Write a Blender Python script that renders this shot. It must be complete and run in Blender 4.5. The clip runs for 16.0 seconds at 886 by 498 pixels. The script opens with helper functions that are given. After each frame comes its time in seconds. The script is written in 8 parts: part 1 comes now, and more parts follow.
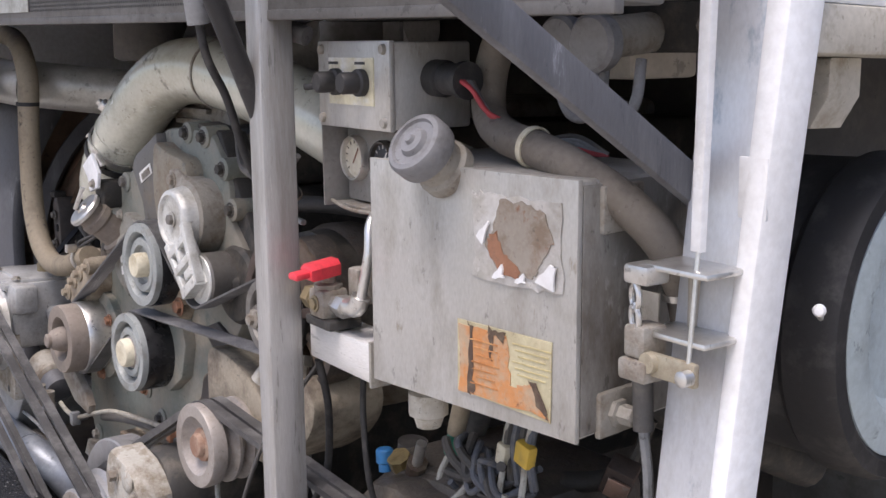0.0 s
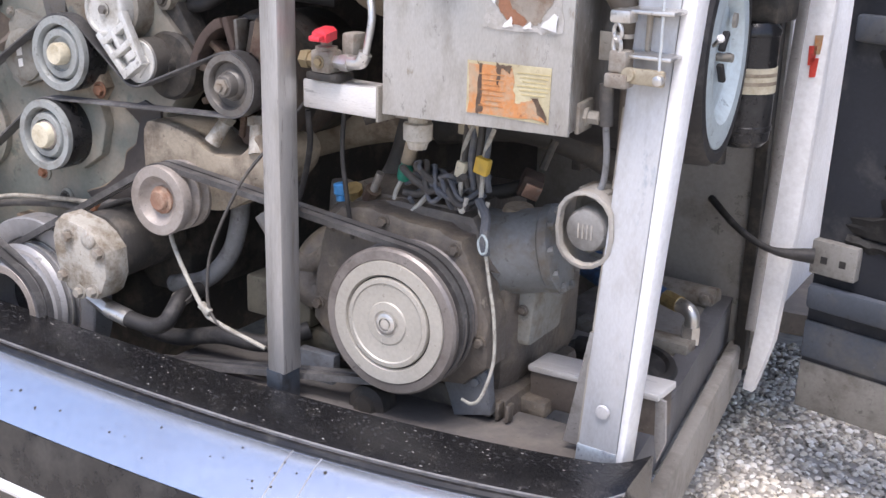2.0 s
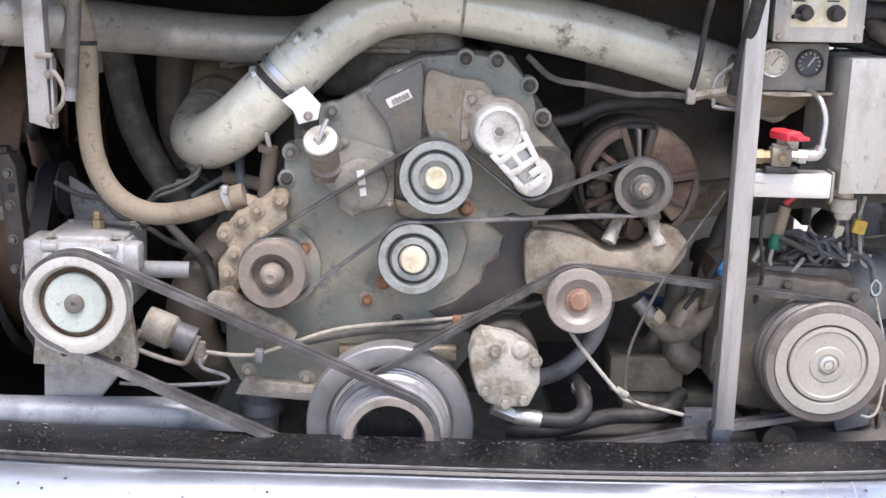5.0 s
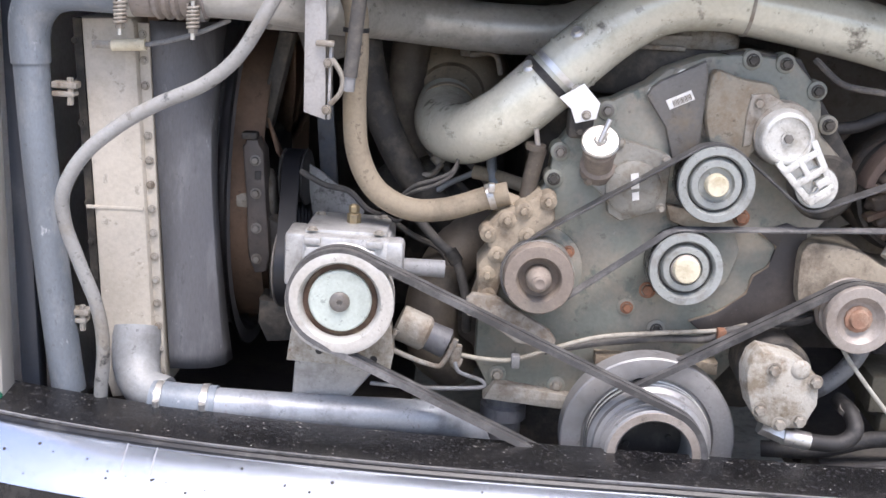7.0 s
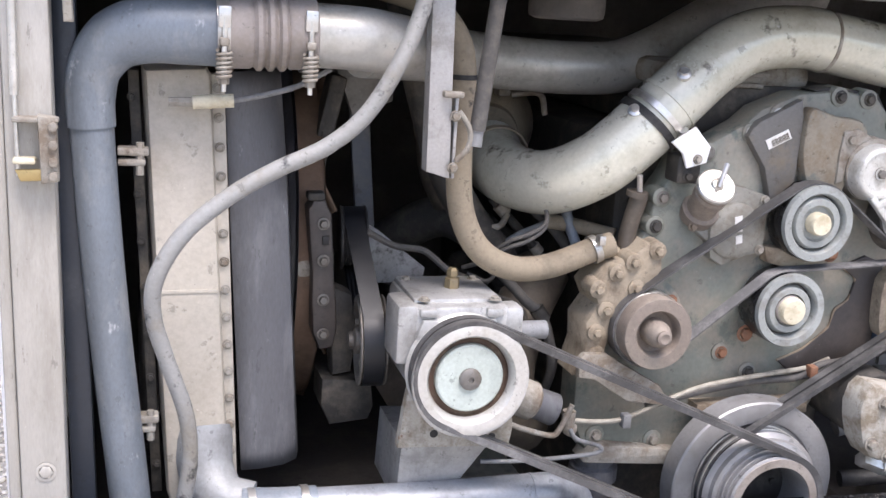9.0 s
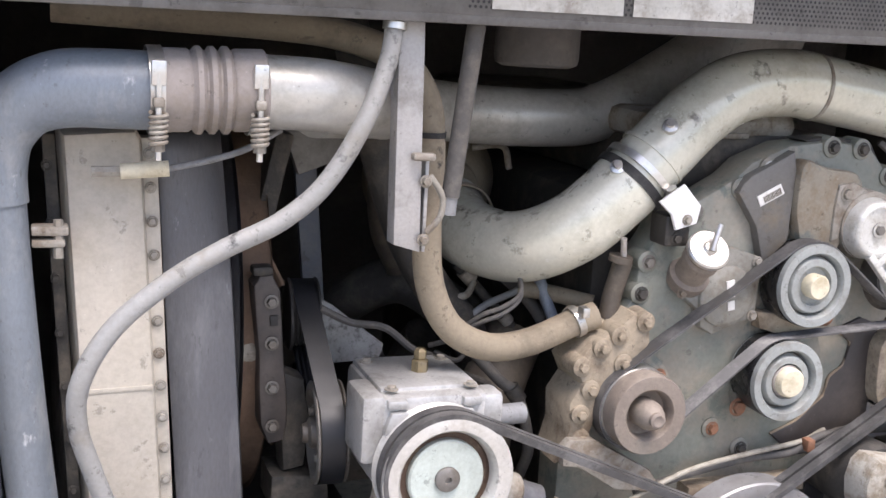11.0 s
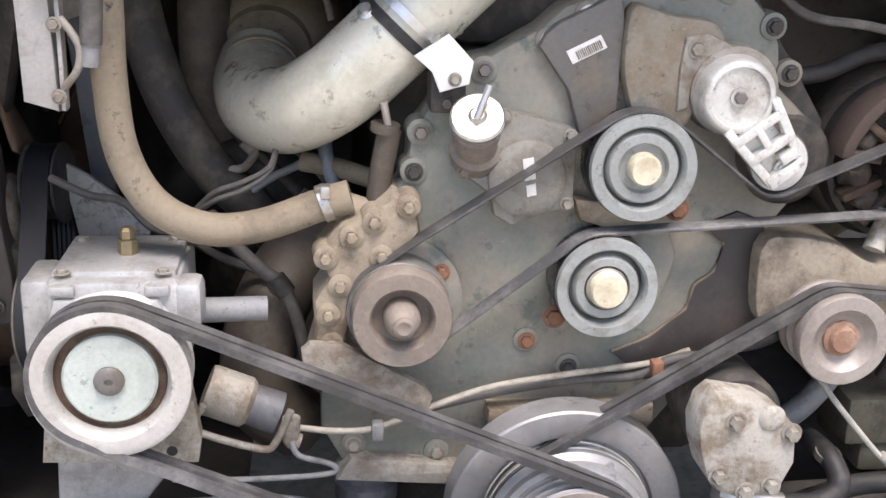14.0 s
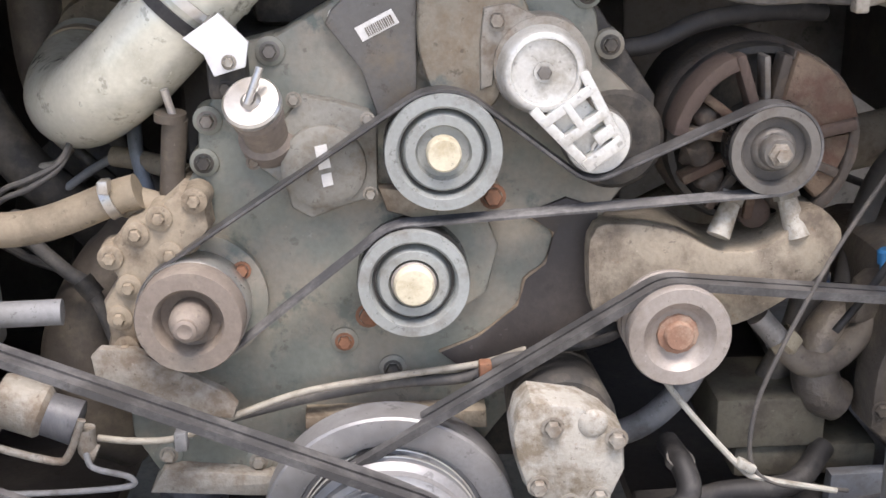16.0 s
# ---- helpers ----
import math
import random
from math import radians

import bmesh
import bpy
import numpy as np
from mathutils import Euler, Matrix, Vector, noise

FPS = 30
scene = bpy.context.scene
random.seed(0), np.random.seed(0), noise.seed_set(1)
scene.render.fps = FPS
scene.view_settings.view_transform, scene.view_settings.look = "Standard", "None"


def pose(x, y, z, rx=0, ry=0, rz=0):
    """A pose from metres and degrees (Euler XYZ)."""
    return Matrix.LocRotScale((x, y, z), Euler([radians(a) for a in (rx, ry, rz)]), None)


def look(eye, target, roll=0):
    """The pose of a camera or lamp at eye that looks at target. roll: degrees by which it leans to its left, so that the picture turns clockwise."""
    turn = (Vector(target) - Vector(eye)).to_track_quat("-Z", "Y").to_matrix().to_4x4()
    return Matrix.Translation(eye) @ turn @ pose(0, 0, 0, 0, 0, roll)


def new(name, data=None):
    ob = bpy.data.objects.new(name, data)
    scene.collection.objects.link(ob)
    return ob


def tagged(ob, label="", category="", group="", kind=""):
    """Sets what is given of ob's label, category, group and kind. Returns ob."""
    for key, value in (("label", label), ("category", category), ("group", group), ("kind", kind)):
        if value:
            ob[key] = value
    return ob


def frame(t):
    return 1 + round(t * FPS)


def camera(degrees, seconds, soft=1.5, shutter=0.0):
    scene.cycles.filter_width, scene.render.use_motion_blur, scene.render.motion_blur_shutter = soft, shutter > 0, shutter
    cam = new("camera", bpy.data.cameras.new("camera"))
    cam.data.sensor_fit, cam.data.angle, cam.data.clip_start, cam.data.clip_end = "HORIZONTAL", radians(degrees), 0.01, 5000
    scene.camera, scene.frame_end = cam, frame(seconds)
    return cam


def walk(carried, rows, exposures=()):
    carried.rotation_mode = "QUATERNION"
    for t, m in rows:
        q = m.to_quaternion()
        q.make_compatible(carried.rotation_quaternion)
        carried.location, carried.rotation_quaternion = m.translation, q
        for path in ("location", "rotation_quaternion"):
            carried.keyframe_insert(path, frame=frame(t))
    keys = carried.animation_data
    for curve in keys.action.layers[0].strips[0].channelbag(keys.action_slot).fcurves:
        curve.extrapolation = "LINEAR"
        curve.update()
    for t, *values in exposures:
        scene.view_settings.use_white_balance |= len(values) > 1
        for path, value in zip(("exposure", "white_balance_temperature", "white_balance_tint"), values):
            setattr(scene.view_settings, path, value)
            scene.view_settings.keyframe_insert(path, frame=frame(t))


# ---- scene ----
cam = camera(42.91, 16.0)
PATH = [
    (0, (1.8415, -0.7306, 1.4857), (0.2958, 0.5023, 1.1845), 0.27),
    (0.5, (1.9731, -0.9170, 1.4646), (0.4428, 0.2836, 0.9989), -0.31),
    (1, (1.9898, -1.1159, 1.4563), (0.5917, 0.2194, 0.9445), 0.03),
    (1.5, (1.9041, -1.3531, 1.4636), (0.7393, 0.1757, 0.9105), 0.88),
    (2, (1.7511, -1.4296, 1.4377), (0.7994, 0.2361, 0.8724), 1.60),
    (2.5, (1.5499, -1.5568, 1.4660), (0.7979, 0.2180, 0.9326), 0.24),
    (3, (1.2519, -1.8353, 1.4713), (0.7525, 0.0421, 0.9958), -0.34),
    (3.5, (1.0318, -1.9263, 1.4660), (0.7091, -0.0119, 0.9855), 0.60),
    (4, (0.7704, -1.9483, 1.5358), (0.5639, -0.0126, 1.0770), 0.02),
    (4.5, (0.4264, -2.0347, 1.5472), (0.3881, -0.0857, 1.0997), -0.29),
    (4.7, (0.2647, -2.0691, 1.5045), (0.3052, -0.1167, 1.0727), -0.02),
    (6.8, (-0.3120, -1.9735, 1.5602), (-0.3272, -0.0366, 1.0619), 0.42),
    (7, (-0.3560, -1.9629, 1.5438), (-0.3846, -0.0239, 1.0545), 1.84),
    (7.5, (-0.5349, -1.8626, 1.5451), (-0.5411, 0.0657, 1.0143), 3.40),
    (8, (-0.6928, -1.7230, 1.5481), (-0.5960, 0.2032, 1.0184), 3.05),
    (8.5, (-0.8676, -1.6831, 1.5497), (-0.5755, 0.2335, 1.0584), 2.26),
    (9, (-1.0666, -1.6801, 1.5763), (-0.5412, 0.1930, 1.1122), 1.85),
    (9.5, (-1.1611, -1.6362, 1.5900), (-0.5243, 0.2027, 1.1283), 3.77),
    (9.7, (-1.1605, -1.6134, 1.5813), (-0.5091, 0.2290, 1.1553), 3.89),
    (11.8, (-0.9671, -1.2447, 1.6070), (-0.2856, 0.5889, 1.1906), 0.59),
    (12, (-0.9335, -1.1876, 1.6074), (-0.2484, 0.6393, 1.1678), 0.94),
    (12.5, (-0.8421, -1.1397, 1.5905), (-0.2701, 0.7066, 1.0768), 0.17),
    (13, (-0.6393, -1.1246, 1.5810), (-0.2701, 0.7467, 0.9795), 2.65),
    (13.5, (-0.4730, -1.2072, 1.5448), (-0.1928, 0.6668, 0.9047), 0.09),
    (14, (-0.2982, -1.3193, 1.5242), (-0.0980, 0.5706, 0.9013), -0.26),
    (14.5, (-0.1646, -1.4001, 1.4958), (-0.0200, 0.4987, 0.8846), -1.14),
    (15, (-0.0397, -1.3870, 1.4793), (0.0442, 0.5144, 0.8646), -1.87),
    (15.5, (0.0118, -1.3471, 1.4648), (0.0681, 0.5538, 0.8454), -3.52),
    (16, (0.0496, -1.2461, 1.4783), (0.1133, 0.6532, 0.8549), -2.78),
]
walk(cam, [(t, look(eye, target, roll)) for t, eye, target, roll in PATH], [(0.0, 0.54, 6600, 18), (1.0, 0.72, 6450, 18), (2.5, 0.87, 6450, 18), (4.5, 1.02, 6500, 17), (8.0, 1.07, 6450, 17), (11.0, 1.06, 6650, 17), (16.0, 0.98, 6750, 16)])

# ---- world and light ----
world = bpy.data.worlds.new("sky")
scene.world = world
world.use_nodes = True
wn = world.node_tree
wn.nodes.clear()
sky = wn.nodes.new("ShaderNodeTexSky")
sky.sky_type, sky.sun_disc = "NISHITA", False
sky.sun_elevation, sky.sun_rotation = radians(66), radians(163)
sky.dust_density, sky.air_density = 2.5, 1.0
wbg = wn.nodes.new("ShaderNodeBackground")
wbg.inputs[1].default_value = 0.15
wout = wn.nodes.new("ShaderNodeOutputWorld")
wn.links.new(sky.outputs[0], wbg.inputs[0])
wn.links.new(wbg.outputs[0], wout.inputs[0])
sun = new("sun", bpy.data.lights.new("sun", "SUN"))
sun.data.energy, sun.data.angle, sun.data.color = 2.3, radians(28), (1.0, 0.98, 0.96)
sun.matrix_world = look((0.9, -3.0, 7.0), (0, 0, 0))


# ---- materials ----
def material(name, base, dirt=None, amount=0.4, rough=0.6, metal=0.0, scale=18.0, grain=160.0, bump=0.15, spec=0.5,
             third=None, third_amount=0.0, stretch=(1, 1, 1), grit=0.28, chips=0.5):
    """A worn surface: a base colour, dirt in broad patches broken up by grain, a third colour in spots, and fine relief."""
    m = bpy.data.materials.new(name)
    m.use_nodes = True
    nt = m.node_tree
    b = nt.nodes["Principled BSDF"]
    L = nt.links.new
    co = nt.nodes.new("ShaderNodeTexCoord")
    mp = nt.nodes.new("ShaderNodeMapping")
    mp.inputs["Scale"].default_value = stretch
    L(co.outputs["Object"], mp.inputs[0])

    def noise_tex(s, detail=6.0, ro=0.6):
        n = nt.nodes.new("ShaderNodeTexNoise")
        n.inputs["Scale"].default_value, n.inputs["Detail"].default_value, n.inputs["Roughness"].default_value = s, detail, ro
        L(mp.outputs[0], n.inputs["Vector"])
        return n.outputs["Fac"]

    def ramp(src, lo, hi):
        r = nt.nodes.new("ShaderNodeMapRange")
        r.inputs["From Min"].default_value, r.inputs["From Max"].default_value = lo, hi
        L(src, r.inputs["Value"])
        return r.outputs["Result"]

    def mix(fac, a, c):
        x = nt.nodes.new("ShaderNodeMix")
        x.data_type = "RGBA"
        for sock, v in ((x.inputs["Factor"], fac), (x.inputs["A"], a), (x.inputs["B"], c)):
            if hasattr(v, "is_output"):
                L(v, sock)
            else:
                sock.default_value = (*v, 1) if isinstance(v, tuple) else v
        return x.outputs["Result"]

    dirt = dirt or tuple(c * 0.45 for c in base)
    broad, fine, wide = noise_tex(scale, 9.0, 0.68), noise_tex(grain, 3.0), noise_tex(scale * 0.3, 3.0, 0.55)
    lo = 0.62 - 0.35 * amount
    col = mix(ramp(broad, lo, lo + 0.17), base, dirt)
    if third:
        col = mix(ramp(noise_tex(scale * 1.7, 8.0, 0.7), 0.66 - 0.3 * third_amount, 0.74 - 0.3 * third_amount), col, third)
    tone = nt.nodes.new("ShaderNodeMix")
    tone.data_type, tone.blend_type = "RGBA", "MULTIPLY"
    tone.inputs["Factor"].default_value = min(1.0, grit * 2.2)
    L(col, tone.inputs["A"])
    L(mix(ramp(wide, 0.35, 0.62), (1.12, 1.12, 1.12), (0.72, 0.7, 0.67)), tone.inputs["B"])
    col = tone.outputs["Result"]
    g = nt.nodes.new("ShaderNodeMix")
    g.data_type, g.blend_type = "RGBA", "MULTIPLY"
    g.inputs["Factor"].default_value = grit
    L(col, g.inputs["A"])
    gr = nt.nodes.new("ShaderNodeValToRGB")
    gr.color_ramp.elements[0].position, gr.color_ramp.elements[1].position = 0.3, 0.65
    gr.color_ramp.elements[0].color = (0.55, 0.53, 0.5, 1)
    L(fine, gr.inputs[0])
    L(gr.outputs[0], g.inputs["B"])
    col = g.outputs["Result"]
    if chips:
        # crisp flakes: small dark pits and a few pale scuffs with hard edges
        pit = nt.nodes.new("ShaderNodeMath")
        pit.operation = "MULTIPLY"
        L(ramp(noise_tex(scale * 4.5, 10.0, 0.72), 0.605, 0.635), pit.inputs[0])
        pit.inputs[1].default_value = chips
        col = mix(pit.outputs[0], col, tuple(c * 0.35 for c in dirt))
        fleck = nt.nodes.new("ShaderNodeMath")
        fleck.operation = "MULTIPLY"
        L(ramp(noise_tex(scale * 7.0 + 30.0, 8.0, 0.7), 0.655, 0.68), fleck.inputs[0])
        fleck.inputs[1].default_value = chips * 0.7
        col = mix(fleck.outputs[0], col, tuple(min(0.85, c * 1.5 + 0.06) for c in base))
    L(col, b.inputs["Base Color"])
    rr = nt.nodes.new("ShaderNodeMapRange")
    rr.inputs["To Min"].default_value, rr.inputs["To Max"].default_value = max(0.05, rough - 0.13), min(1.0, rough + 0.18)
    L(broad, rr.inputs["Value"])
    L(rr.outputs["Result"], b.inputs["Roughness"])
    b.inputs["Metallic"].default_value = metal
    b.inputs["Specular IOR Level"].default_value = spec
    if bump:
        bp = nt.nodes.new("ShaderNodeBump")
        bp.inputs["Strength"].default_value, bp.inputs["Distance"].default_value = bump, 0.004
        L(fine, bp.inputs["Height"])
        L(bp.outputs[0], b.inputs["Normal"])
    return m


M = {}
M["alu"] = material("brushed_aluminium", (0.74, 0.74, 0.75), (0.55, 0.55, 0.56), 0.3, 0.4, 0.6, 7, 220, 0.04, stretch=(2.5, 2.5, 0.6), grit=0.2)
M["alupost"] = material("worn_grey_aluminium", (0.5, 0.495, 0.485), (0.36, 0.345, 0.32), 0.4, 0.42, 0.55, 7, 220, 0.05, stretch=(3.5, 3.5, 0.35), grit=0.25, third=(0.3, 0.27, 0.22), third_amount=0.1)
M["white"] = material("white_edge", (0.88, 0.89, 0.9), (0.8, 0.81, 0.82), 0.2, 0.3, 0.0, 6, 90, 0.02, chips=0.0)
# part of the mirrored sky's blue is put into this base colour
M["polish"] = material("sky_tinted_bumper", (0.68, 0.75, 0.86), (0.6, 0.66, 0.76), 0.3, 0.14, 0.9, 3, 60, 0.01, grit=0.15, chips=0.0)
M["black"] = material("black_paint", (0.012, 0.012, 0.013), (0.06, 0.058, 0.055), 0.3, 0.3, 0.0, 26, 140, 0.05)
M["bay"] = material("grimy_bay", (0.1, 0.093, 0.088), (0.15, 0.135, 0.12), 0.4, 0.85, 0.0, 9, 70, 0.2)
M["dark"] = material("oily_dark_iron", (0.045, 0.042, 0.038), (0.12, 0.105, 0.085), 0.4, 0.65, 0.1, 16, 120, 0.3)
M["engine"] = material("grey_green_engine", (0.213, 0.226, 0.195), (0.3, 0.272, 0.222), 0.56, 0.55, 0.0, 7, 120, 0.15, third=(0.145, 0.165, 0.145), third_amount=0.34)
M["cast"] = material("dirty_casting", (0.33, 0.31, 0.27), (0.2, 0.16, 0.12), 0.45, 0.65, 0.15, 22, 150, 0.35)
M["tancast"] = material("tan_dirty_casting", (0.4, 0.34, 0.255), (0.19, 0.145, 0.1), 0.4, 0.75, 0.0, 14, 120, 0.35)
M["silver"] = material("cast_aluminium", (0.64, 0.64, 0.61), (0.42, 0.4, 0.35), 0.3, 0.45, 0.4, 20, 200, 0.2)
M["pulley"] = material("worn_pulley", (0.2, 0.19, 0.175), (0.13, 0.11, 0.09), 0.4, 0.5, 0.4, 16, 160, 0.15)
M["bluegrey"] = material("grey_green_pulley", (0.31, 0.33, 0.32), (0.2, 0.19, 0.17), 0.3, 0.5, 0.1, 16, 160, 0.1)
M["brownpul"] = material("brown_dusty_pulley", (0.25, 0.21, 0.178), (0.34, 0.295, 0.245), 0.4, 0.7, 0.2, 16, 160, 0.15)
M["bright"] = material("bright_steel", (0.7, 0.69, 0.66), (0.45, 0.42, 0.38), 0.3, 0.3, 0.85, 20, 160, 0.05)
M["cream"] = material("cream_cap", (0.68, 0.63, 0.48), (0.5, 0.43, 0.29), 0.3, 0.6, 0.0, 30, 160, 0.1)
M["rust"] = material("rusty_steel", (0.27, 0.13, 0.075), (0.16, 0.1, 0.07), 0.4, 0.85, 0.0, 30, 160, 0.3)
M["rubber"] = material("black_rubber", (0.024, 0.023, 0.023), (0.07, 0.066, 0.062), 0.35, 0.6, 0.0, 22, 160, 0.1)
M["belt"] = material("dusty_belt", (0.075, 0.074, 0.075), (0.15, 0.147, 0.145), 0.45, 0.38, 0.0, 20, 160, 0.08)
M["greyhose"] = material("grey_hose", (0.24, 0.245, 0.25), (0.13, 0.125, 0.12), 0.35, 0.6, 0.0, 18, 160, 0.1)
M["tanhose"] = material("tan_dusty_hose", (0.3, 0.25, 0.18), (0.2, 0.165, 0.12), 0.35, 0.75, 0.0, 12, 160, 0.15, third=(0.06, 0.052, 0.045), third_amount=0.16)
M["pipe"] = material("pale_painted_pipe", (0.7, 0.69, 0.585), (0.52, 0.505, 0.415), 0.32, 0.2, 0.2, 8, 130, 0.04, third=(0.2, 0.19, 0.16), third_amount=0.27, grit=0.22)
M["bluepipe"] = material("worn_blue_grey_pipe", (0.2, 0.23, 0.265), (0.29, 0.31, 0.33), 0.3, 0.42, 0.15, 10, 150, 0.08, third=(0.55, 0.57, 0.6), third_amount=0.13, stretch=(1.5, 1.5, 0.8))
M["tank"] = material("beige_grey_tank", (0.52, 0.48, 0.41), (0.46, 0.42, 0.35), 0.3, 0.55, 0.05, 6, 120, 0.08)
M["shroud"] = material("dark_fan_shroud", (0.13, 0.132, 0.142), (0.195, 0.198, 0.208), 0.3, 0.5, 0.2, 7, 120, 0.1, third=(0.36, 0.37, 0.39), third_amount=0.14, stretch=(2.5, 2.5, 0.7))
M["boxmetal"] = material("stainless_box", (0.55, 0.545, 0.52), (0.42, 0.4, 0.36), 0.35, 0.42, 0.5, 6, 150, 0.04, stretch=(2.4, 2.4, 0.9), third=(0.33, 0.29, 0.23), third_amount=0.16, grit=0.25)
M["gravel"] = material("gravel_bed", (0.5, 0.47, 0.42), (0.33, 0.31, 0.28), 0.4, 0.9, 0.0, 30, 120, 0.4)
M["doorblack"] = material("black_door_skin", (0.036, 0.04, 0.05), (0.1, 0.1, 0.102), 0.35, 0.5, 0.0, 7, 120, 0.08)
M["paleblue"] = material("pale_blue_paint", (0.5, 0.58, 0.6), (0.36, 0.41, 0.42), 0.25, 0.45, 0.1, 8, 120, 0.05)
M["mint"] = material("mint_hub", (0.5, 0.56, 0.52), (0.38, 0.42, 0.39), 0.3, 0.5, 0.1, 12, 150, 0.08)
M["red"] = material("red_plastic", (0.75, 0.05, 0.07), (0.45, 0.04, 0.05), 0.2, 0.4, 0.0, 30, 160, 0.03, chips=0.0)
M["brass"] = material("brass", (0.55, 0.42, 0.2), (0.3, 0.22, 0.1), 0.35, 0.4, 0.8, 40, 160, 0.08)
M["fan"] = material("rusty_brown_fan", (0.19, 0.125, 0.085), (0.11, 0.078, 0.058), 0.4, 0.8, 0.0, 8, 120, 0.2)

M["cast2"] = material("grey_dusty_casting", (0.27, 0.265, 0.235), (0.2, 0.17, 0.13), 0.4, 0.65, 0.1, 24, 150, 0.25)
M["paper"] = material("white_paper_label", (0.8, 0.79, 0.76), (0.6, 0.57, 0.5), 0.2, 0.6, 0.0, 40, 200, 0.0, chips=0.0)
M["plate"] = material("smooth_grey_plate", (0.155, 0.15, 0.14), (0.2, 0.17, 0.13), 0.3, 0.55, 0.1, 12, 160, 0.08)
M["steelgrey"] = material("worn_grey_steel", (0.36, 0.36, 0.365), (0.27, 0.265, 0.26), 0.35, 0.42, 0.4, 10, 160, 0.08)
M["rustdark"] = material("dark_rusty_iron", (0.11, 0.07, 0.05), (0.2, 0.155, 0.105), 0.4, 0.8, 0.1, 30, 160, 0.35)
M["rustred"] = material("red_brown_rust", (0.098, 0.07, 0.058), (0.1, 0.075, 0.06), 0.4, 0.8, 0.1, 30, 160, 0.3)
M["castwhite"] = material("pale_corroded_casting", (0.47, 0.45, 0.4), (0.25, 0.21, 0.155), 0.5, 0.6, 0.15, 26, 160, 0.3, third=(0.25, 0.13, 0.07), third_amount=0.1)
M["rubgrey"] = material("dusty_rubber_hose", (0.085, 0.08, 0.075), (0.16, 0.145, 0.125), 0.4, 0.7, 0.0, 16, 140, 0.15)
M["pipedull"] = material("dusty_grey_pipe", (0.55, 0.54, 0.5), (0.37, 0.355, 0.31), 0.4, 0.33, 0.3, 9, 140, 0.1, third=(0.1, 0.09, 0.075), third_amount=0.06)
M["alud"] = material("dull_aluminium", (0.42, 0.41, 0.4), (0.28, 0.27, 0.25), 0.35, 0.5, 0.5, 14, 200, 0.08)
M["brightdull"] = material("pale_steel_rim", (0.55, 0.53, 0.5), (0.4, 0.35, 0.29), 0.3, 0.4, 0.55, 16, 160, 0.06)
M["beltgloss"] = material("new_ribbed_belt", (0.006, 0.007, 0.010), (0.010, 0.010, 0.013), 0.3, 0.42, 0.0, 20, 160, 0.02)
M["tankpink"] = material("dusty_silicone_sleeve", (0.35, 0.315, 0.295), (0.3, 0.26, 0.22), 0.35, 0.65, 0.0, 14, 150, 0.1)
M["bluepipelight"] = material("scuffed_steel_tube", (0.32, 0.345, 0.38), (0.2, 0.21, 0.23), 0.35, 0.4, 0.3, 12, 150, 0.08, third=(0.2, 0.1, 0.06), third_amount=0.05)
M["ledge"] = material("wet_black_ledge", (0.010, 0.010, 0.011), (0.026, 0.025, 0.024), 0.3, 0.2, 0.0, 30, 190, 0.35, third=(0.12, 0.118, 0.112), third_amount=0.04, chips=0.25)
M["seam"] = material("panel_seam", (0.38, 0.4, 0.44), (0.25, 0.26, 0.28), 0.3, 0.4, 0.5, 20, 100, 0)
M["header"] = material("grey_header", (0.14, 0.135, 0.128), (0.09, 0.085, 0.078), 0.4, 0.6, 0.2, 9, 150, 0.1)
M["heat"] = material("heat_stained_foot", (0.1, 0.12, 0.15), (0.05, 0.05, 0.055), 0.4, 0.4, 0.6, 24, 150, 0.05)
M["brightalu"] = material("bright_aluminium", (0.8, 0.79, 0.77), (0.65, 0.63, 0.6), 0.3, 0.4, 0.4, 8, 200, 0.04, stretch=(0.6, 4, 4))
M["greenlens"] = material("green_lens", (0.01, 0.1, 0.06), (0.01, 0.06, 0.04), 0.2, 0.15, 0.0, 30, 160, 0, chips=0.0)
M["heatpost"] = material("welded_foot", (0.42, 0.47, 0.52), (0.12, 0.12, 0.14), 0.45, 0.4, 0.6, 16, 150, 0.05)
M["tank2"] = material("grey_sheet", (0.27, 0.265, 0.25), (0.17, 0.16, 0.145), 0.4, 0.6, 0.15, 12, 150, 0.08)
M["brasspale"] = material("pale_brass", (0.45, 0.4, 0.3), (0.3, 0.25, 0.18), 0.35, 0.5, 0.5, 30, 160, 0.08)
M["gaugecream"] = material("cream_dial", (0.7, 0.67, 0.55), (0.5, 0.44, 0.28), 0.3, 0.35, 0.0, 60, 200, 0, chips=0.0)
M["gaugeblack"] = material("black_dial", (0.06, 0.065, 0.075), (0.14, 0.15, 0.16), 0.3, 0.3, 0.0, 60, 200, 0, chips=0.0)
M["plateyel"] = material("worn_name_plate", (0.72, 0.68, 0.5), (0.85, 0.84, 0.8), 0.4, 0.3, 0.4, 30, 200, 0, chips=0.0)
M["redwire"] = material("red_wire", (0.5, 0.06, 0.07), (0.25, 0.05, 0.05), 0.3, 0.5, 0.0, 40, 160, 0)
M["rubcap"] = material("grey_rubber_cap", (0.2, 0.2, 0.205), (0.12, 0.115, 0.11), 0.35, 0.55, 0.0, 24, 150, 0.08)
M["yellowlab"] = material("faded_yellow_label", (0.6, 0.55, 0.36), (0.52, 0.45, 0.29), 0.5, 0.5, 0.0, 30, 200, 0.02)
M["orangelab"] = material("faded_orange_label", (0.64, 0.28, 0.1), (0.52, 0.38, 0.25), 0.55, 0.5, 0.0, 34, 200, 0.02, third=(0.3, 0.12, 0.05), third_amount=0.15)
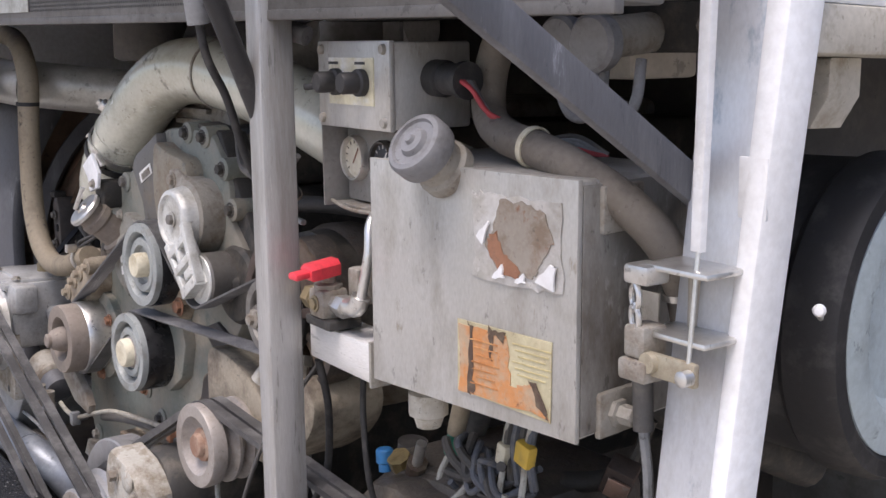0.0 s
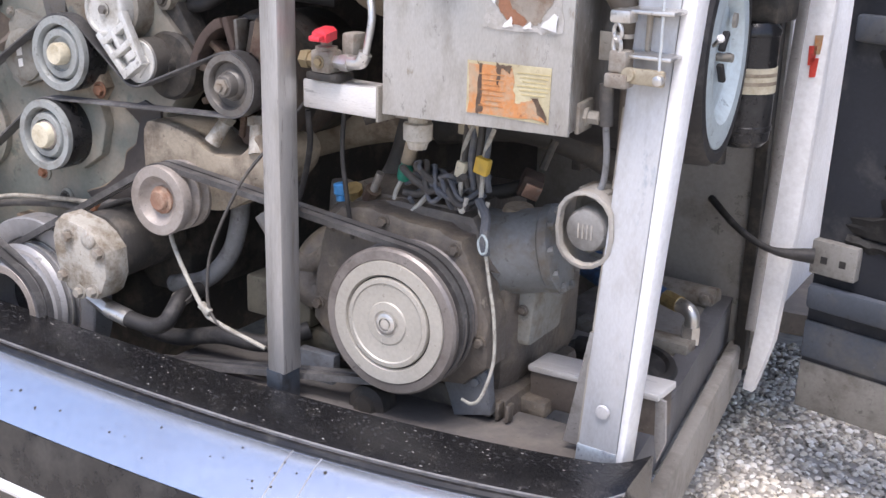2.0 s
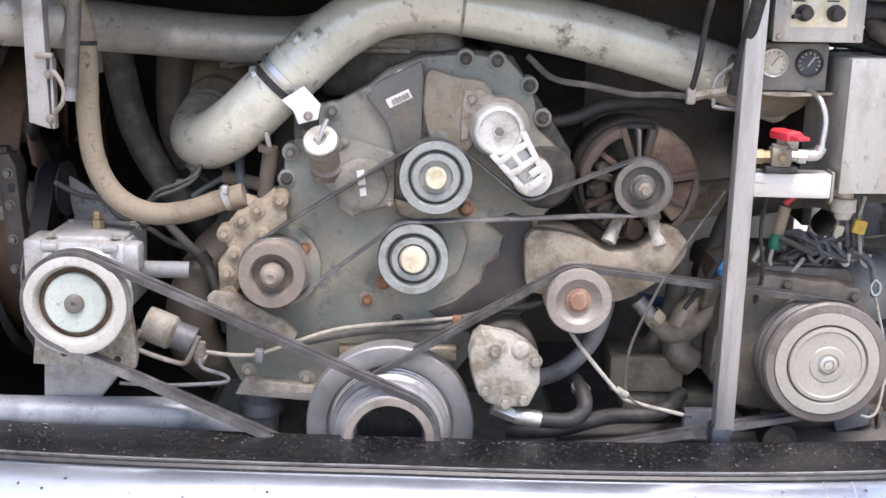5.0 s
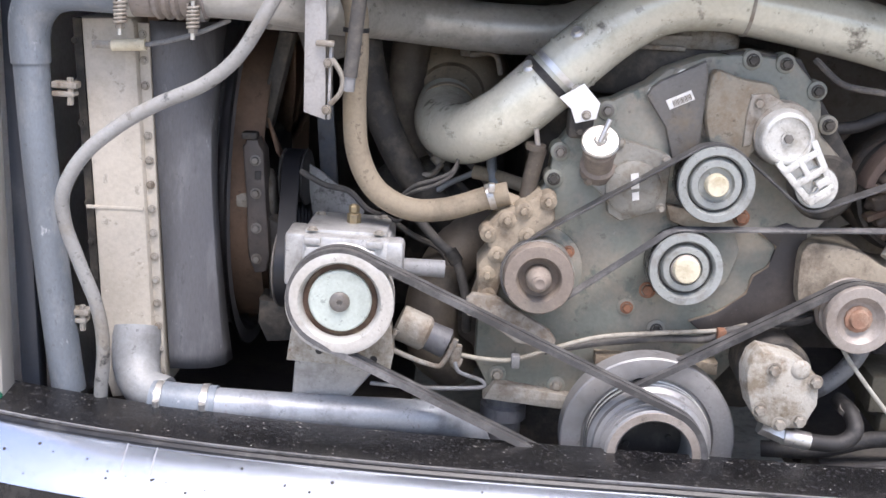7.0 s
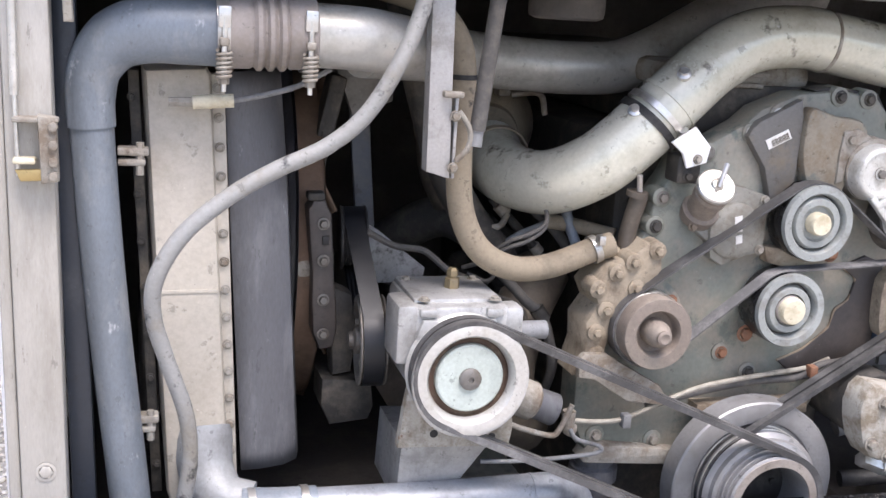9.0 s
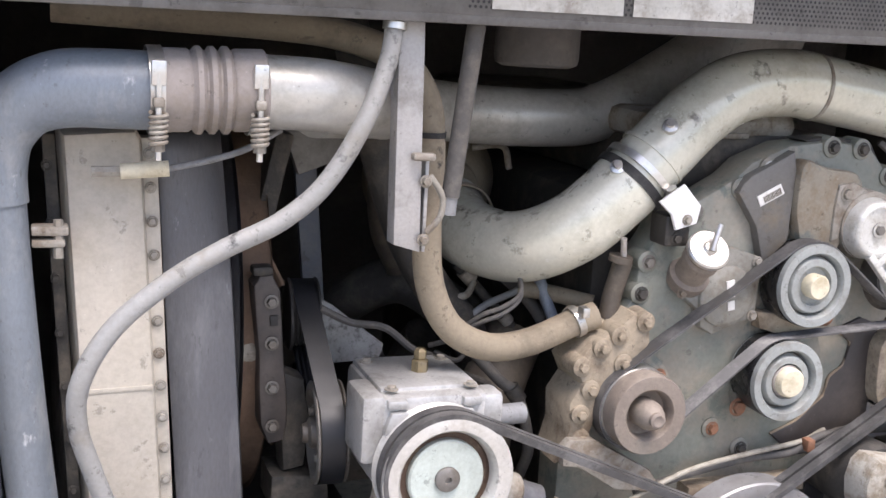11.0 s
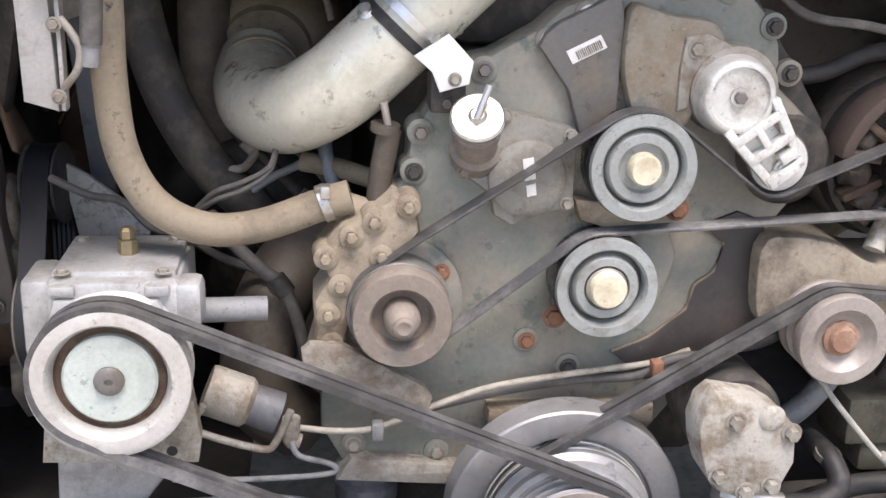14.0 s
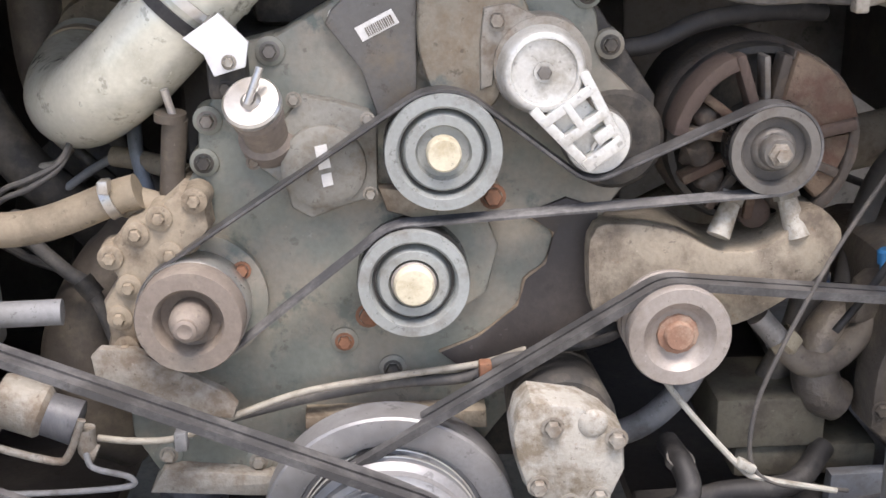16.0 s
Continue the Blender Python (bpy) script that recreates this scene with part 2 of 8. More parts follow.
M["redlab"] = material("red_label", (0.7, 0.08, 0.06), (0.5, 0.07, 0.06), 0.3, 0.5, 0.0, 34, 200, 0, chips=0.0)
M["foil"] = material("silver_foil_sticker", (0.6, 0.59, 0.56), (0.38, 0.35, 0.31), 0.4, 0.35, 0.6, 22, 160, 0.1)
M["foilfaded"] = material("faded_foil_film", (0.56, 0.55, 0.53), (0.44, 0.42, 0.38), 0.45, 0.4, 0.45, 30, 160, 0.08, third=(0.7, 0.7, 0.69), third_amount=0.15)
M["creamplastic"] = material("off_white_plastic", (0.55, 0.52, 0.45), (0.38, 0.34, 0.27), 0.35, 0.55, 0.0, 30, 160, 0.05)
M["brownsteel"] = material("brown_worn_steel", (0.17, 0.145, 0.125), (0.1, 0.085, 0.075), 0.35, 0.5, 0.4, 14, 160, 0.08)
M["pulleyface"] = material("cream_grey_plate", (0.47, 0.45, 0.4), (0.36, 0.33, 0.28), 0.3, 0.5, 0.3, 10, 180, 0.05)
M["compcast"] = material("oily_brown_casting", (0.12, 0.105, 0.09), (0.2, 0.172, 0.135), 0.4, 0.4, 0.1, 16, 90, 0.6, third=(0.3, 0.27, 0.22), third_amount=0.08)
M["compblue"] = material("blue_grey_painted_head", (0.21, 0.22, 0.22), (0.17, 0.15, 0.12), 0.4, 0.5, 0.1, 14, 130, 0.15)
M["clutchbrown"] = material("brown_grey_pulley_rim", (0.235, 0.215, 0.2), (0.15, 0.132, 0.12), 0.35, 0.42, 0.4, 14, 160, 0.08)
M["copper"] = material("copper_switch", (0.5, 0.33, 0.25), (0.62, 0.57, 0.5), 0.35, 0.4, 0.6, 60, 160, 0.05)
M["footblue"] = material("blue_grey_bracket", (0.19, 0.205, 0.225), (0.13, 0.125, 0.12), 0.3, 0.5, 0.1, 14, 150, 0.05)
M["bluecap"] = material("blue_plastic", (0.06, 0.3, 0.65), (0.05, 0.2, 0.42), 0.2, 0.4, 0.0, 40, 160, 0, chips=0.0)
M["green"] = material("green_plastic", (0.02, 0.22, 0.15), (0.02, 0.13, 0.09), 0.3, 0.45, 0.0, 40, 160, 0, chips=0.0)
M["yellow"] = material("yellow_plastic", (0.75, 0.5, 0.07), (0.5, 0.35, 0.08), 0.3, 0.5, 0.0, 40, 160, 0, chips=0.0)
M["creamwire"] = material("dirty_cream_wire", (0.45, 0.44, 0.39), (0.26, 0.24, 0.2), 0.4, 0.6, 0.0, 50, 160, 0)
M["rubblue"] = material("blue_grey_wire", (0.1, 0.11, 0.13), (0.17, 0.165, 0.16), 0.4, 0.6, 0.0, 40, 160, 0.05)
M["olive"] = material("olive_dusty_block", (0.13, 0.12, 0.09), (0.08, 0.07, 0.055), 0.4, 0.75, 0.0, 18, 140, 0.2)
M["alarmgrey"] = material("dusty_grey_plastic", (0.33, 0.315, 0.285), (0.4, 0.365, 0.31), 0.4, 0.65, 0.0, 24, 160, 0.08)
M["blackgloss"] = material("black_gloss_can", (0.016, 0.016, 0.017), (0.05, 0.05, 0.05), 0.3, 0.25, 0.0, 14, 130, 0.03)
M["bulk"] = material("dusty_grey_bulkhead", (0.3, 0.285, 0.26), (0.18, 0.165, 0.145), 0.4, 0.7, 0.05, 5, 90, 0.12)
M["bluehose"] = material("blue_air_hose", (0.06, 0.13, 0.27), (0.05, 0.07, 0.11), 0.35, 0.5, 0.0, 24, 150, 0.05)
M["doorblue"] = material("blue_black_door_rib", (0.085, 0.1, 0.125), (0.13, 0.13, 0.13), 0.35, 0.45, 0.0, 7, 120, 0.06)
M["lining"] = material("torn_black_lining", (0.012, 0.012, 0.012), (0.05, 0.048, 0.045), 0.3, 0.6, 0.0, 40, 110, 0.4)
M["oily"] = material("oil_soaked_casting", (0.05, 0.043, 0.04), (0.085, 0.072, 0.064), 0.35, 0.5, 0.0, 9, 120, 0.12)
sm = bpy.data.materials.new("gravel_stone")
sm.use_nodes = True
sn_t = sm.node_tree
geo = sn_t.nodes.new("ShaderNodeNewGeometry")
rmp = sn_t.nodes.new("ShaderNodeValToRGB")
for p, c in ((0.0, (0.24, 0.225, 0.2)), (0.25, (0.5, 0.46, 0.4)), (0.5, (0.7, 0.64, 0.53)), (0.8, (0.8, 0.76, 0.68)), (1.0, (0.92, 0.89, 0.83))):
    e = rmp.color_ramp.elements[0] if p == 0.0 else rmp.color_ramp.elements[-1] if p == 1.0 else rmp.color_ramp.elements.new(p)
    e.color = (*c, 1)
sn_t.links.new(geo.outputs["Random Per Island"], rmp.inputs[0])
sn_t.links.new(rmp.outputs[0], sn_t.nodes["Principled BSDF"].inputs["Base Color"])
sn_t.nodes["Principled BSDF"].inputs["Roughness"].default_value = 0.9
sn_t.nodes["Principled BSDF"].inputs["Specular IOR Level"].default_value = 0.2
M["stone"] = sm
M["blackwet"] = material("black_lower_band", (0.015, 0.015, 0.016), (0.05, 0.048, 0.045), 0.4, 0.25, 0.0, 12, 120, 0.02)
# grey of the bumper lip's edge highlight, put into colour
M["edgeline"] = material("edge_highlight_line", (0.35, 0.35, 0.36), (0.15, 0.15, 0.15), 0.4, 0.35, 0.5, 12, 120, 0.02)
M["brownhose"] = material("brown_dusty_hose", (0.19, 0.165, 0.135), (0.11, 0.095, 0.08), 0.4, 0.75, 0.0, 16, 150, 0.15)
M["flaked"] = material("flaking_grey_paint", (0.36, 0.36, 0.35), (0.06, 0.055, 0.05), 0.25, 0.6, 0.0, 60, 160, 0.1)
M["stainedge"] = material("rust_stained_edge", (0.24, 0.19, 0.135), (0.17, 0.135, 0.1), 0.4, 0.7, 0.0, 24, 150, 0.2)
M["postpaint"] = material("weathered_pale_post", (0.5, 0.48, 0.44), (0.4, 0.38, 0.34), 0.35, 0.45, 0.25, 5, 150, 0.05, stretch=(3, 3, 0.7), grit=0.2)
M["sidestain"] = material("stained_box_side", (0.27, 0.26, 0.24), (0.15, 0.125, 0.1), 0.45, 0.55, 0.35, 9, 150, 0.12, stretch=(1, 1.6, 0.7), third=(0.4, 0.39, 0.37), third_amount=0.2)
# stained aluminium; its blue patches are a reflection painted into the colour
M["postblue"] = material("stained_aluminium_blue_reflection", (0.66, 0.68, 0.71), (0.52, 0.52, 0.52), 0.35, 0.38, 0.45, 5, 180, 0.04, stretch=(1.6, 1.6, 0.7), third=(0.36, 0.43, 0.5), third_amount=0.2, grit=0.2, chips=0.2)
M["barepatch"] = material("rust_grey_bare_patch", (0.32, 0.285, 0.24), (0.22, 0.165, 0.12), 0.45, 0.7, 0.05, 26, 140, 0.2, third=(0.24, 0.12, 0.075), third_amount=0.2)
M["water"] = material("wet_glints", (0.03, 0.03, 0.032), (0.02, 0.02, 0.02), 0.3, 0.08, 0.0, 40, 140, 0.0, chips=0.0)
M["gap"] = material("blue_black_gap", (0.03, 0.036, 0.048), (0.06, 0.065, 0.075), 0.3, 0.35, 0.0, 6, 120, 0.03)
M["dullbrass"] = material("dull_brass", (0.3, 0.24, 0.14), (0.24, 0.2, 0.14), 0.4, 0.5, 0.5, 40, 160, 0.1)
M["brownneck"] = material("dark_brown_pipe", (0.13, 0.11, 0.09), (0.2, 0.17, 0.13), 0.4, 0.6, 0.1, 20, 150, 0.15)
M["faintorange"] = material("faded_print", (0.5, 0.2, 0.06), (0.62, 0.36, 0.16), 0.4, 0.5, 0.0, 40, 200, 0)
M["fainttan"] = material("faded_tan_print", (0.5, 0.42, 0.22), (0.6, 0.5, 0.25), 0.4, 0.5, 0.0, 40, 200, 0)
M["bossdirty"] = material("grimy_brown_boss", (0.26, 0.235, 0.185), (0.2, 0.15, 0.1), 0.45, 0.7, 0.0, 14, 130, 0.3, third=(0.17, 0.18, 0.16), third_amount=0.3)
M["brackettan"] = material("dirty_tan_bracket", (0.36, 0.31, 0.235), (0.15, 0.12, 0.09), 0.45, 0.7, 0.0, 11, 120, 0.35, third=(0.3, 0.19, 0.1), third_amount=0.12)
M["altface"] = material("rust_mottled_frame", (0.085, 0.072, 0.062), (0.15, 0.118, 0.09), 0.4, 0.75, 0.1, 26, 140, 0.4, third=(0.09, 0.06, 0.045), third_amount=0.3)
M["shieldrust"] = material("tan_rust_shield", (0.165, 0.12, 0.085), (0.13, 0.075, 0.055), 0.5, 0.75, 0.1, 30, 140, 0.5, third=(0.09, 0.06, 0.05), third_amount=0.3)
M["rimpale"] = material("pale_worn_rim", (0.58, 0.57, 0.54), (0.44, 0.41, 0.36), 0.3, 0.35, 0.4, 16, 160, 0.05)
M["gearcast"] = material("grey_gearbox_casting", (0.5, 0.5, 0.49), (0.33, 0.325, 0.31), 0.4, 0.42, 0.4, 16, 160, 0.2, third=(0.2, 0.19, 0.175), third_amount=0.08)
M["linetan"] = material("dirty_beige_line", (0.36, 0.335, 0.28), (0.2, 0.18, 0.15), 0.4, 0.6, 0.0, 40, 160, 0.05)
M["overflow"] = material("worn_grey_tan_hose", (0.29, 0.29, 0.28), (0.25, 0.23, 0.195), 0.4, 0.5, 0.0, 9, 150, 0.08, third=(0.035, 0.035, 0.036), third_amount=0.33)
M["pulleypale"] = material("pale_grey_pulley", (0.36, 0.325, 0.295), (0.27, 0.235, 0.205), 0.4, 0.5, 0.25, 14, 160, 0.1)
M["rusthub"] = material("dull_rusty_bolt", (0.3, 0.17, 0.115), (0.38, 0.27, 0.2), 0.4, 0.75, 0.1, 40, 160, 0.2)
M["footsilver"] = material("silver_grey_outlet", (0.3, 0.31, 0.315), (0.2, 0.2, 0.2), 0.35, 0.55, 0.2, 8, 150, 0.1)


# ---- shapes ----
# how far the things of each stretch of the bay sit from where they are drawn: along x, the shift in x, y, z and the small lean
SEAT_X = [-1.2, -0.95, -0.55, -0.2, 0.06, 0.2, 0.38, 0.5, 0.68, 0.86, 1.12, 1.25]
SEAT = {"dx": [-0.006, -0.005, -0.006, -0.003, -0.003, -0.005, -0.015, -0.012, -0.015, -0.013, -0.008, -0.008],
        "dy": [-0.022, -0.02, -0.025, 0.0, 0.002, -0.005, -0.02, -0.042, -0.06, -0.066, -0.095, -0.098],
        "dz": [0.056, 0.045, 0.028, 0.006, 0.0, -0.002, -0.006, -0.009, -0.009, -0.01, -0.014, -0.018],
        "lean": [1.8, 2.3, 1.8, 1.5, 1.5, 1.5, 1.4, 1.2, 1.0, 0.9, 0.8, 0.8],
        "nod": [-0.8, 0.0, 0.0, 0.0, 0.0, 0.0, 0.5, 1.0, 1.7, 1.7, 1.7, 1.7],
        "yaw": [0.0, 0.0, 0.0, 0.0, 0.0, 0.0, 0.0, 0.0, -4.0, -5.0, -4.0, -3.2]}
ZONE = ["bay"]
HOME = {}


def turned(pivot, shift, lean, nod, yaw):
    r = Euler((radians(nod), radians(lean), radians(yaw))).to_matrix().to_4x4()
    return Matrix.Translation(Vector(pivot) + Vector(shift)) @ r @ Matrix.Translation(-Vector(pivot))


def seat(c, square=False):
    """The rigid move that seats a thing drawn round c in the bus."""
    if ZONE[0] == "hull":
        return Matrix.Identity(4)
    if ZONE[0] == "side":
        return turned((1.107, 0.713, 0.882), (0.042, -0.071, 0.0), 0.9, 1.7, -4.9)
    if ZONE[0] == "door":
        return turned((1.4, 1.097, 0.817), (0.076, -0.006, -0.036), 1.5, 1.8, 0.0)
    v = {k: float(np.interp(c[0], SEAT_X, row)) for k, row in SEAT.items()}
    deep = 0.2 * min(0.4, max(0.0, c[1] - 0.1)) if c[0] < 0.4 else 0.0
    return turned((c[0], 0.1, 1.05), (v["dx"], v["dy"] + deep, v["dz"]), v["lean"], 0.0 if square else v["nod"], 0.0 if square else v["yaw"])


def thing(name, label, category, at=(0, 0, 0), group="", kind="", square=False):
    ob = new(name)
    ob.matrix_world = seat(at, square) @ Matrix.Translation(at)
    HOME[ob.name] = Matrix.Translation(-Vector(at))
    return tagged(ob, label, category, group, kind)


def part(name, bm, mat, parent, label="", smooth=True):
    """One mesh object under a thing or part; the bmesh is in drawn coordinates."""
    bmesh.ops.recalc_face_normals(bm, faces=bm.faces)
    me = bpy.data.meshes.new(name)
    bm.to_mesh(me)
    bm.free()
    me.materials.append(M[mat] if isinstance(mat, str) else mat)
    ob = new(name, me)
    if smooth:
        for p in me.polygons:
            p.use_smooth = True
        me.set_sharp_from_angle(angle=radians(38))
    if parent is not None:
        ob.parent = parent
        if parent.data is None:
            ob.matrix_parent_inverse = HOME[parent.name]
    if label:
        ob["label"] = label
    return ob


def solo(name, bm, mat, label, category, group="", kind="", smooth=True, seated=True):
    if kind != "structure" and seated or ZONE[0] == "side":
        c = sum((v.co for v in bm.verts), Vector()) / len(bm.verts)
        bmesh.ops.transform(bm, matrix=seat(c), verts=bm.verts)
    return tagged(part(name, bm, mat, None, "", smooth), label, category, group, kind)


def box(c, s, bevel=0.004, rot=(0, 0, 0), bm=None):
    bm = bm or bmesh.new()
    r = bmesh.ops.create_cube(bm, size=1.0)
    vs = r["verts"]
    bmesh.ops.scale(bm, vec=s, verts=vs)
    if bevel:
        es = list({e for v in vs for e in v.link_edges})
        out = bmesh.ops.bevel(bm, geom=es, offset=min(bevel, 0.45 * min(s)), segments=2, affect="EDGES", profile=0.5)
        vs = [v for v in bm.verts if v in set(out["verts"]) or v in set(v2 for v2 in vs if v2.is_valid)]
    m = Matrix.Translation(c) @ Euler([radians(a) for a in rot]).to_matrix().to_4x4()
    bmesh.ops.transform(bm, matrix=m, verts=vs)
    return bm


def axes(direction):
    return Vector(direction).normalized().to_track_quat("Z", "Y").to_matrix().to_4x4()


def lathe(centre, profile, direction=(0, -1, 0), seg=40, bm=None, closed=True):
    """Revolves (radius, height) pairs round the direction through centre."""
    bm = bm or bmesh.new()
    m = Matrix.Translation(centre) @ axes(direction)
    rings = []
    for r, h in profile:
        if r < 1e-6:
            rings.append([bm.verts.new(m @ Vector((0, 0, h)))])
        else:
            rings.append([bm.verts.new(m @ Vector((r * math.cos(2 * math.pi * i / seg), r * math.sin(2 * math.pi * i / seg), h))) for i in range(seg)])
    for a, b in zip(rings, rings[1:]):
        for i in range(seg):
            j = (i + 1) % seg
            q = [a[i % len(a)], a[j % len(a)], b[j % len(b)], b[i % len(b)]]
            q = [v for k, v in enumerate(q) if v not in q[:k]]
            if len(q) > 2:
                bm.faces.new(q)
    return bm


def rod(a, b, r, seg=16, bm=None, r2=None):
    a, b = Vector(a), Vector(b)
    return lathe(a, [(0, 0), (r, 0), (r2 or r, (b - a).length), (0, (b - a).length)], b - a, seg, bm)


def hexbolt(centre, r=0.008, h=0.007, direction=(0, -1, 0), bm=None):
    bm = lathe(centre, [(r * 1.45, 0), (r * 1.45, 0.0015), (r * 1.05, 0.002)], direction, 16, bm)
    return lathe(centre, [(r, 0.0015), (r, h * 0.85), (r * 0.86, h), (0, h)], direction, 6, bm)


def curve_points(pts, n=8):
    """A smooth line through the points."""
    p = [Vector(q) for q in pts]
    p = [2 * p[0] - p[1], *p, 2 * p[-1] - p[-2]]
    out = []
    for i in range(1, len(p) - 2):
        for k in range(n):
            t = k / n
            a, b, c, d = p[i - 1], p[i], p[i + 1], p[i + 2]
            out.append(0.5 * (2 * b + (c - a) * t + (2 * a - 5 * b + 4 * c - d) * t * t + (3 * b - a - 3 * c + d) * t ** 3))
    return out + [p[-2]]


def tube(pts, r, seg=14, n=8, bm=None, smooth=True, cap=True):
    """A round tube along a smooth line; r is one radius or one for each given point."""
    bm = bm or bmesh.new()
    line = curve_points(pts, n) if smooth else [Vector(p) for p in pts]
    rs = r if isinstance(r, (list, tuple)) else [r] * len(pts)
    k = n if smooth else 1
    up = None
    rings = []
    for i, p in enumerate(line):
        d = (line[min(i + 1, len(line) - 1)] - line[max(i - 1, 0)]).normalized()
        if up is None:
            up = d.orthogonal().normalized()
        up = (up - up.dot(d) * d).normalized()
        side = d.cross(up)
        f = i / k
        j = min(int(f), len(rs) - 2)
        rad = rs[j] + (rs[j + 1] - rs[j]) * (f - j)
        rings.append([bm.verts.new(p + rad * (math.cos(2 * math.pi * s / seg) * up + math.sin(2 * math.pi * s / seg) * side)) for s in range(seg)])
    for a, b in zip(rings, rings[1:]):
        for s in range(seg):
            bm.faces.new((a[s], a[(s + 1) % seg], b[(s + 1) % seg], b[s]))
    if cap:
        bm.faces.new(rings[0][::-1])
        bm.faces.new(rings[-1])
    return bm


def slab(poly, y0, y1, bevel=0.004, bm=None):
    """A plate with its outline (x, z) between two depths."""
    bm = bm or bmesh.new()
    f = bm.faces.new([bm.verts.new((x, y0, z)) for x, z in poly])
    r = bmesh.ops.extrude_face_region(bm, geom=[f])
    vs = [v for v in r["geom"] if isinstance(v, bmesh.types.BMVert)]
    bmesh.ops.translate(bm, vec=(0, y1 - y0, 0), verts=vs)
    if bevel:
        es = [e for e in bm.edges if abs(e.verts[0].co.y - y0) < 1e-6 and abs(e.verts[1].co.y - y0) < 1e-6]
        bmesh.ops.bevel(bm, geom=es, offset=bevel, segments=2, affect="EDGES", profile=0.5)
    return bm


def sheet(profile, xs, bow):
    """A strip swept along x: profile of (y, z), moved in y by bow(x) and in z by lift(x)."""
    bm = bmesh.new()
    cols = [[bm.verts.new((x, y + bow(x), z + lift(x))) for y, z in profile] for x in xs]
    n = len(profile)
    for a, b in zip(cols, cols[1:]):
        for i in range(n):
            bm.faces.new((a[i], a[(i + 1) % n], b[(i + 1) % n], b[i]))
    bm.faces.new(cols[0])
    bm.faces.new(cols[-1][::-1])
    return bm


def ragged(poly, seed, amp=0.0025, n=5):
    """A torn outline: each edge broken into n pieces and jittered."""
    r = random.Random(seed)
    out = []
    for (x0, z0), (x1, z1) in zip(poly, poly[1:] + poly[:1]):
        out += [(x0 + (x1 - x0) * k / n + r.uniform(-amp, amp), z0 + (z1 - z0) * k / n + r.uniform(-amp, amp)) for k in range(n)]
    return out


def eased(poly, n=2):
    """A closed outline with its corners cut round."""
    for _ in range(n):
        poly = [((1 - t) * a[0] + t * b[0], (1 - t) * a[1] + t * b[1]) for a, b in zip(poly, poly[1:] + poly[:1]) for t in (0.2, 0.8)]
    return poly


def belt(wheels, width, thick, ribs=0, shift=0.0):
    """A belt round wheels (x, z, r, side, y): side 1 inside the loop, -1 where its back runs. In order, clockwise seen from the front."""
    pts, tang = [], []
    n = len(wheels)
    for i in range(n):
        x0, z0, r0, s0, _ = wheels[i]
        x1, z1, r1, s1, _ = wheels[(i + 1) % n]
        dx, dz = x1 - x0, z1 - z0
        ang = math.atan2(dz, dx) + math.acos(max(-1, min(1, (s0 * r0 - s1 * r1) / math.hypot(dx, dz))))
        c, s = math.cos(ang), math.sin(ang)
        tang.append(((x0 + s0 * r0 * c, z0 + s0 * r0 * s), (x1 + s1 * r1 * c, z1 + s1 * r1 * s)))
    for i in range(n):
        x, z, r, s, y = wheels[i]
        p_in, p_out = tang[i - 1][1], tang[i][0]
        a0 = math.atan2(p_in[1] - z, p_in[0] - x)
        a1 = math.atan2(p_out[1] - z, p_out[0] - x)
        while s > 0 and a1 > a0:
            a1 -= 2 * math.pi
        while s < 0 and a1 < a0:
            a1 += 2 * math.pi
        steps = max(2, int(abs(a1 - a0) / 0.12))
        for k in range(steps + 1):
            t = a0 + (a1 - a0) * k / steps
            pts.append((x + r * math.cos(t), z + r * math.sin(t), y + shift))
    bm = bmesh.new()
    m = len(pts)
    rings = []
    t2 = thick / 2
    for i in range(m):
        d = Vector((pts[(i + 1) % m][0] - pts[i - 1][0], pts[(i + 1) % m][1] - pts[i - 1][1])).normalized()
        x, z, y = pts[i]
        prof = [(y - width / 2, t2), (y + width / 2, t2)]
        if ribs:
            prof += [(y - width / 2 + width * k / (2 * ribs), -t2 * (1.0 if k % 2 else 0.2)) for k in range(2 * ribs, -1, -1)]
        else:
            prof += [(y + width * 0.36, -t2), (y - width * 0.36, -t2)]
        rings.append([bm.verts.new((x - d.y * o, yy, z + d.x * o)) for yy, o in prof])
    q = len(rings[0])
    for i in range(m):
        a, b = rings[i], rings[(i + 1) % m]
        for k in range(q):
            bm.faces.new((a[k], a[(k + 1) % q], b[(k + 1) % q], b[k]))
    return bm


def band(centre, direction, r, width, thick=0.003, seg=40):
    """A flat clamp band round a pipe."""
    w = width / 2
    return lathe(centre, [(r, -w), (r + thick, -w), (r + thick, w), (r, w), (r, -w)], direction, seg)


def coil(centre, direction, r, length, turns, wire):
    m = Matrix.Translation(centre) @ axes(direction)
    n = int(turns * 12)
    pts = [m @ Vector((r * math.cos(2 * math.pi * i / 12), r * math.sin(2 * math.pi * i / 12), length * i / n)) for i in range(n + 1)]
    return tube(pts, wire, 6, 1, smooth=False)


# ---- ground ----
GROUND = 0.1
bm = bmesh.new()
bmesh.ops.create_grid(bm, x_segments=2, y_segments=2, size=80)
bmesh.ops.translate(bm, vec=(0, 0, GROUND), verts=bm.verts)
solo("ground", bm, "gravel", "flat ground of loose grey gravel", "ground", kind="structure", smooth=False)


# ---- bus tail: hull, sill, bumper, posts ----
def bow(x):
    return -0.168 - 0.03 * max(x, 0.0) + 0.09 * abs(x / 1.28) ** 4 + 0.05 * max(0.0, (x - 1.2) / 0.075) ** 3


def lift(x):
    return -0.035 * x + 0.018 * x * x


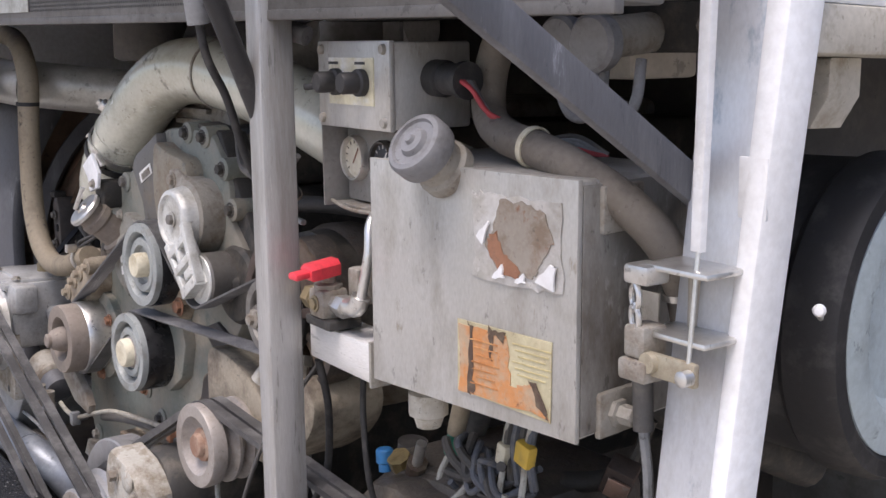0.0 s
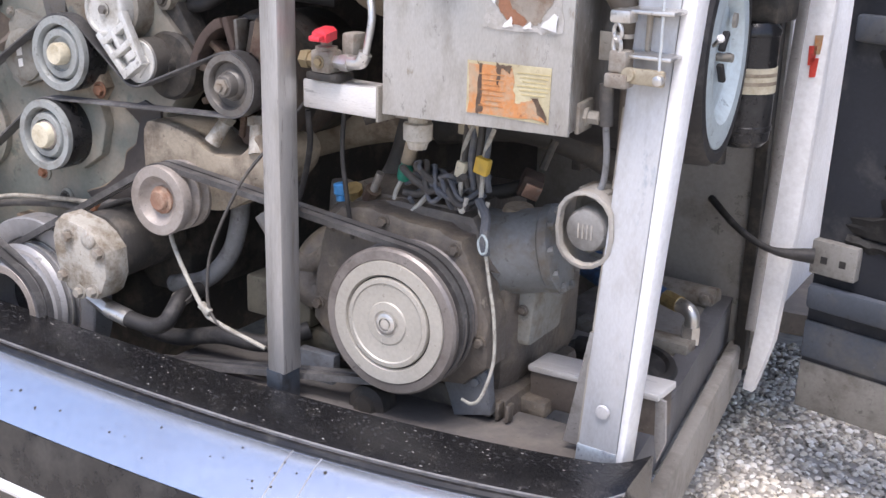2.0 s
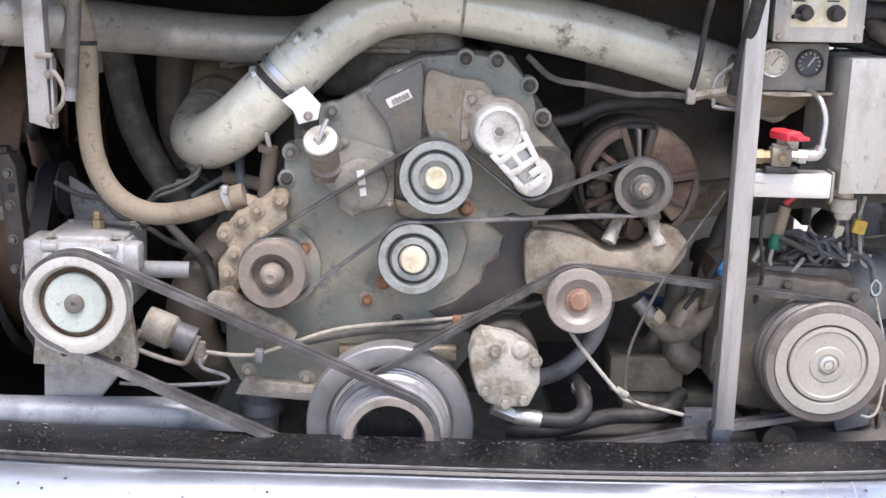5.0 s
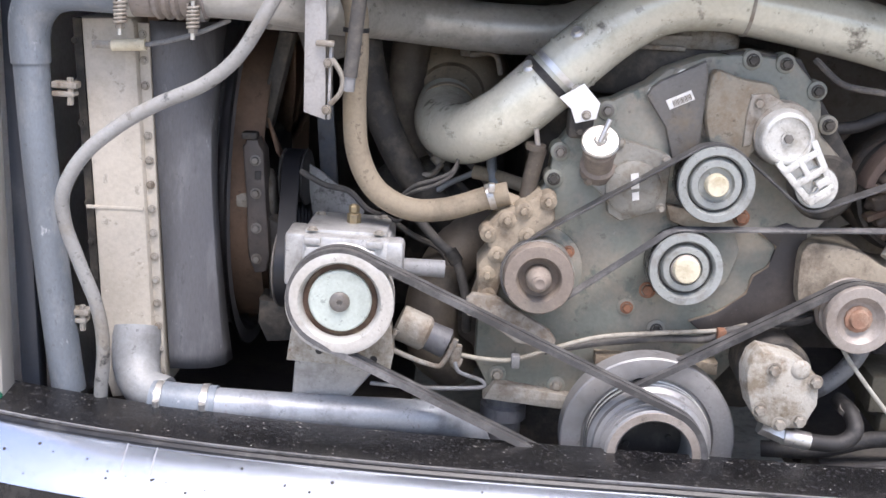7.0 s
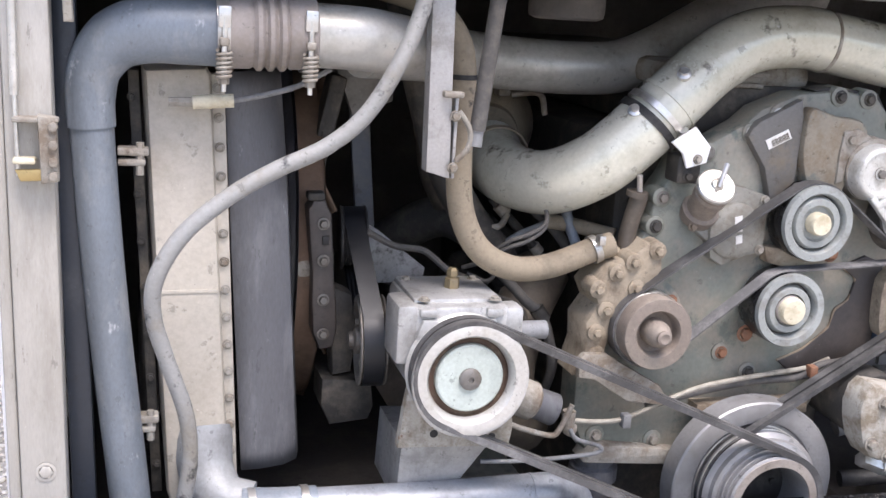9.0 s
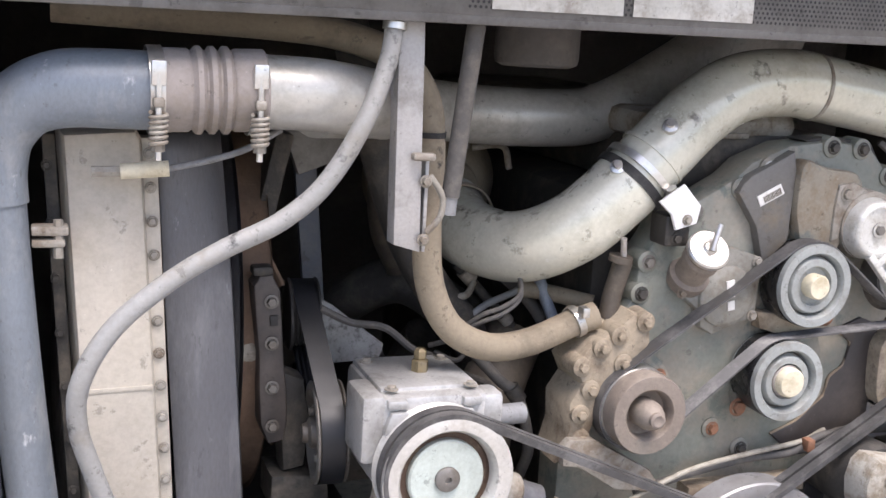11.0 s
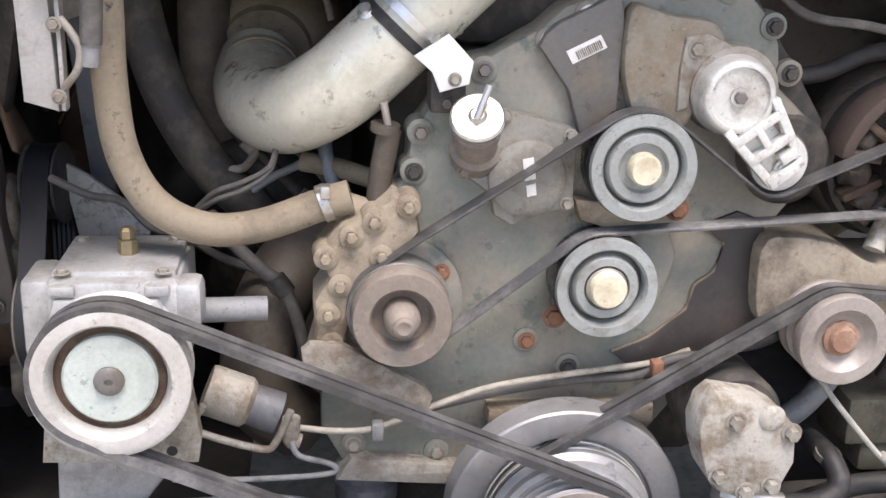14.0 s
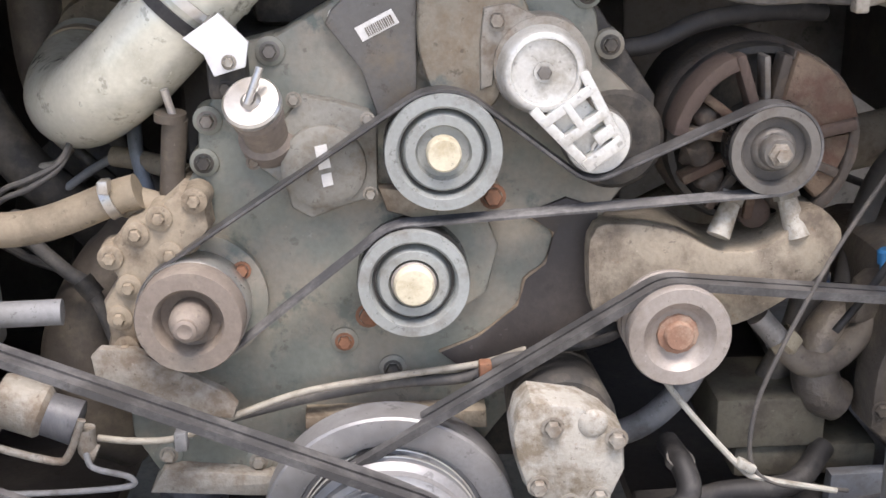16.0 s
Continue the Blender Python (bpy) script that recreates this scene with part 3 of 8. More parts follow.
ZONE[0] = "hull"
XS = [-1.31 + 2.51 * i / 60 for i in range(60)] + [1.2 + 0.075 * i / 8 for i in range(9)]
bumper = thing("bumper", "polished metal rear bumper with a wet black ledge", "bumper", (0, 0, 0.4))
part("ledge", sheet([(0.004, 0.680), (0.016, 0.687), (0.06, 0.692), (0.112, 0.697), (0.118, 0.692), (0.118, 0.60), (0.004, 0.60)], XS, bow), "ledge", bumper, "black painted ledge with dirt specks")
part("lip", sheet([(-0.012, 0.672), (-0.013, 0.677), (-0.009, 0.682), (-0.003, 0.682), (0.002, 0.678), (0.003, 0.62), (-0.008, 0.62)], XS, bow), "black", bumper, "glossy black lip")
# thin grey strip painted in for the highlight along the lip
part("lip_edge", sheet([(0.0025, 0.679), (0.0025, 0.6835), (0.006, 0.6845), (0.007, 0.679)], XS, bow), "edgeline", bumper, "bright line painted as the lip's edge highlight")
part("face", sheet([(-0.010, 0.672), (-0.03, 0.664), (-0.095, 0.622), (-0.108, 0.608), (-0.10, 0.60), (-0.008, 0.655)], XS, bow), "polish", bumper, "polished metal face mirroring the sky, tinted sky blue")
part("lower_band", sheet([(-0.109, 0.607), (-0.118, 0.57), (-0.118, 0.50), (-0.09, 0.50), (-0.09, 0.603)], XS, bow), "blackwet", bumper)
part("strip", sheet([(-0.120, 0.503), (-0.126, 0.492), (-0.122, 0.482), (-0.09, 0.482), (-0.09, 0.50)], XS, bow), "white", bumper, "thin bright strip")
part("underside", sheet([(-0.115, 0.482), (-0.06, 0.36), (0.06, 0.34), (0.10, 0.60), (-0.08, 0.48)], XS, bow), "black", bumper)
for x in (0.79, -0.92):
    for o in (0.0, 0.052):
        q = sheet([(-0.0105, 0.6728), (-0.0304, 0.6647), (-0.0956, 0.6226), (-0.1086, 0.6084), (-0.1075, 0.6080), (-0.0945, 0.6215), (-0.0295, 0.6635), (-0.0100, 0.6715)], [x + o, x + o + 0.0025], bow)
        part("seam", q, "seam", bumper)
rng = random.Random(5)
for k in range(150):
    x = rng.uniform(-1.2, 1.2)
    u = rng.random()
    c = (x, bow(x) - 0.03 - 0.063 * u, lift(x) + 0.6645 - 0.041 * u)
    part("speck", lathe(c, [(0.0008 + 0.0026 * rng.random() ** 2, 0.0), (0.0006, 0.0008), (0, 0.0009)], (0, -0.53, 0.85), 7), "rubber", bumper)


def ledge_bits(name, count, seed, x0, x1, r0, r1, tall, mat, label):
    """Small uneven domes scattered over the ledge, denser towards its inner edge."""
    rnd = random.Random(seed)
    vs, fs = [], []
    for k in range(count):
        x, d_ = rnd.uniform(x0, x1), 0.010 + 0.1 * rnd.random() ** 0.7
        z = 0.687 + 0.010 * min(1.0, (d_ - 0.016) / 0.096) + lift(x)
        r, s_, turn = r0 + (r1 - r0) * rnd.random() ** 2, rnd.uniform(1.0, 2.6), rnd.uniform(-0.5, 0.5)
        n = len(vs)
        for q in range(6):
            a = q * math.pi / 3
            u, v = r * s_ * math.cos(a) * rnd.uniform(0.8, 1.2), r * math.sin(a) * rnd.uniform(0.8, 1.2)
            vs.append((x + u * math.cos(turn) - v * math.sin(turn), bow(x) + d_ + u * math.sin(turn) + v * math.cos(turn), z - 0.0006))
        vs.append((x, bow(x) + d_, z + r * tall))
        fs += [(n + q, n + (q + 1) % 6, n + 6) for q in range(6)]
    me_ = bpy.data.meshes.new(name)
    me_.from_pydata(vs, [], fs)
    me_.materials.append(M[mat])
    for p in me_.polygons:
        p.use_smooth = True
    tagged(new(name, me_), label, "droplets" if mat == "water" else "dirt", kind="stuff")


ledge_bits("water_beads", 2600, 31, -1.25, 1.24, 0.001, 0.0034, 0.7, "water", "small water beads on the black bumper ledge")
ledge_bits("ledge_grit", 600, 32, -1.25, 1.24, 0.0008, 0.0024, 0.5, "tank2", "grey grit scattered on the black bumper ledge")
ZONE[0] = "bay"
solo("sill", box((0.78, 0.06, 0.60), (0.86, 0.20, 0.08), 0.004), "bay", "grimy sill beam behind the bumper", "sill", kind="structure")
solo("sill", box((-0.80, 0.06, 0.58), (0.86, 0.20, 0.08), 0.004), "bay", "grimy sill beam behind the bumper", "sill", kind="structure")

solo("bay_floor", box((0.72, 0.62, 0.50), (0.66, 1.0, 0.03), 0), "bay", "grimy dark engine bay floor", "floor", kind="structure")
solo("bay_floor", box((-0.85, 0.75, 0.50), (0.78, 1.3, 0.03), 0), "bay", "grimy dark engine bay floor", "floor", kind="structure")
solo("wall_back", box((-0.1, 1.45, 1.4), (2.3, 0.04, 2.2), 0), "bay", "grimy dark bulkhead at the back of the engine bay", "wall", kind="structure")
solo("ceiling", box((0, 0.77, 1.74), (2.5, 1.4, 0.04), 0), "bay", "dark underside above the engine bay", "ceiling", kind="structure")
solo("wall_left", box((-1.262, 4.6, 1.75), (0.03, 9.0, 2.7), 0.004), "white", "white painted side panel of the bus", "wall", kind="structure")
solo("wall_right", box((1.10, 5.30, 1.75), (0.03, 8.0, 2.7), 0.004), "white", "white painted side panel of the bus", "wall", kind="structure")
# roof and tail panel are out of view, added to shade the bay
solo("roof", box((0, 4.5, 3.12), (2.58, 9.2, 0.05), 0.01), "white", "unseen white bus roof that blocks the sky", "roof", kind="structure")
solo("wall_tail_unseen", box((0, -0.08, 2.40), (2.58, 0.09, 1.42), 0.01), "white", "unseen white tail panel shading the engine opening", "wall", kind="structure")
solo("bus_underside", box((0, 5.4, 0.42), (2.5, 7.8, 0.06), 0), "bay", "dark underside of the bus", "floor", kind="structure")

# header with perforated strip
hd = thing("perforated_header", "grey perforated header panel over the engine opening", "panel", (0, -0.05, 1.6))
part("panel", box((0.0, -0.035, 1.63), (2.42, 0.06, 0.11), 0.004), "header", hd)
part("lip", box((0.0, -0.06, 1.572), (2.42, 0.012, 0.012), 0.002), "header", hd)
# rows of small raised dots stand for the punched pattern; foil patches lie on it
dots_v, dots_f = [], []
for i in range(150):
    for j in range(7):
        x = -0.56 + 0.0075 * (i + 0.5 * (j % 2))
        z = 1.589 + 0.0065 * j
        k = len(dots_v)
        dots_v += [(x + 0.0022 * math.cos(a * math.pi / 3), -0.0656, z + 0.0022 * math.sin(a * math.pi / 3)) for a in range(6)]
        dots_f.append(tuple(range(k, k + 6)))
me = bpy.data.meshes.new("punched_holes")
me.from_pydata(dots_v, [], dots_f)
me.materials.append(M["rubber"])
ho = new("punched_holes", me)
ho.parent = hd
ho.matrix_parent_inverse = HOME[hd.name]
tagged(ho, kind="stuff")
for x0, x1 in ((-0.53, -0.34), (-0.325, -0.135)):
    part("foil_patch", box(((x0 + x1) / 2, -0.0668, 1.612), (x1 - x0, 0.0016, 0.05), 0), "foil", hd, "scuffed foil patch", smooth=False)
solo("header_can", lathe((-0.325, 0.22, 1.50), [(0, 0), (0.055, 0.001), (0.066, 0.006), (0.068, 0.014), (0.068, 0.12), (0, 0.12)], (0, 0, 1), 36), "bay", "dusty dark canister under the header", "canister")

mid = thing("post", "square brushed aluminium upright post standing on the bumper ledge", "post", (0.675, 0.0, 0.655))
part("tube", box((0.6745, 0.022, 1.16), (0.0365, 0.045, 0.90), 0.004), "alupost", mid)
part("foot", box((0.6705, 0.022, 0.685), (0.0375, 0.046, 0.06), 0.004), "heat", mid, "heat-stained dark foot")
cross = thing("crossbar", "short bright square crossbar beside the post", "bar", (0.77, 0.04, 1.15))
part("bar", box((0.768, 0.045, 1.179), (0.146, 0.05, 0.046), 0.004), "brightalu", cross)
part("end_plate", box((0.843, 0.045, 1.179), (0.005, 0.052, 0.054), 0.001), "cast", cross)

cross.location += Vector((0.005, 0.026, 0.0))


def leaning(x0, x1, z0, z1, top, y0, y1, ytop, bevel=0.005):
    """An upright bar that leans by top in x and ytop in y."""
    bm = box(((x0 + x1) / 2, (y0 + y1) / 2, (z0 + z1) / 2), (x1 - x0, y1 - y0, z1 - z0), bevel)
    for v in bm.verts:
        u = (v.co.z - z0) / (z1 - z0)
        v.co.x += top * u
        v.co.y += ytop * u
    return bm


lp = thing("corner_post", "weathered aluminium corner post of the bus tail", "post", (-1.2, -0.02, 0.66))
part("upright", leaning(-1.222, -1.158, 0.66, 1.62, -0.022, -0.03, 0.03, 0.0), "postpaint", lp)
part("outer_edge", leaning(-1.240, -1.2225, 0.66, 1.62, -0.022, -0.02, 0.05, 0.0), "postpaint", lp, "pale painted outer edge")
part("gasket", leaning(-1.156, -1.12, 0.66, 1.62, -0.03, 0.05, 0.09, 0.0), "gap", lp, "dark gap panel beside the post")
part("rivet", hexbolt((-1.19, -0.031, 0.80), 0.010, 0.004), "postpaint", lp)
la = thing("latch", "steel latch with plates bolted to the corner post", "latch", (-1.18, -0.04, 1.25))
part("cable_rod", rod((-1.225, -0.04, 1.60), (-1.222, -0.04, 1.35), 0.006), "bright", la)
part("thin_rod", rod((-1.222, -0.04, 1.35), (-1.218, -0.045, 1.24), 0.003), "bright", la)
part("upper_plate", box((-1.195, -0.045, 1.318), (0.06, 0.03, 0.007), 0.002), "cast", la)
part("middle_plate", box((-1.21, -0.045, 1.262), (0.03, 0.03, 0.008), 0.003), "cream", la)
part("jaw", slab([(-1.192, 1.325), (-1.168, 1.322), (-1.165, 1.235), (-1.188, 1.232)], -0.062, -0.035, 0.003), "cast", la)
part("lever", slab([(-1.222, 1.25), (-1.175, 1.252), (-1.175, 1.236), (-1.215, 1.234)], -0.058, -0.05, 0.003), "brass", la)
for z in (1.31, 1.285, 1.262, 1.243):
    part("rivet", lathe((-1.172, -0.062, z), [(0.007, 0), (0.006, 0.005), (0, 0.006)], seg=12), "cast", la)
part("keeper", slab([(-1.165, 1.62), (-1.155, 1.62), (-1.145, 1.45), (-1.158, 1.45), (-1.16, 1.50)], -0.045, -0.015, 0.003), "cast", la)
solo("marker_lamp", lathe((-1.17, -0.035, 0.70), [(0, 0), (0.011, 0), (0.012, 0.003), (0.009, 0.007), (0.004, 0.009), (0, 0.009)], (0, -0.4, 1), 24), "greenlens", "small green marker lens on the bumper corner", "lamp")


# ---- engine ----
eng = thing("engine", "grey-green diesel engine with a dusty gear cover", "engine", (0.0, 0.1, 0.66))
COVER = [(-0.255, 1.03), (-0.215, 1.13), (-0.195, 1.16), (-0.192, 1.21), (-0.165, 1.25), (-0.14, 1.30), (-0.09, 1.312), (-0.03, 1.345), (0.0, 1.372), (0.07, 1.40),
         (0.15, 1.408), (0.23, 1.40), (0.268, 1.36), (0.285, 1.325), (0.292, 1.27), (0.345, 1.22), (0.352, 1.15), (0.30, 1.085), (0.292, 0.95), (0.27, 0.885),
         (0.19, 0.83), (0.14, 0.765), (0.02, 0.74), (-0.12, 0.722), (-0.20, 0.748), (-0.275, 0.735), (-0.31, 0.80), (-0.31, 0.93), (-0.29, 1.0)]
part("gear_cover", slab(COVER, 0.085, 0.15, 0.008), "engine", eng)
part("block", box((0.02, 0.75, 1.0), (0.5, 1.15, 0.62), 0.03), "dark", eng)
part("cylinder_head", box((0.05, 0.72, 1.36), (0.36, 1.1, 0.1), 0.02), "dark", eng)
part("valve_cover", box((0.0, 0.7, 1.42), (0.30, 1.05, 0.05), 0.02), "cast", eng)
# ribs of the head seen between cover and pipe
for i, z in enumerate((1.405, 1.425, 1.442)):
    part("head_rib", box((-0.01 + 0.01 * i, 0.18, z), (0.11, 0.03, 0.009), 0.002), "cast", eng)

# raised plates on the cover
ACC = [(-0.132, 1.168), (-0.10, 1.20), (-0.066, 1.243), (-0.03, 1.236), (0.013, 1.222), (0.022, 1.20), (0.02, 1.118), (-0.02, 1.108), (-0.06, 1.093), (-0.084, 1.107), (-0.09, 1.135)]
acc = part("accessory_cover", slab(ACC, 0.062, 0.09, 0.006), "cast2", eng, "grey accessory drive cover")
part("hump", lathe((-0.043, 0.062, 1.158), [(0.052, -0.004), (0.05, 0.006), (0.042, 0.011), (0.022, 0.013), (0, 0.013)]), "cast2", acc)
part("sticker", slab([(-0.052, 1.185), (-0.038, 1.188), (-0.034, 1.160), (-0.048, 1.157)], 0.0475, 0.0495, 0), "paper", acc, "small white barcode sticker", smooth=False)
part("sticker", slab([(-0.046, 1.151), (-0.034, 1.154), (-0.032, 1.139), (-0.044, 1.136)], 0.0475, 0.0495, 0), "paper", acc, "small white barcode sticker", smooth=False)
LAB = [(-0.034, 1.325), (-0.026, 1.34), (-0.012, 1.352), (0.066, 1.392), (0.073, 1.36), (0.07, 1.246), (0.045, 1.222), (0.024, 1.212), (0.006, 1.27)]
plate = part("cover_plate", slab(LAB, 0.066, 0.09, 0.004), "plate", eng, "smooth dark grey plate")
stick = part("sticker", slab([(0.0, 1.319), (0.043, 1.34), (0.052, 1.324), (0.009, 1.303)], 0.0645, 0.0665, 0), "paper", plate, "white barcode sticker", smooth=False)
for i in range(13):
    k = 0.014 + 0.0024 * i
    part("bar", box((k + 0.0005, 0.0639, 1.3195 + (k - 0.025) * 0.49), (0.0012 if i % 3 else 0.0019, 0.001, 0.011), 0, (0, -26, 0)), "cast", plate, smooth=False)
part("upper_boss", slab(eased([(0.075, 1.385), (0.07, 1.30), (0.085, 1.245), (0.11, 1.22), (0.165, 1.22), (0.18, 1.30), (0.205, 1.33), (0.19, 1.36), (0.13, 1.365)]), 0.055, 0.09, 0.008), "bossdirty", eng, "rust-stained tan mounting boss")
part("flange", slab([(0.10, 1.408), (0.15, 1.415), (0.24, 1.405), (0.29, 1.33), (0.36, 1.225), (0.355, 1.14), (0.30, 1.10), (0.27, 1.2), (0.22, 1.33), (0.15, 1.38)], 0.095, 0.14, 0.006), "dark", eng)
part("round_cover", lathe((0.308, 0.09, 1.175), [(0.062, -0.03), (0.062, 0.004), (0.056, 0.01), (0.02, 0.01), (0.016, 0.02), (0, 0.02)]), "dark", eng)
part("idler_plate", slab([(0.02, 1.13), (0.03, 1.10), (0.06, 1.09), (0.15, 1.09), (0.17, 1.12), (0.155, 1.15), (0.1, 1.12)], 0.06, 0.09, 0.005), "tancast", eng)
part("lower_idler_plate", slab([(0.0, 0.985), (0.005, 0.965), (0.03, 0.955), (0.1, 0.955), (0.15, 0.99), (0.165, 1.05), (0.15, 1.09), (0.05, 1.09)], 0.065, 0.09, 0.005), "engine", eng)
part("stain_rib", tube([(0.20, 0.083, 1.085), (0.235, 0.083, 1.06), (0.225, 0.083, 1.02), (0.20, 0.083, 1.0), (0.19, 0.083, 0.965), (0.14, 0.083, 0.925), (0.09, 0.083, 0.905)], 0.0028), "stainedge", eng, "rust-edged casting rib")
part("oily_panel", slab([(0.20, 1.085), (0.235, 1.06), (0.225, 1.02), (0.20, 1.0), (0.19, 0.965), (0.14, 0.925), (0.09, 0.905), (0.12, 0.88), (0.20, 0.85), (0.288, 0.93), (0.29, 1.09), (0.25, 1.105)], 0.079, 0.09, 0.003), "oily", eng, "dark oil-soaked patch of the cover")
part("sump_flange", slab([(-0.27, 0.765), (-0.10, 0.745), (0.12, 0.76), (0.12, 0.735), (-0.1, 0.715), (-0.29, 0.73)], 0.06, 0.12, 0.005), "cast", eng)
lug = part("cover_lug", slab([(-0.083, 0.836), (0.147, 0.836), (0.148, 0.81), (0.10, 0.812), (-0.084, 0.818)], 0.05, 0.09, 0.004), "tancast", eng)
for x in (-0.045, 0.06):
    part("bolt", hexbolt((x, 0.05, 0.828), 0.007), "rust", lug)
part("sump", box((-0.05, 0.6, 0.62), (0.42, 0.9, 0.24), 0.04), "dark", eng)

# bolts round the cover edge
for x, z, mt in ((-0.10, 1.293, "pulley"), (-0.179, 1.213, "pulley"), (-0.187, 1.162, "dark"), (-0.019, 1.330, "bright"), (0.086, 1.269, "cast"), (0.121, 1.302, "cast"),
                 (0.115, 1.343, "cast"), (0.03, 1.363, "bright"), (0.272, 1.35, "dark"), (0.30, 1.29, "dark"), (0.15, 1.398, "dark"), (0.21, 1.395, "dark"),
                 (-0.03, 0.925, "rust"), (-0.265, 0.775, "cast"), (-0.15, 0.76, "cast"), (0.03, 0.885, "dark")):
    b = part("boss", lathe((x, 0.09, z), [(0.019, -0.03), (0.0175, 0.008), (0.012, 0.011), (0, 0.011)], seg=20), "engine", eng)
    part("bolt", hexbolt((x, 0.08, z), 0.0085, 0.009), mt, b)
for x, z in ((-0.074, 1.239), (0.011, 1.213), (-0.125, 1.166), (0.011, 1.123), (-0.02, 1.158)):
    part("bolt", hexbolt((x, 0.061, z), 0.0065, 0.007), "cast", acc)
for x, z in ((0.002, 0.967), (0.158, 1.115)):
    part("bolt", hexbolt((x, 0.06, z), 0.011, 0.009), "rust", eng)


def pulley(name, c, r, depth, mat, hub_r, hub_mat, parent, grooves=0, recess=0.02, hub_h=0.0, rim=0.2, inner=0.5, cap_label=""):
    """A belt wheel with its face towards -y at c."""
    prof = [(0, -depth), (r * 0.95, -depth)]
    if grooves:
        step = (depth - 0.012) / grooves
        for k in range(grooves):
            h0 = -depth + 0.003 + step * k
            prof += [(r, h0), (r, h0 + step * 0.12), (r - min(0.011, step * 0.8), h0 + step * 0.45), (r - min(0.011, step * 0.8), h0 + step * 0.6), (r, h0 + step * 0.92)]
    else:
        prof += [(r * 0.99, -depth), (r, -depth + 0.003)]
    prof += [(r, -0.004), (r * 0.985, 0.0), (r * (1 - rim), 0.0), (r * (1 - rim) - 0.003, -0.004), (r * (1 - rim) - 0.004, -recess), (r * inner + 0.003, -recess), (r * inner, -0.006), (r * inner - 0.002, -0.004),
             (r * inner * 0.72, -0.004), (r * inner * 0.66, -0.012), (0, -0.012)]
    w = part(name, lathe(c, prof, seg=56), mat, parent)
    part("barrel", lathe(c, [(r + 0.0002, -depth + 0.003), (r + 0.0009, -depth + 0.005), (r + 0.0009, -0.012), (r + 0.0002, -0.010)], seg=56), "blackgloss", w, "black worn running surface")
    part("dark_ring", lathe(c, [(r * (1 - rim) - 0.0045, -recess + 0.0008), (r * inner + 0.0035, -recess + 0.0008)], seg=48), "rubgrey", w)
    part("hub_cap", lathe(c, [(hub_r, -0.014), (hub_r, hub_h), (hub_r * 0.88, hub_h + 0.004), (0, hub_h + 0.004)], seg=28), hub_mat, w, cap_label)
    return w


pulley("idler_pulley", (0.098, 0.018, 1.179), 0.069, 0.06, "bluegrey", 0.0205, "cream", eng, hub_h=0.006, rim=0.2, inner=0.66)
w = pulley("idler_pulley", (0.059, 0.009, 1.023), 0.067, 0.07, "bluegrey", 0.0245, "cream", eng, hub_h=0.006, rim=0.2, inner=0.63)
part("hub_seat", lathe((0.059, 0.009, 1.023), [(0.0275, -0.0115), (0.027, -0.006), (0.0225, -0.003), (0.021, -0.008), (0, -0.008)], seg=40), "pulleypale", w, "dusty pale hub seat")
w = part("idler_pulley", lathe((0.373, -0.022, 0.956), [(0, -0.075), (0.06, -0.075), (0.062, -0.073), (0.062, -0.066), (0.05, -0.058), (0.05, -0.055), (0.062, -0.047), (0.062, -0.042), (0.05, -0.034), (0.05, -0.031),
         (0.062, -0.022), (0.063, -0.003), (0.061, 0.0), (0.044, 0.0), (0.04, -0.004), (0.033, -0.012), (0.03, -0.014), (0, -0.014)], seg=56), "pulleypale", eng)
part("hub_cap", lathe((0.373, -0.022, 0.956), [(0.026, -0.016), (0.025, -0.010), (0.019, -0.008), (0.018, -0.002), (0.016, 0.0), (0, 0.0)], seg=12), "rusthub", w, "rusty centre bolt")
w = part("fan_pulley", lathe((-0.206, -0.01, 0.992), [(0, -0.08), (0.063, -0.08), (0.064, -0.078), (0.064, -0.004), (0.062, 0.0), (0.042, 0.0), (0.039, -0.004), (0.036, -0.022), (0.03, -0.025), (0, -0.025)], seg=56), "brownpul", eng, "brown dusty pulley")
part("hub_cap", lathe((-0.206, -0.01, 0.992), [(0.024, -0.025), (0.023, 0.0), (0.018, 0.014), (0.013, 0.018), (0.013, 0.024), (0.009, 0.026), (0, 0.022)], seg=28), "brownpul", w)
part("bright_edge", lathe((-0.206, 0.045, 0.992), [(0.0645, -0.022), (0.066, -0.02), (0.066, 0.02), (0.0645, 0.022)], seg=56), "bright", w)
part("fan_pulley_flange", lathe((-0.206, 0.075, 0.992), [(0.085, -0.01), (0.085, 0.004), (0.07, 0.01), (0, 0.01)], seg=40), "engine", eng)
for x, z in ((-0.15, 1.03), (-0.19, 0.918)):
    part("bolt", hexbolt((x, 0.065, z), 0.008, 0.009), "rust", eng)

# crank damper and its stepped belt wheels
CR = Vector((0.020, 0.0, 0.692))
w = part("crank_damper", lathe(CR, [(0, -0.05), (0.16, -0.05), (0.163, -0.047), (0.163, -0.003), (0.16, 0.0), (0.135, 0.001), (0.124, -0.003), (0.121, -0.012), (0, -0.014)], seg=72), "steelgrey", eng, "worn grey crank damper")
prof = [(0.116, -0.016)]
for k in range(2):
    h = -0.012 + 0.018 * k
    prof += [(0.116, h), (0.116, h + 0.003), (0.103, h + 0.007), (0.103, h + 0.010), (0.115, h + 0.015)]
prof += [(0.112, 0.025), (0.107, 0.029), (0.105, 0.038), (0.098, 0.040)]
for k in range(3):
    h = 0.041 + 0.0095 * k
    r = 0.097 - 0.003 * k
    prof += [(r, h), (r, h + 0.002), (r - 0.01, h + 0.004), (r - 0.01, h + 0.006), (r - 0.002, h + 0.009)]
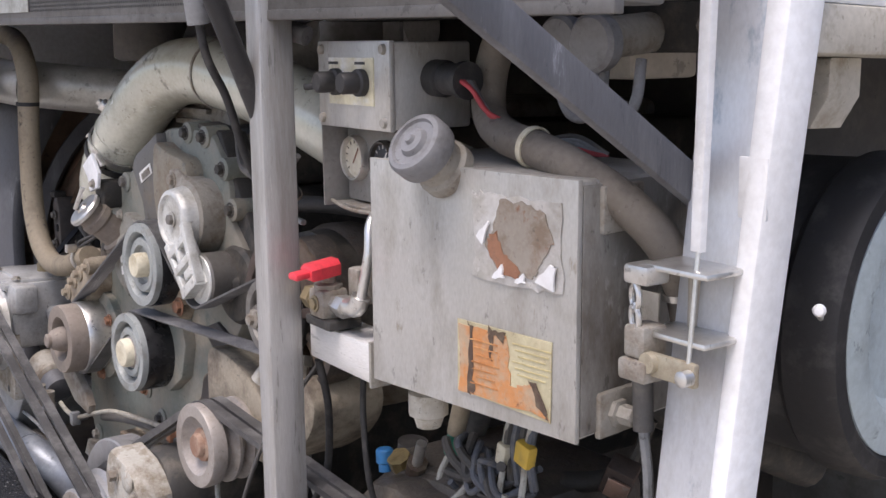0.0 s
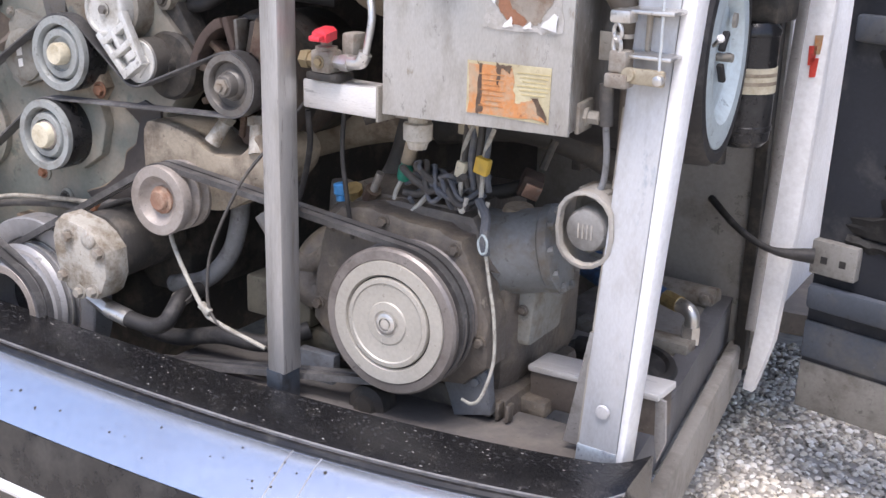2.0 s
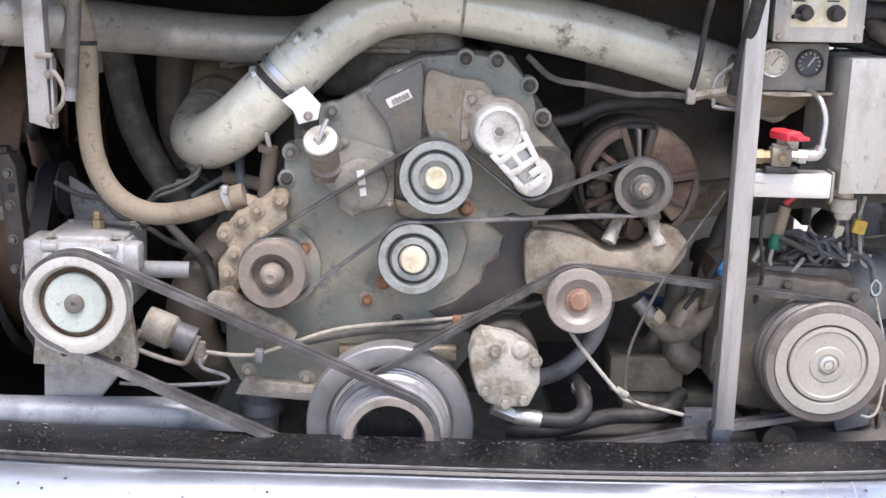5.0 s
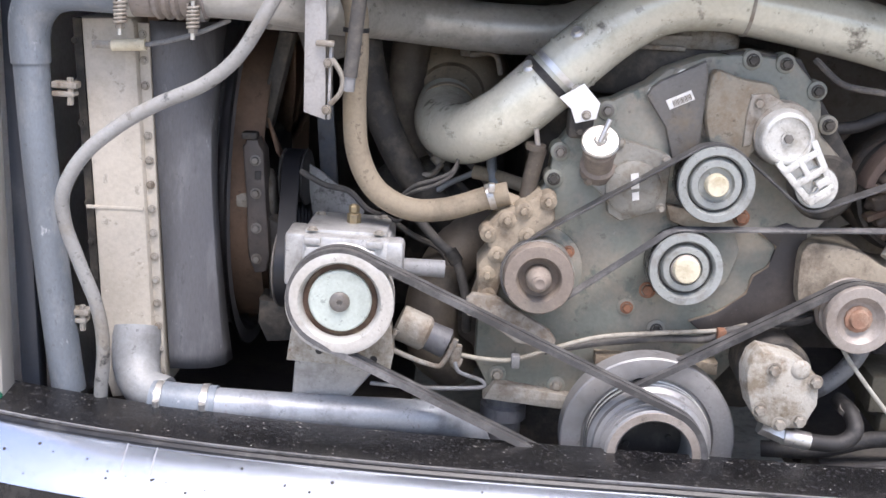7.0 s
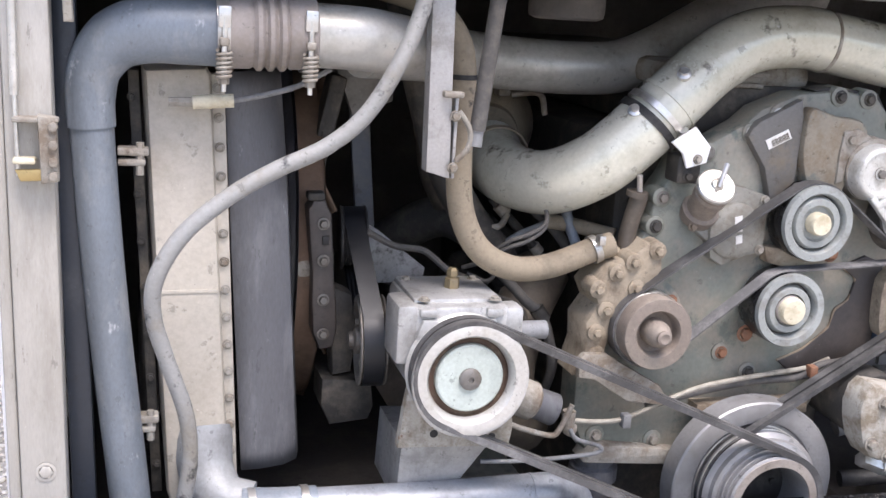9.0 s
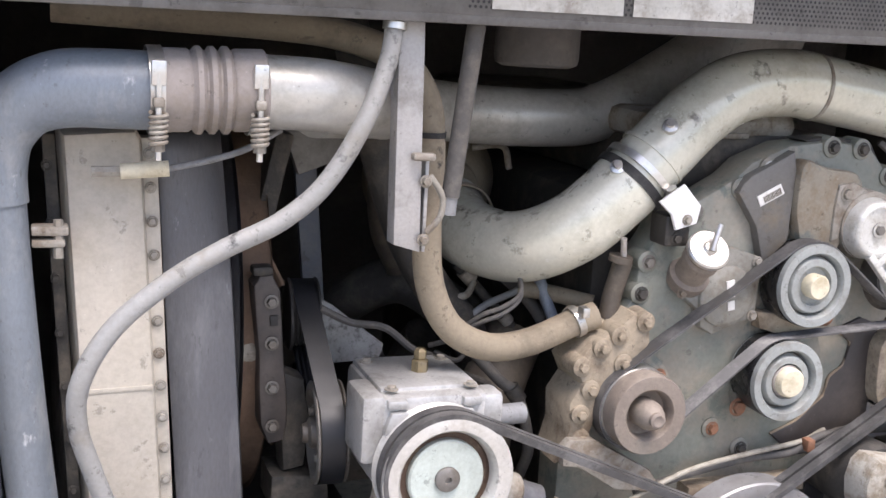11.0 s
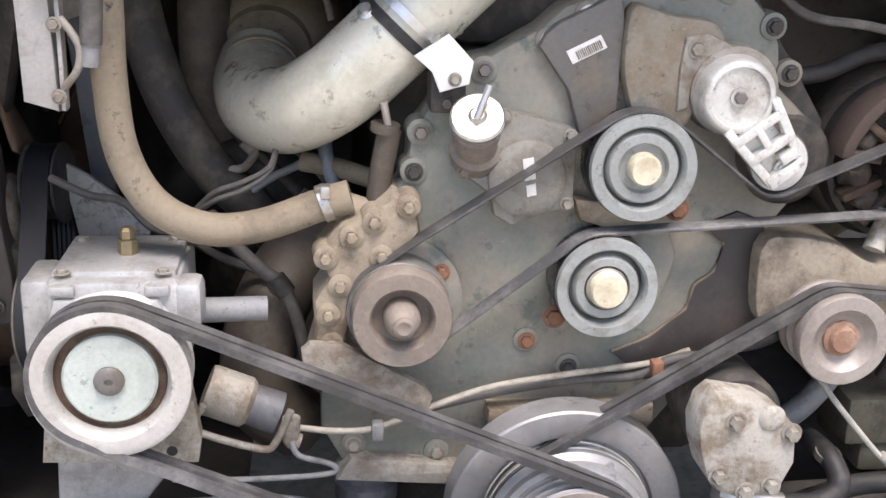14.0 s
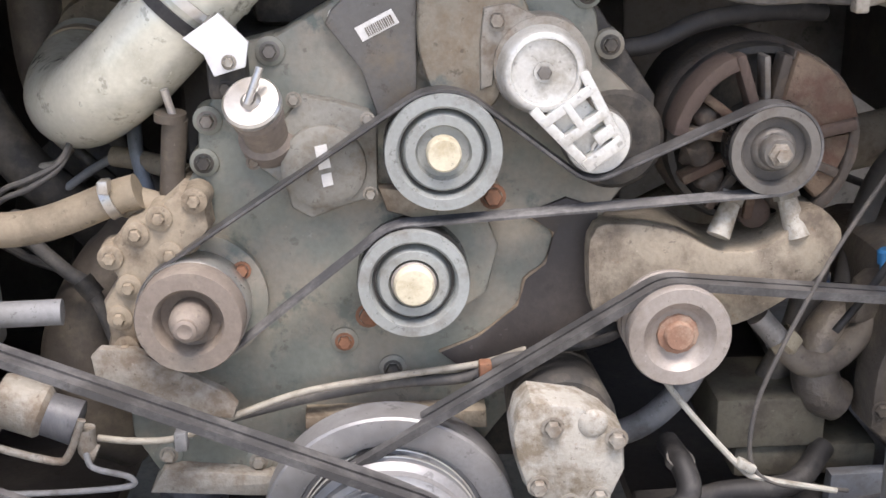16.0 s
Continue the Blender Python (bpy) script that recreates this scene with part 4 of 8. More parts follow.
prof += [(0.089, 0.070), (0.085, 0.073), (0.070, 0.073), (0.067, 0.069), (0.065, 0.03), (0.064, -0.004), (0.058, -0.008), (0, -0.009)]
part("belt_wheel", lathe(CR, prof, seg=72), "steelgrey", w, "grey stepped belt wheel")
for h in (-0.0105, 0.0075):
    part("bright_band", lathe(CR, [(0.1150, h), (0.1165, h + 0.0005), (0.1165, h + 0.003), (0.1150, h + 0.0035)], seg=72), "bright", w)
part("front_ring", lathe(CR, [(0.0855, 0.0725), (0.0845, 0.0742), (0.0705, 0.0742), (0.0695, 0.0725)], seg=64), "pulleypale", w, "pale dusty front ring")
for k in range(6):
    a = k * math.pi / 3 + 0.2
    part("bolt", hexbolt(CR + Vector((0.04 * math.cos(a), 0.006, 0.04 * math.sin(a))), 0.007, 0.008), "rubber", w)
# black disc puts the hollow's shade into colour
part("hollow_shade", lathe(CR, [(0.0635, -0.0035), (0, -0.0035)], seg=40), "rubber", w)

# belt tensioner
ten = part("tensioner", lathe((0.211, 0.0, 1.269), [(0.052, -0.085), (0.054, -0.03), (0.05, -0.022), (0.049, -0.012), (0.046, -0.002), (0.042, 0.001), (0.0385, 0.001), (0.037, -0.004), (0.012, -0.005), (0.012, -0.002), (0, -0.002)]), "silver", eng, "cast aluminium belt tensioner")
part("rear_case", lathe((0.213, 0.04, 1.272), [(0, -0.05), (0.058, -0.05), (0.06, -0.03), (0.057, 0.012), (0.05, 0.015), (0, 0.015)]), "cast", ten)
part("bolt", hexbolt((0.211, 0.004, 1.269), 0.0085, 0.008), "pulley", ten)
part("top_ear", slab([(0.14, 1.30), (0.145, 1.34), (0.175, 1.345), (0.215, 1.325), (0.21, 1.31), (0.16, 1.29), (0.155, 1.25), (0.14, 1.245)], 0.03, 0.07, 0.005), "cast", ten)
part("bolt", hexbolt((0.16, 0.03, 1.325), 0.0085, 0.008), "cast", ten)
# arm with three windows
ax, az, bx, bz = 0.211, 1.269, 0.276, 1.179
d = Vector((bx - ax, 0, bz - az)).normalized()
sd = Vector((d.z, 0, -d.x))
mid_arm = Vector((ax, 0, az))


def arm_bar(u0, v0, u1, v1, wdt, h=0.016):
    a = mid_arm + d * u0 + sd * v0
    b = mid_arm + d * u1 + sd * v1
    c = (a + b) / 2
    e = b - a
    return box((c.x, 0.004, c.z), (e.length + wdt * 0.6, h, wdt), 0.002, (0, -math.degrees(math.atan2(e.z, e.x)), 0))


web_h = 0.0135
for args in ((0.03, 0.035, 0.118, 0.023, 0.012), (0.03, -0.035, 0.118, -0.023, 0.012), (0.047, -0.034, 0.047, 0.034, 0.012), (0.079, -0.028, 0.079, 0.028, 0.012), (0.045, 0.002, 0.076, 0.002, 0.010),
             (0.118, -0.022, 0.118, 0.022, 0.016), (0.10, -0.022, 0.10, -0.006, 0.014)):
    web_h += 0.0011
    part("arm_web", arm_bar(*args, web_h), "silver", ten)
part("arm_floor", slab([(0.195, 1.235), (0.243, 1.255), (0.305, 1.185), (0.283, 1.155), (0.255, 1.165)], 0.0125, 0.022, 0.002), "silver", ten)
rl = part("roller", lathe((0.277, 0.018, 1.183), [(0, -0.05), (0.041, -0.05), (0.041, -0.003), (0.038, 0.0), (0, 0.0)]), "pulley", ten, "worn dark tensioner roller")
part("roller_cap", lathe((0.277, 0.0175, 1.183), [(0.0385, 0.0), (0.0375, 0.0018), (0, 0.0018)]), "silver", rl)
part("bolt", hexbolt((0.279, 0.008, 1.177), 0.008, 0.006), "bright", ten)

ten.location = (0.003, 0.02, 0.0)

# breather with tee handle
br = part("oil_filler", lathe((-0.108, 0.075, 1.19), [(0.034, -0.01), (0.034, 0.01), (0.027, 0.014), (0.026, 0.045), (0.03, 0.05), (0.03, 0.062), (0.026, 0.066), (0.026, 0.078), (0, 0.078)], (-0.1, -0.75, 0.66), 28), "brownpul", eng, "brown rubber oil filler neck with a bright cap")
cc = Vector((-0.108, 0.075, 1.19)) + Vector((-0.1, -0.75, 0.66)).normalized() * 0.078
part("filler_cap", lathe(cc, [(0, 0), (0.032, 0), (0.034, 0.002), (0.034, 0.008), (0.031, 0.011), (0.012, 0.012), (0.008, 0.016), (0, 0.016)], (-0.1, -0.75, 0.66), 32), "bright", br)
part("tee_handle", rod(cc + Vector((-0.004, -0.02, 0.006)), cc + Vector((0.012, -0.012, 0.045)), 0.0045), "bright", br)

# water pump casting at the cover's edge
WP = [(-0.33, 0.90), (-0.315, 0.955), (-0.318, 1.0), (-0.298, 1.03), (-0.312, 1.06), (-0.28, 1.10), (-0.25, 1.112), (-0.215, 1.14), (-0.185, 1.135), (-0.18, 1.09), (-0.20, 1.06), (-0.245, 1.02), (-0.265, 0.985), (-0.28, 0.92)]
wp = part("water_pump", slab(WP, 0.045, 0.13, 0.012), "tancast", eng, "rust-tan dusty water pump casting")
for x, z in ((-0.268, 1.087), (-0.239, 1.106), (-0.196, 1.126), (-0.301, 1.059), (-0.283, 1.021), (-0.298, 0.982), (-0.294, 0.942), (-0.23, 1.06)):
    q = part("boss", lathe((x, 0.06, z), [(0.018, -0.02), (0.0155, 0.018), (0.01, 0.02), (0, 0.02)], seg=16), "tancast", wp)
    part("bolt", hexbolt((x, 0.041, z), 0.0075, 0.009), "tancast", q)
part("outlet", lathe((-0.262, 0.10, 1.105), [(0.021, -0.02), (0.021, 0.03), (0.024, 0.032), (0.024, 0.045), (0, 0.045)], (-0.9, 0, 0.3), 20), "tancast", wp)
part("thermostat_neck", tube([(-0.232, 0.10, 1.12), (-0.228, 0.10, 1.155), (-0.218, 0.09, 1.215)], 0.0155), "brownneck", wp)
part("neck_rim", lathe((-0.224, 0.09, 1.213), [(0, 0), (0.019, 0), (0.019, 0.01), (0, 0.01)], (0.1, -0.1, 1), 20), "brownneck", wp)
part("sensor", rod((-0.220, 0.087, 1.22), (-0.226, 0.08, 1.252), 0.005), "brightdull", wp)

# belts
FAN_BELT = [(-0.2105, 0.997, 0.0665, 1, 0.042), (0.097, 1.1775, 0.071, 1, 0.042), (0.2775, 1.177, 0.043, -1, 0.042), (0.491, 1.156, 0.054, 1, 0.046), (0.054, 1.022, 0.069, -1, 0.042)]
solo("drive_belt", belt(FAN_BELT, 0.03, 0.005, 6), "belt", "dusty black ribbed drive belt round the engine pulleys", "belt", seated=False)
AC_BELT = [(0.008, 0.692, 0.110, 1, 0.004), (0.366, 0.947, 0.06, 1, 0.012), (0.850, 0.822, 0.114, 1, 0.028)]
GB_BELT = [(-0.564, 0.968, 0.088, 1, -0.060), (0.008, 0.692, 0.092, 1, -0.055)]
for sh in (-0.011, 0.011):
    solo("compressor_belt", belt(AC_BELT, 0.0165, 0.011, 0, sh), "belt", "dusty black vee belt to the compressor pulley", "belt", "compressor belts", seated=False)
    solo("gearbox_belt", belt(GB_BELT, 0.0165, 0.011, 0, sh), "belt", "dusty black vee belt to the fan gearbox", "belt", "gearbox belts", seated=False)

# alternator
alt = thing("alternator", "rusty dust-caked alternator with open ribs", "alternator", (0.495, 0.2, 1.05))
AX, AZ = 0.497, 1.168


def sector(a0, a1, r0, r1, n=8):
    """An outline round the alternator's axis between two angles and two radii."""
    out = [(AX + r1 * math.cos(radians(a0 + (a1 - a0) * k / n)), AZ + r1 * math.sin(radians(a0 + (a1 - a0) * k / n))) for k in range(n + 1)]
    return out + [(AX + r0 * math.cos(radians(a1 + (a0 - a1) * k / n)), AZ + r0 * math.sin(radians(a1 + (a0 - a1) * k / n))) for k in range(n + 1)]


part("case", lathe((AX, 0.13, AZ), [(0, -0.18), (0.110, -0.18), (0.114, -0.17), (0.114, -0.02), (0.112, 0.0), (0.104, 0.002), (0.102, -0.02), (0, -0.02)], seg=48), "dark", alt)
part("back_rim", lathe((AX, 0.16, AZ), [(0.114, -0.05), (0.12, -0.045), (0.121, -0.01), (0.114, 0.0)], seg=48), "altface", alt)
part("arch", slab(ragged(sector(112, 172, 0.098, 0.116), 41, 0.0012, 1), 0.084, 0.135, 0.003), "rustred", alt, "rusty cast arch")
for a0, r0, r1, wd, y0, mt in ((170, 0.045, 0.112, 0.013, 0.092, "altface"), (142, 0.05, 0.1, 0.012, 0.098, "rustdark"), (109, 0.045, 0.114, 0.013, 0.088, "rustred"), (94, 0.055, 0.108, 0.008, 0.082, "pulley"),
                               (78, 0.04, 0.108, 0.013, 0.094, "altface"), (12, 0.045, 0.108, 0.014, 0.078, "rustred"), (-24, 0.05, 0.1, 0.012, 0.088, "altface"), (-98, 0.05, 0.1, 0.012, 0.1, "rustdark"),
                               (205, 0.045, 0.108, 0.012, 0.096, "rustdark"), (232, 0.045, 0.105, 0.012, 0.098, "altface")):
    rm, a = (r0 + r1) / 2, radians(a0)
    part("rib", box((AX + rm * math.cos(a), y0 + 0.016, AZ + rm * math.sin(a)), (r1 - r0, 0.032, wd), 0.003, (0, -a0, 0)), mt, alt)
part("shield", slab(ragged(sector(16, 74, 0.056, 0.115), 42, 0.002, 1), 0.086, 0.12, 0.006), "shieldrust", alt, "tan rusty mottled shield")
part("cast_web", slab(ragged(sector(-46, 4, 0.05, 0.104), 43, 0.004, 1), 0.094, 0.125, 0.006), "shieldrust", alt, "brown corroded casting")
part("outer_lip", slab(ragged(sector(-50, 76, 0.103, 0.117, 16), 44, 0.001, 1), 0.092, 0.135, 0.004), "altface", alt)
for a0, rr, sz in ((190, 0.078, 0.021), (218, 0.076, 0.019), (156, 0.078, 0.016), (-70, 0.078, 0.018)):
    lump = bmesh.new()
    bmesh.ops.create_icosphere(lump, subdivisions=3, radius=sz)
    for v in lump.verts:
        v.co *= 1 + 0.35 * noise.noise(v.co * 70 + Vector((a0, 0, 0)))
    bmesh.ops.transform(lump, matrix=Matrix.Translation((AX + rr * math.cos(radians(a0)), 0.118, AZ + rr * math.sin(radians(a0)))), verts=lump.verts)
    part("winding", lump, "altface", alt)
part("lower_ear", lathe((0.495, 0.115, 1.075), [(0.02, -0.03), (0.02, 0.006), (0.012, 0.01), (0, 0.01)], seg=20), "rustred", alt)
part("wheel_hub", lathe((0.495, 0.095, 1.168), [(0.05, -0.03), (0.045, 0.0), (0, 0.0)]), "dark", alt)
w = pulley("pulley", (0.497, 0.052, 1.168), 0.054, 0.045, "pulley", 0.02, "pulley", alt, grooves=4, recess=0.012, hub_h=0.008, rim=0.22, inner=0.45)
part("shaft_nut", lathe((0.497, 0.046, 1.168), [(0.014, 0), (0.014, 0.012), (0.008, 0.014), (0.008, 0.02), (0, 0.02)], seg=6), "cast", w)
for x0, z0, x1, z1 in ((0.458, 1.095, 0.440, 1.058), (0.528, 1.098, 0.540, 1.052)):
    sd2 = part("stud", rod((x0, 0.09, z0), (x1, 0.075, z1), 0.012, 12, r2=0.015), "castwhite", alt)
    part("nut", rod((x0 - (x1 - x0) * 0.3, 0.094, z0 - (z1 - z0) * 0.3), (x0, 0.09, z0), 0.016, 6), "cast2", sd2)
alt.location += Vector((0.003, 0.022, -0.003))
ab = solo("alternator_bracket", slab(eased([(0.282, 1.078), (0.286, 0.955), (0.33, 0.945), (0.40, 0.928), (0.48, 0.936), (0.56, 0.985), (0.592, 1.02), (0.60, 1.055), (0.575, 1.085), (0.545, 1.085), (0.53, 1.06), (0.50, 1.035), (0.44, 1.035), (0.40, 1.062), (0.35, 1.075)]),
                                   0.085, 0.2, 0.0035), "brackettan", "tan rust-stained cast bracket under the alternator", "bracket")

# power steering pump with its hose
ps = thing("steering_pump", "dirty cast power steering pump with bolted face", "pump", (0.25, 0.0, 0.76))
PS = [(0.18, 0.876), (0.188, 0.91), (0.203, 0.926), (0.262, 0.914), (0.29, 0.895), (0.313, 0.868), (0.316, 0.813), (0.302, 0.775), (0.283, 0.758), (0.24, 0.756), (0.213, 0.768), (0.195, 0.798), (0.184, 0.84)]
PS = [(x, 0.756 + (z - 0.756) * 0.87) for x, z in PS]
part("face", slab(PS, -0.055, 0.0, 0.012), "castwhite", ps)
part("body", lathe((0.25, 0.0, 0.84), [(0, -0.16), (0.06, -0.16), (0.066, -0.01), (0.06, 0.0), (0, 0.0)]), "dark", ps)
part("boss", lathe((0.275, -0.055, 0.872), [(0.018, 0), (0.015, 0.003), (0.008, 0.004), (0, 0.004)], seg=20), "castwhite", ps)
for x, z in ((0.228, 0.869), (0.303, 0.851), (0.284, 0.776), (0.212, 0.793), (0.25, 0.768)):
    part("bolt", hexbolt((x, -0.055, z), 0.0095, 0.012), "cast", ps)
ps.location += Vector((-0.010, -0.014, 0.004))
ph = thing("pressure_hose", "black rubber hose with shiny crimped end below the pump", "hose", (0.3, -0.02, 0.70))
part("fitting", rod((0.222, -0.02, 0.748), (0.27, -0.02, 0.729), 0.015, 6), "bright", ph)
part("ferrule", rod((0.266, -0.02, 0.731), (0.315, -0.02, 0.723), 0.0165), "bright", ph)
part("hose", tube([(0.313, -0.02, 0.723), (0.366, -0.015, 0.719), (0.394, -0.01, 0.731), (0.403, 0.0, 0.75), (0.398, 0.03, 0.768), (0.394, 0.08, 0.768)], 0.0155), "rubber", ph)
part("sleeve", band((0.398, 0.03, 0.768), (0.1, -0.3, 1), 0.0155, 0.010, 0.003), "rubgrey", ph)
part("return_hose", tube([(0.26, 0.08, 0.66), (0.36, 0.06, 0.672), (0.46, 0.06, 0.70), (0.56, 0.07, 0.705), (0.62, 0.12, 0.73)], 0.016), "rubber", ph)
sh = thing("s_hose", "grey curved hose running behind the idler pulley", "hose", (0.42, 0.12, 0.8))
part("hose", tube([(0.46, 0.14, 0.96), (0.455, 0.14, 0.90), (0.43, 0.14, 0.83), (0.37, 0.14, 0.77), (0.28, 0.15, 0.74)], 0.0175), "greyhose", sh)

# lines along the lower cover
ol = thing("oil_line", "tan oil line clipped across the engine cover", "line", (0.0, 0.04, 0.86))
part("line", tube([(-0.34, 0.035, 0.826), (-0.29, 0.03, 0.822), (-0.236, 0.03, 0.825), (-0.166, 0.035, 0.85), (-0.08, 0.04, 0.876), (0.04, 0.05, 0.889), (0.14, 0.06, 0.896), (0.20, 0.08, 0.905)], 0.0045), "linetan", ol)
part("clip", box((0.146, 0.05, 0.893), (0.016, 0.02, 0.022), 0.003), "rust", ol)
part("clip", box((-0.235, 0.025, 0.824), (0.016, 0.018, 0.026), 0.003), "greyhose", ol)
wl = thing("wire_loom", "grey corrugated wire loom beside the oil line", "cable", (0.0, 0.05, 0.85))
part("loom", tube([(-0.18, 0.06, 0.835), (-0.08, 0.06, 0.858), (0.03, 0.065, 0.872), (0.12, 0.06, 0.878), (0.17, 0.06, 0.90), (0.24, 0.07, 0.905), (0.33, 0.08, 0.935), (0.40, 0.1, 0.96)], 0.0075), "rubgrey", wl)
part("cable", tube([(0.10, 0.07, 0.872), (0.16, 0.05, 0.888), (0.22, 0.05, 0.915), (0.29, 0.05, 0.925), (0.36, 0.08, 0.945)], 0.006), "rubber", wl)

# plate and actuator at the left foot of the cover
solo("cover_bracket", slab([(-0.333, 0.938), (-0.322, 0.948), (-0.28, 0.945), (-0.175, 0.885), (-0.162, 0.866), (-0.168, 0.848), (-0.236, 0.858), (-0.30, 0.90), (-0.33, 0.905)], 0.03, 0.044, 0.003), "cast", "dusty folded sheet bracket on the engine cover", "bracket")
ac = thing("valve_actuator", "dusty tan cylinder valve in a wire bracket", "valve", (-0.40, 0.06, 0.82))
part("cylinder", lathe((-0.455, 0.06, 0.875), [(0, -0.0), (0.032, 0.0), (0.034, 0.006), (0.034, 0.055), (0.03, 0.06), (0.027, 0.062), (0.027, 0.09), (0, 0.09)], (0.92, 0, -0.38), 28), "cast", ac)
part("dark_end", lathe((-0.39, 0.06, 0.848), [(0, -0.02), (0.027, -0.02), (0.029, 0.03), (0.02, 0.034), (0, 0.034)], (0.92, 0, -0.38), 24), "shroud", ac)
part("bracket", tube([(-0.455, 0.02, 0.87), (-0.47, 0.02, 0.845), (-0.462, 0.02, 0.832), (-0.385, 0.02, 0.806), (-0.365, 0.02, 0.815), (-0.345, 0.02, 0.86)], 0.005, n=3), "cast", ac)
part("elbow", tube([(-0.345, 0.03, 0.845), (-0.345, 0.03, 0.815), (-0.335, 0.03, 0.808)], 0.012, n=4), "cast", ac)
part("thin_line", tube([(-0.345, 0.02, 0.815), (-0.335, 0.01, 0.80), (-0.295, 0.01, 0.787), (-0.29, 0.01, 0.775), (-0.33, 0.015, 0.767), (-0.42, 0.03, 0.757), (-0.50, 0.03, 0.76)], 0.004, n=4), "greyhose", ac)
solo("drain_cylinder", lathe((-0.245, 0.12, 0.50), [(0, 0), (0.036, 0), (0.036, 0.17), (0.045, 0.175), (0.045, 0.20), (0.036, 0.205), (0.036, 0.23), (0, 0.23)], (0, 0, 1), 28), "shroud", "blue-grey metal cylinder under the engine corner", "cylinder")
solo("intake_elbow", tube([(-0.30, 0.30, 1.02), (-0.36, 0.24, 0.95), (-0.395, 0.20, 0.87), (-0.39, 0.2, 0.78), (-0.34, 0.24, 0.72)], 0.055), "brownneck", "fat dusty brown elbow pipe beside the engine", "pipe")


# ---- charge pipes and turbo ----
cp = thing("charge_pipe", "pale painted charge air pipe with worn scuffs", "pipe", (0.0, 0.15, 1.45))
part("pipe", tube([(-0.215, 0.105, 1.325), (-0.155, 0.105, 1.385), (-0.085, 0.115, 1.445), (-0.01, 0.125, 1.485), (0.08, 0.135, 1.497), (0.16, 0.14, 1.490), (0.38, 0.145, 1.452), (0.6, 0.15, 1.395), (0.8, 0.22, 1.33)], 0.056, 28), "pipe", cp)
part("elbow", tube([(-0.395, 0.40, 1.245), (-0.40, 0.33, 1.225), (-0.385, 0.245, 1.215), (-0.345, 0.17, 1.222), (-0.285, 0.12, 1.262), (-0.225, 0.105, 1.318), (-0.205, 0.105, 1.337)], [0.062, 0.06, 0.058, 0.058, 0.058, 0.058, 0.058], 28), "pipe", cp)
dirn = (0.68, 0.0, 0.73)
part("clamp_band", band((-0.19, 0.105, 1.352), dirn, 0.0585, 0.012), "bright", cp)
part("clamp_band", band((-0.205, 0.105, 1.336), dirn, 0.0595, 0.014), "rubber", cp)
part("weld_bead", band((-0.168, 0.105, 1.374), dirn, 0.056, 0.006, 0.0025), "pipe", cp)
part("weld_bead", band((0.145, 0.139, 1.492), (1, 0, -0.08), 0.0555, 0.006, 0.002), "cast", cp)
part("clamp_screw", rod((-0.165, 0.045, 1.335), (-0.15, 0.05, 1.315), 0.008), "bright", cp)
for x, y, z in ((-0.245, 0.075, 1.36), (-0.165, 0.065, 1.425)):
    part("boss", lathe((x, y, z), [(0.012, -0.02), (0.012, 0.008), (0.007, 0.01), (0.007, 0.016), (0, 0.016)], (-0.35, -0.7, 0.6), 14), "bright", cp)
part("turbo_band", band((-0.392, 0.36, 1.235), (0.05, 1, 0.2), 0.061, 0.014), "tanhose", cp)
tb = thing("turbocharger", "dusty brown turbocharger housing", "turbocharger", (-0.4, 0.5, 1.1))
part("compressor_housing", lathe((-0.385, 0.42, 1.255), [(0, -0.16), (0.11, -0.15), (0.125, -0.10), (0.12, -0.05), (0.10, -0.02), (0.085, 0.0), (0.072, 0.005), (0.068, 0.02), (0, 0.02)], (-0.05, -1, -0.2), 40), "tanhose", tb)
part("outlet", tube([(-0.44, 0.42, 1.12), (-0.475, 0.42, 1.2), (-0.48, 0.42, 1.32), (-0.47, 0.42, 1.39)], 0.042), "brownneck", tb)
part("outlet_flange", lathe((-0.47, 0.42, 1.375), [(0.042, -0.01), (0.056, -0.01), (0.056, 0.012), (0.042, 0.014)], (0, 0, 1), 24), "cast", tb)
part("housing_boss", box((-0.36, 0.39, 1.35), (0.025, 0.04, 0.02), 0.005), "cast", tb)
part("oil_pipe", tube([(-0.35, 0.36, 1.345), (-0.30, 0.34, 1.35), (-0.285, 0.34, 1.31)], 0.006), "cast", tb)
up = thing("crossover_pipe", "long pale grey pipe running across above the turbo", "pipe", (-0.3, 0.35, 1.45))
part("pipe", tube([(-0.72, 0.05, 1.447), (-0.62, 0.12, 1.44), (-0.50, 0.27, 1.425), (-0.40, 0.31, 1.415), (-0.29, 0.31, 1.410), (-0.19, 0.31, 1.412), (-0.14, 0.31, 1.424), (-0.08, 0.31, 1.452), (0.0, 0.32, 1.495), (0.14, 0.36, 1.56), (0.3, 0.4, 1.58)], 0.050, 24), "pipedull", up)

tg = thing("sensor_bracket", "white metal tab bolted on a dark block", "bracket", (-0.15, 0.08, 1.26))
part("tab", slab([(-0.192, 1.316), (-0.150, 1.343), (-0.119, 1.31), (-0.124, 1.282), (-0.160, 1.272), (-0.170, 1.297)], 0.040, 0.046, 0.0015), "white", tg)
part("block", box((-0.148, 0.078, 1.268), (0.045, 0.05, 0.05), 0.006), "dark", tg)
part("bolt", hexbolt((-0.142, 0.040, 1.288), 0.006), "cast", tg)
part("bolt", hexbolt((-0.15, 0.052, 1.256), 0.007), "dark", tg)

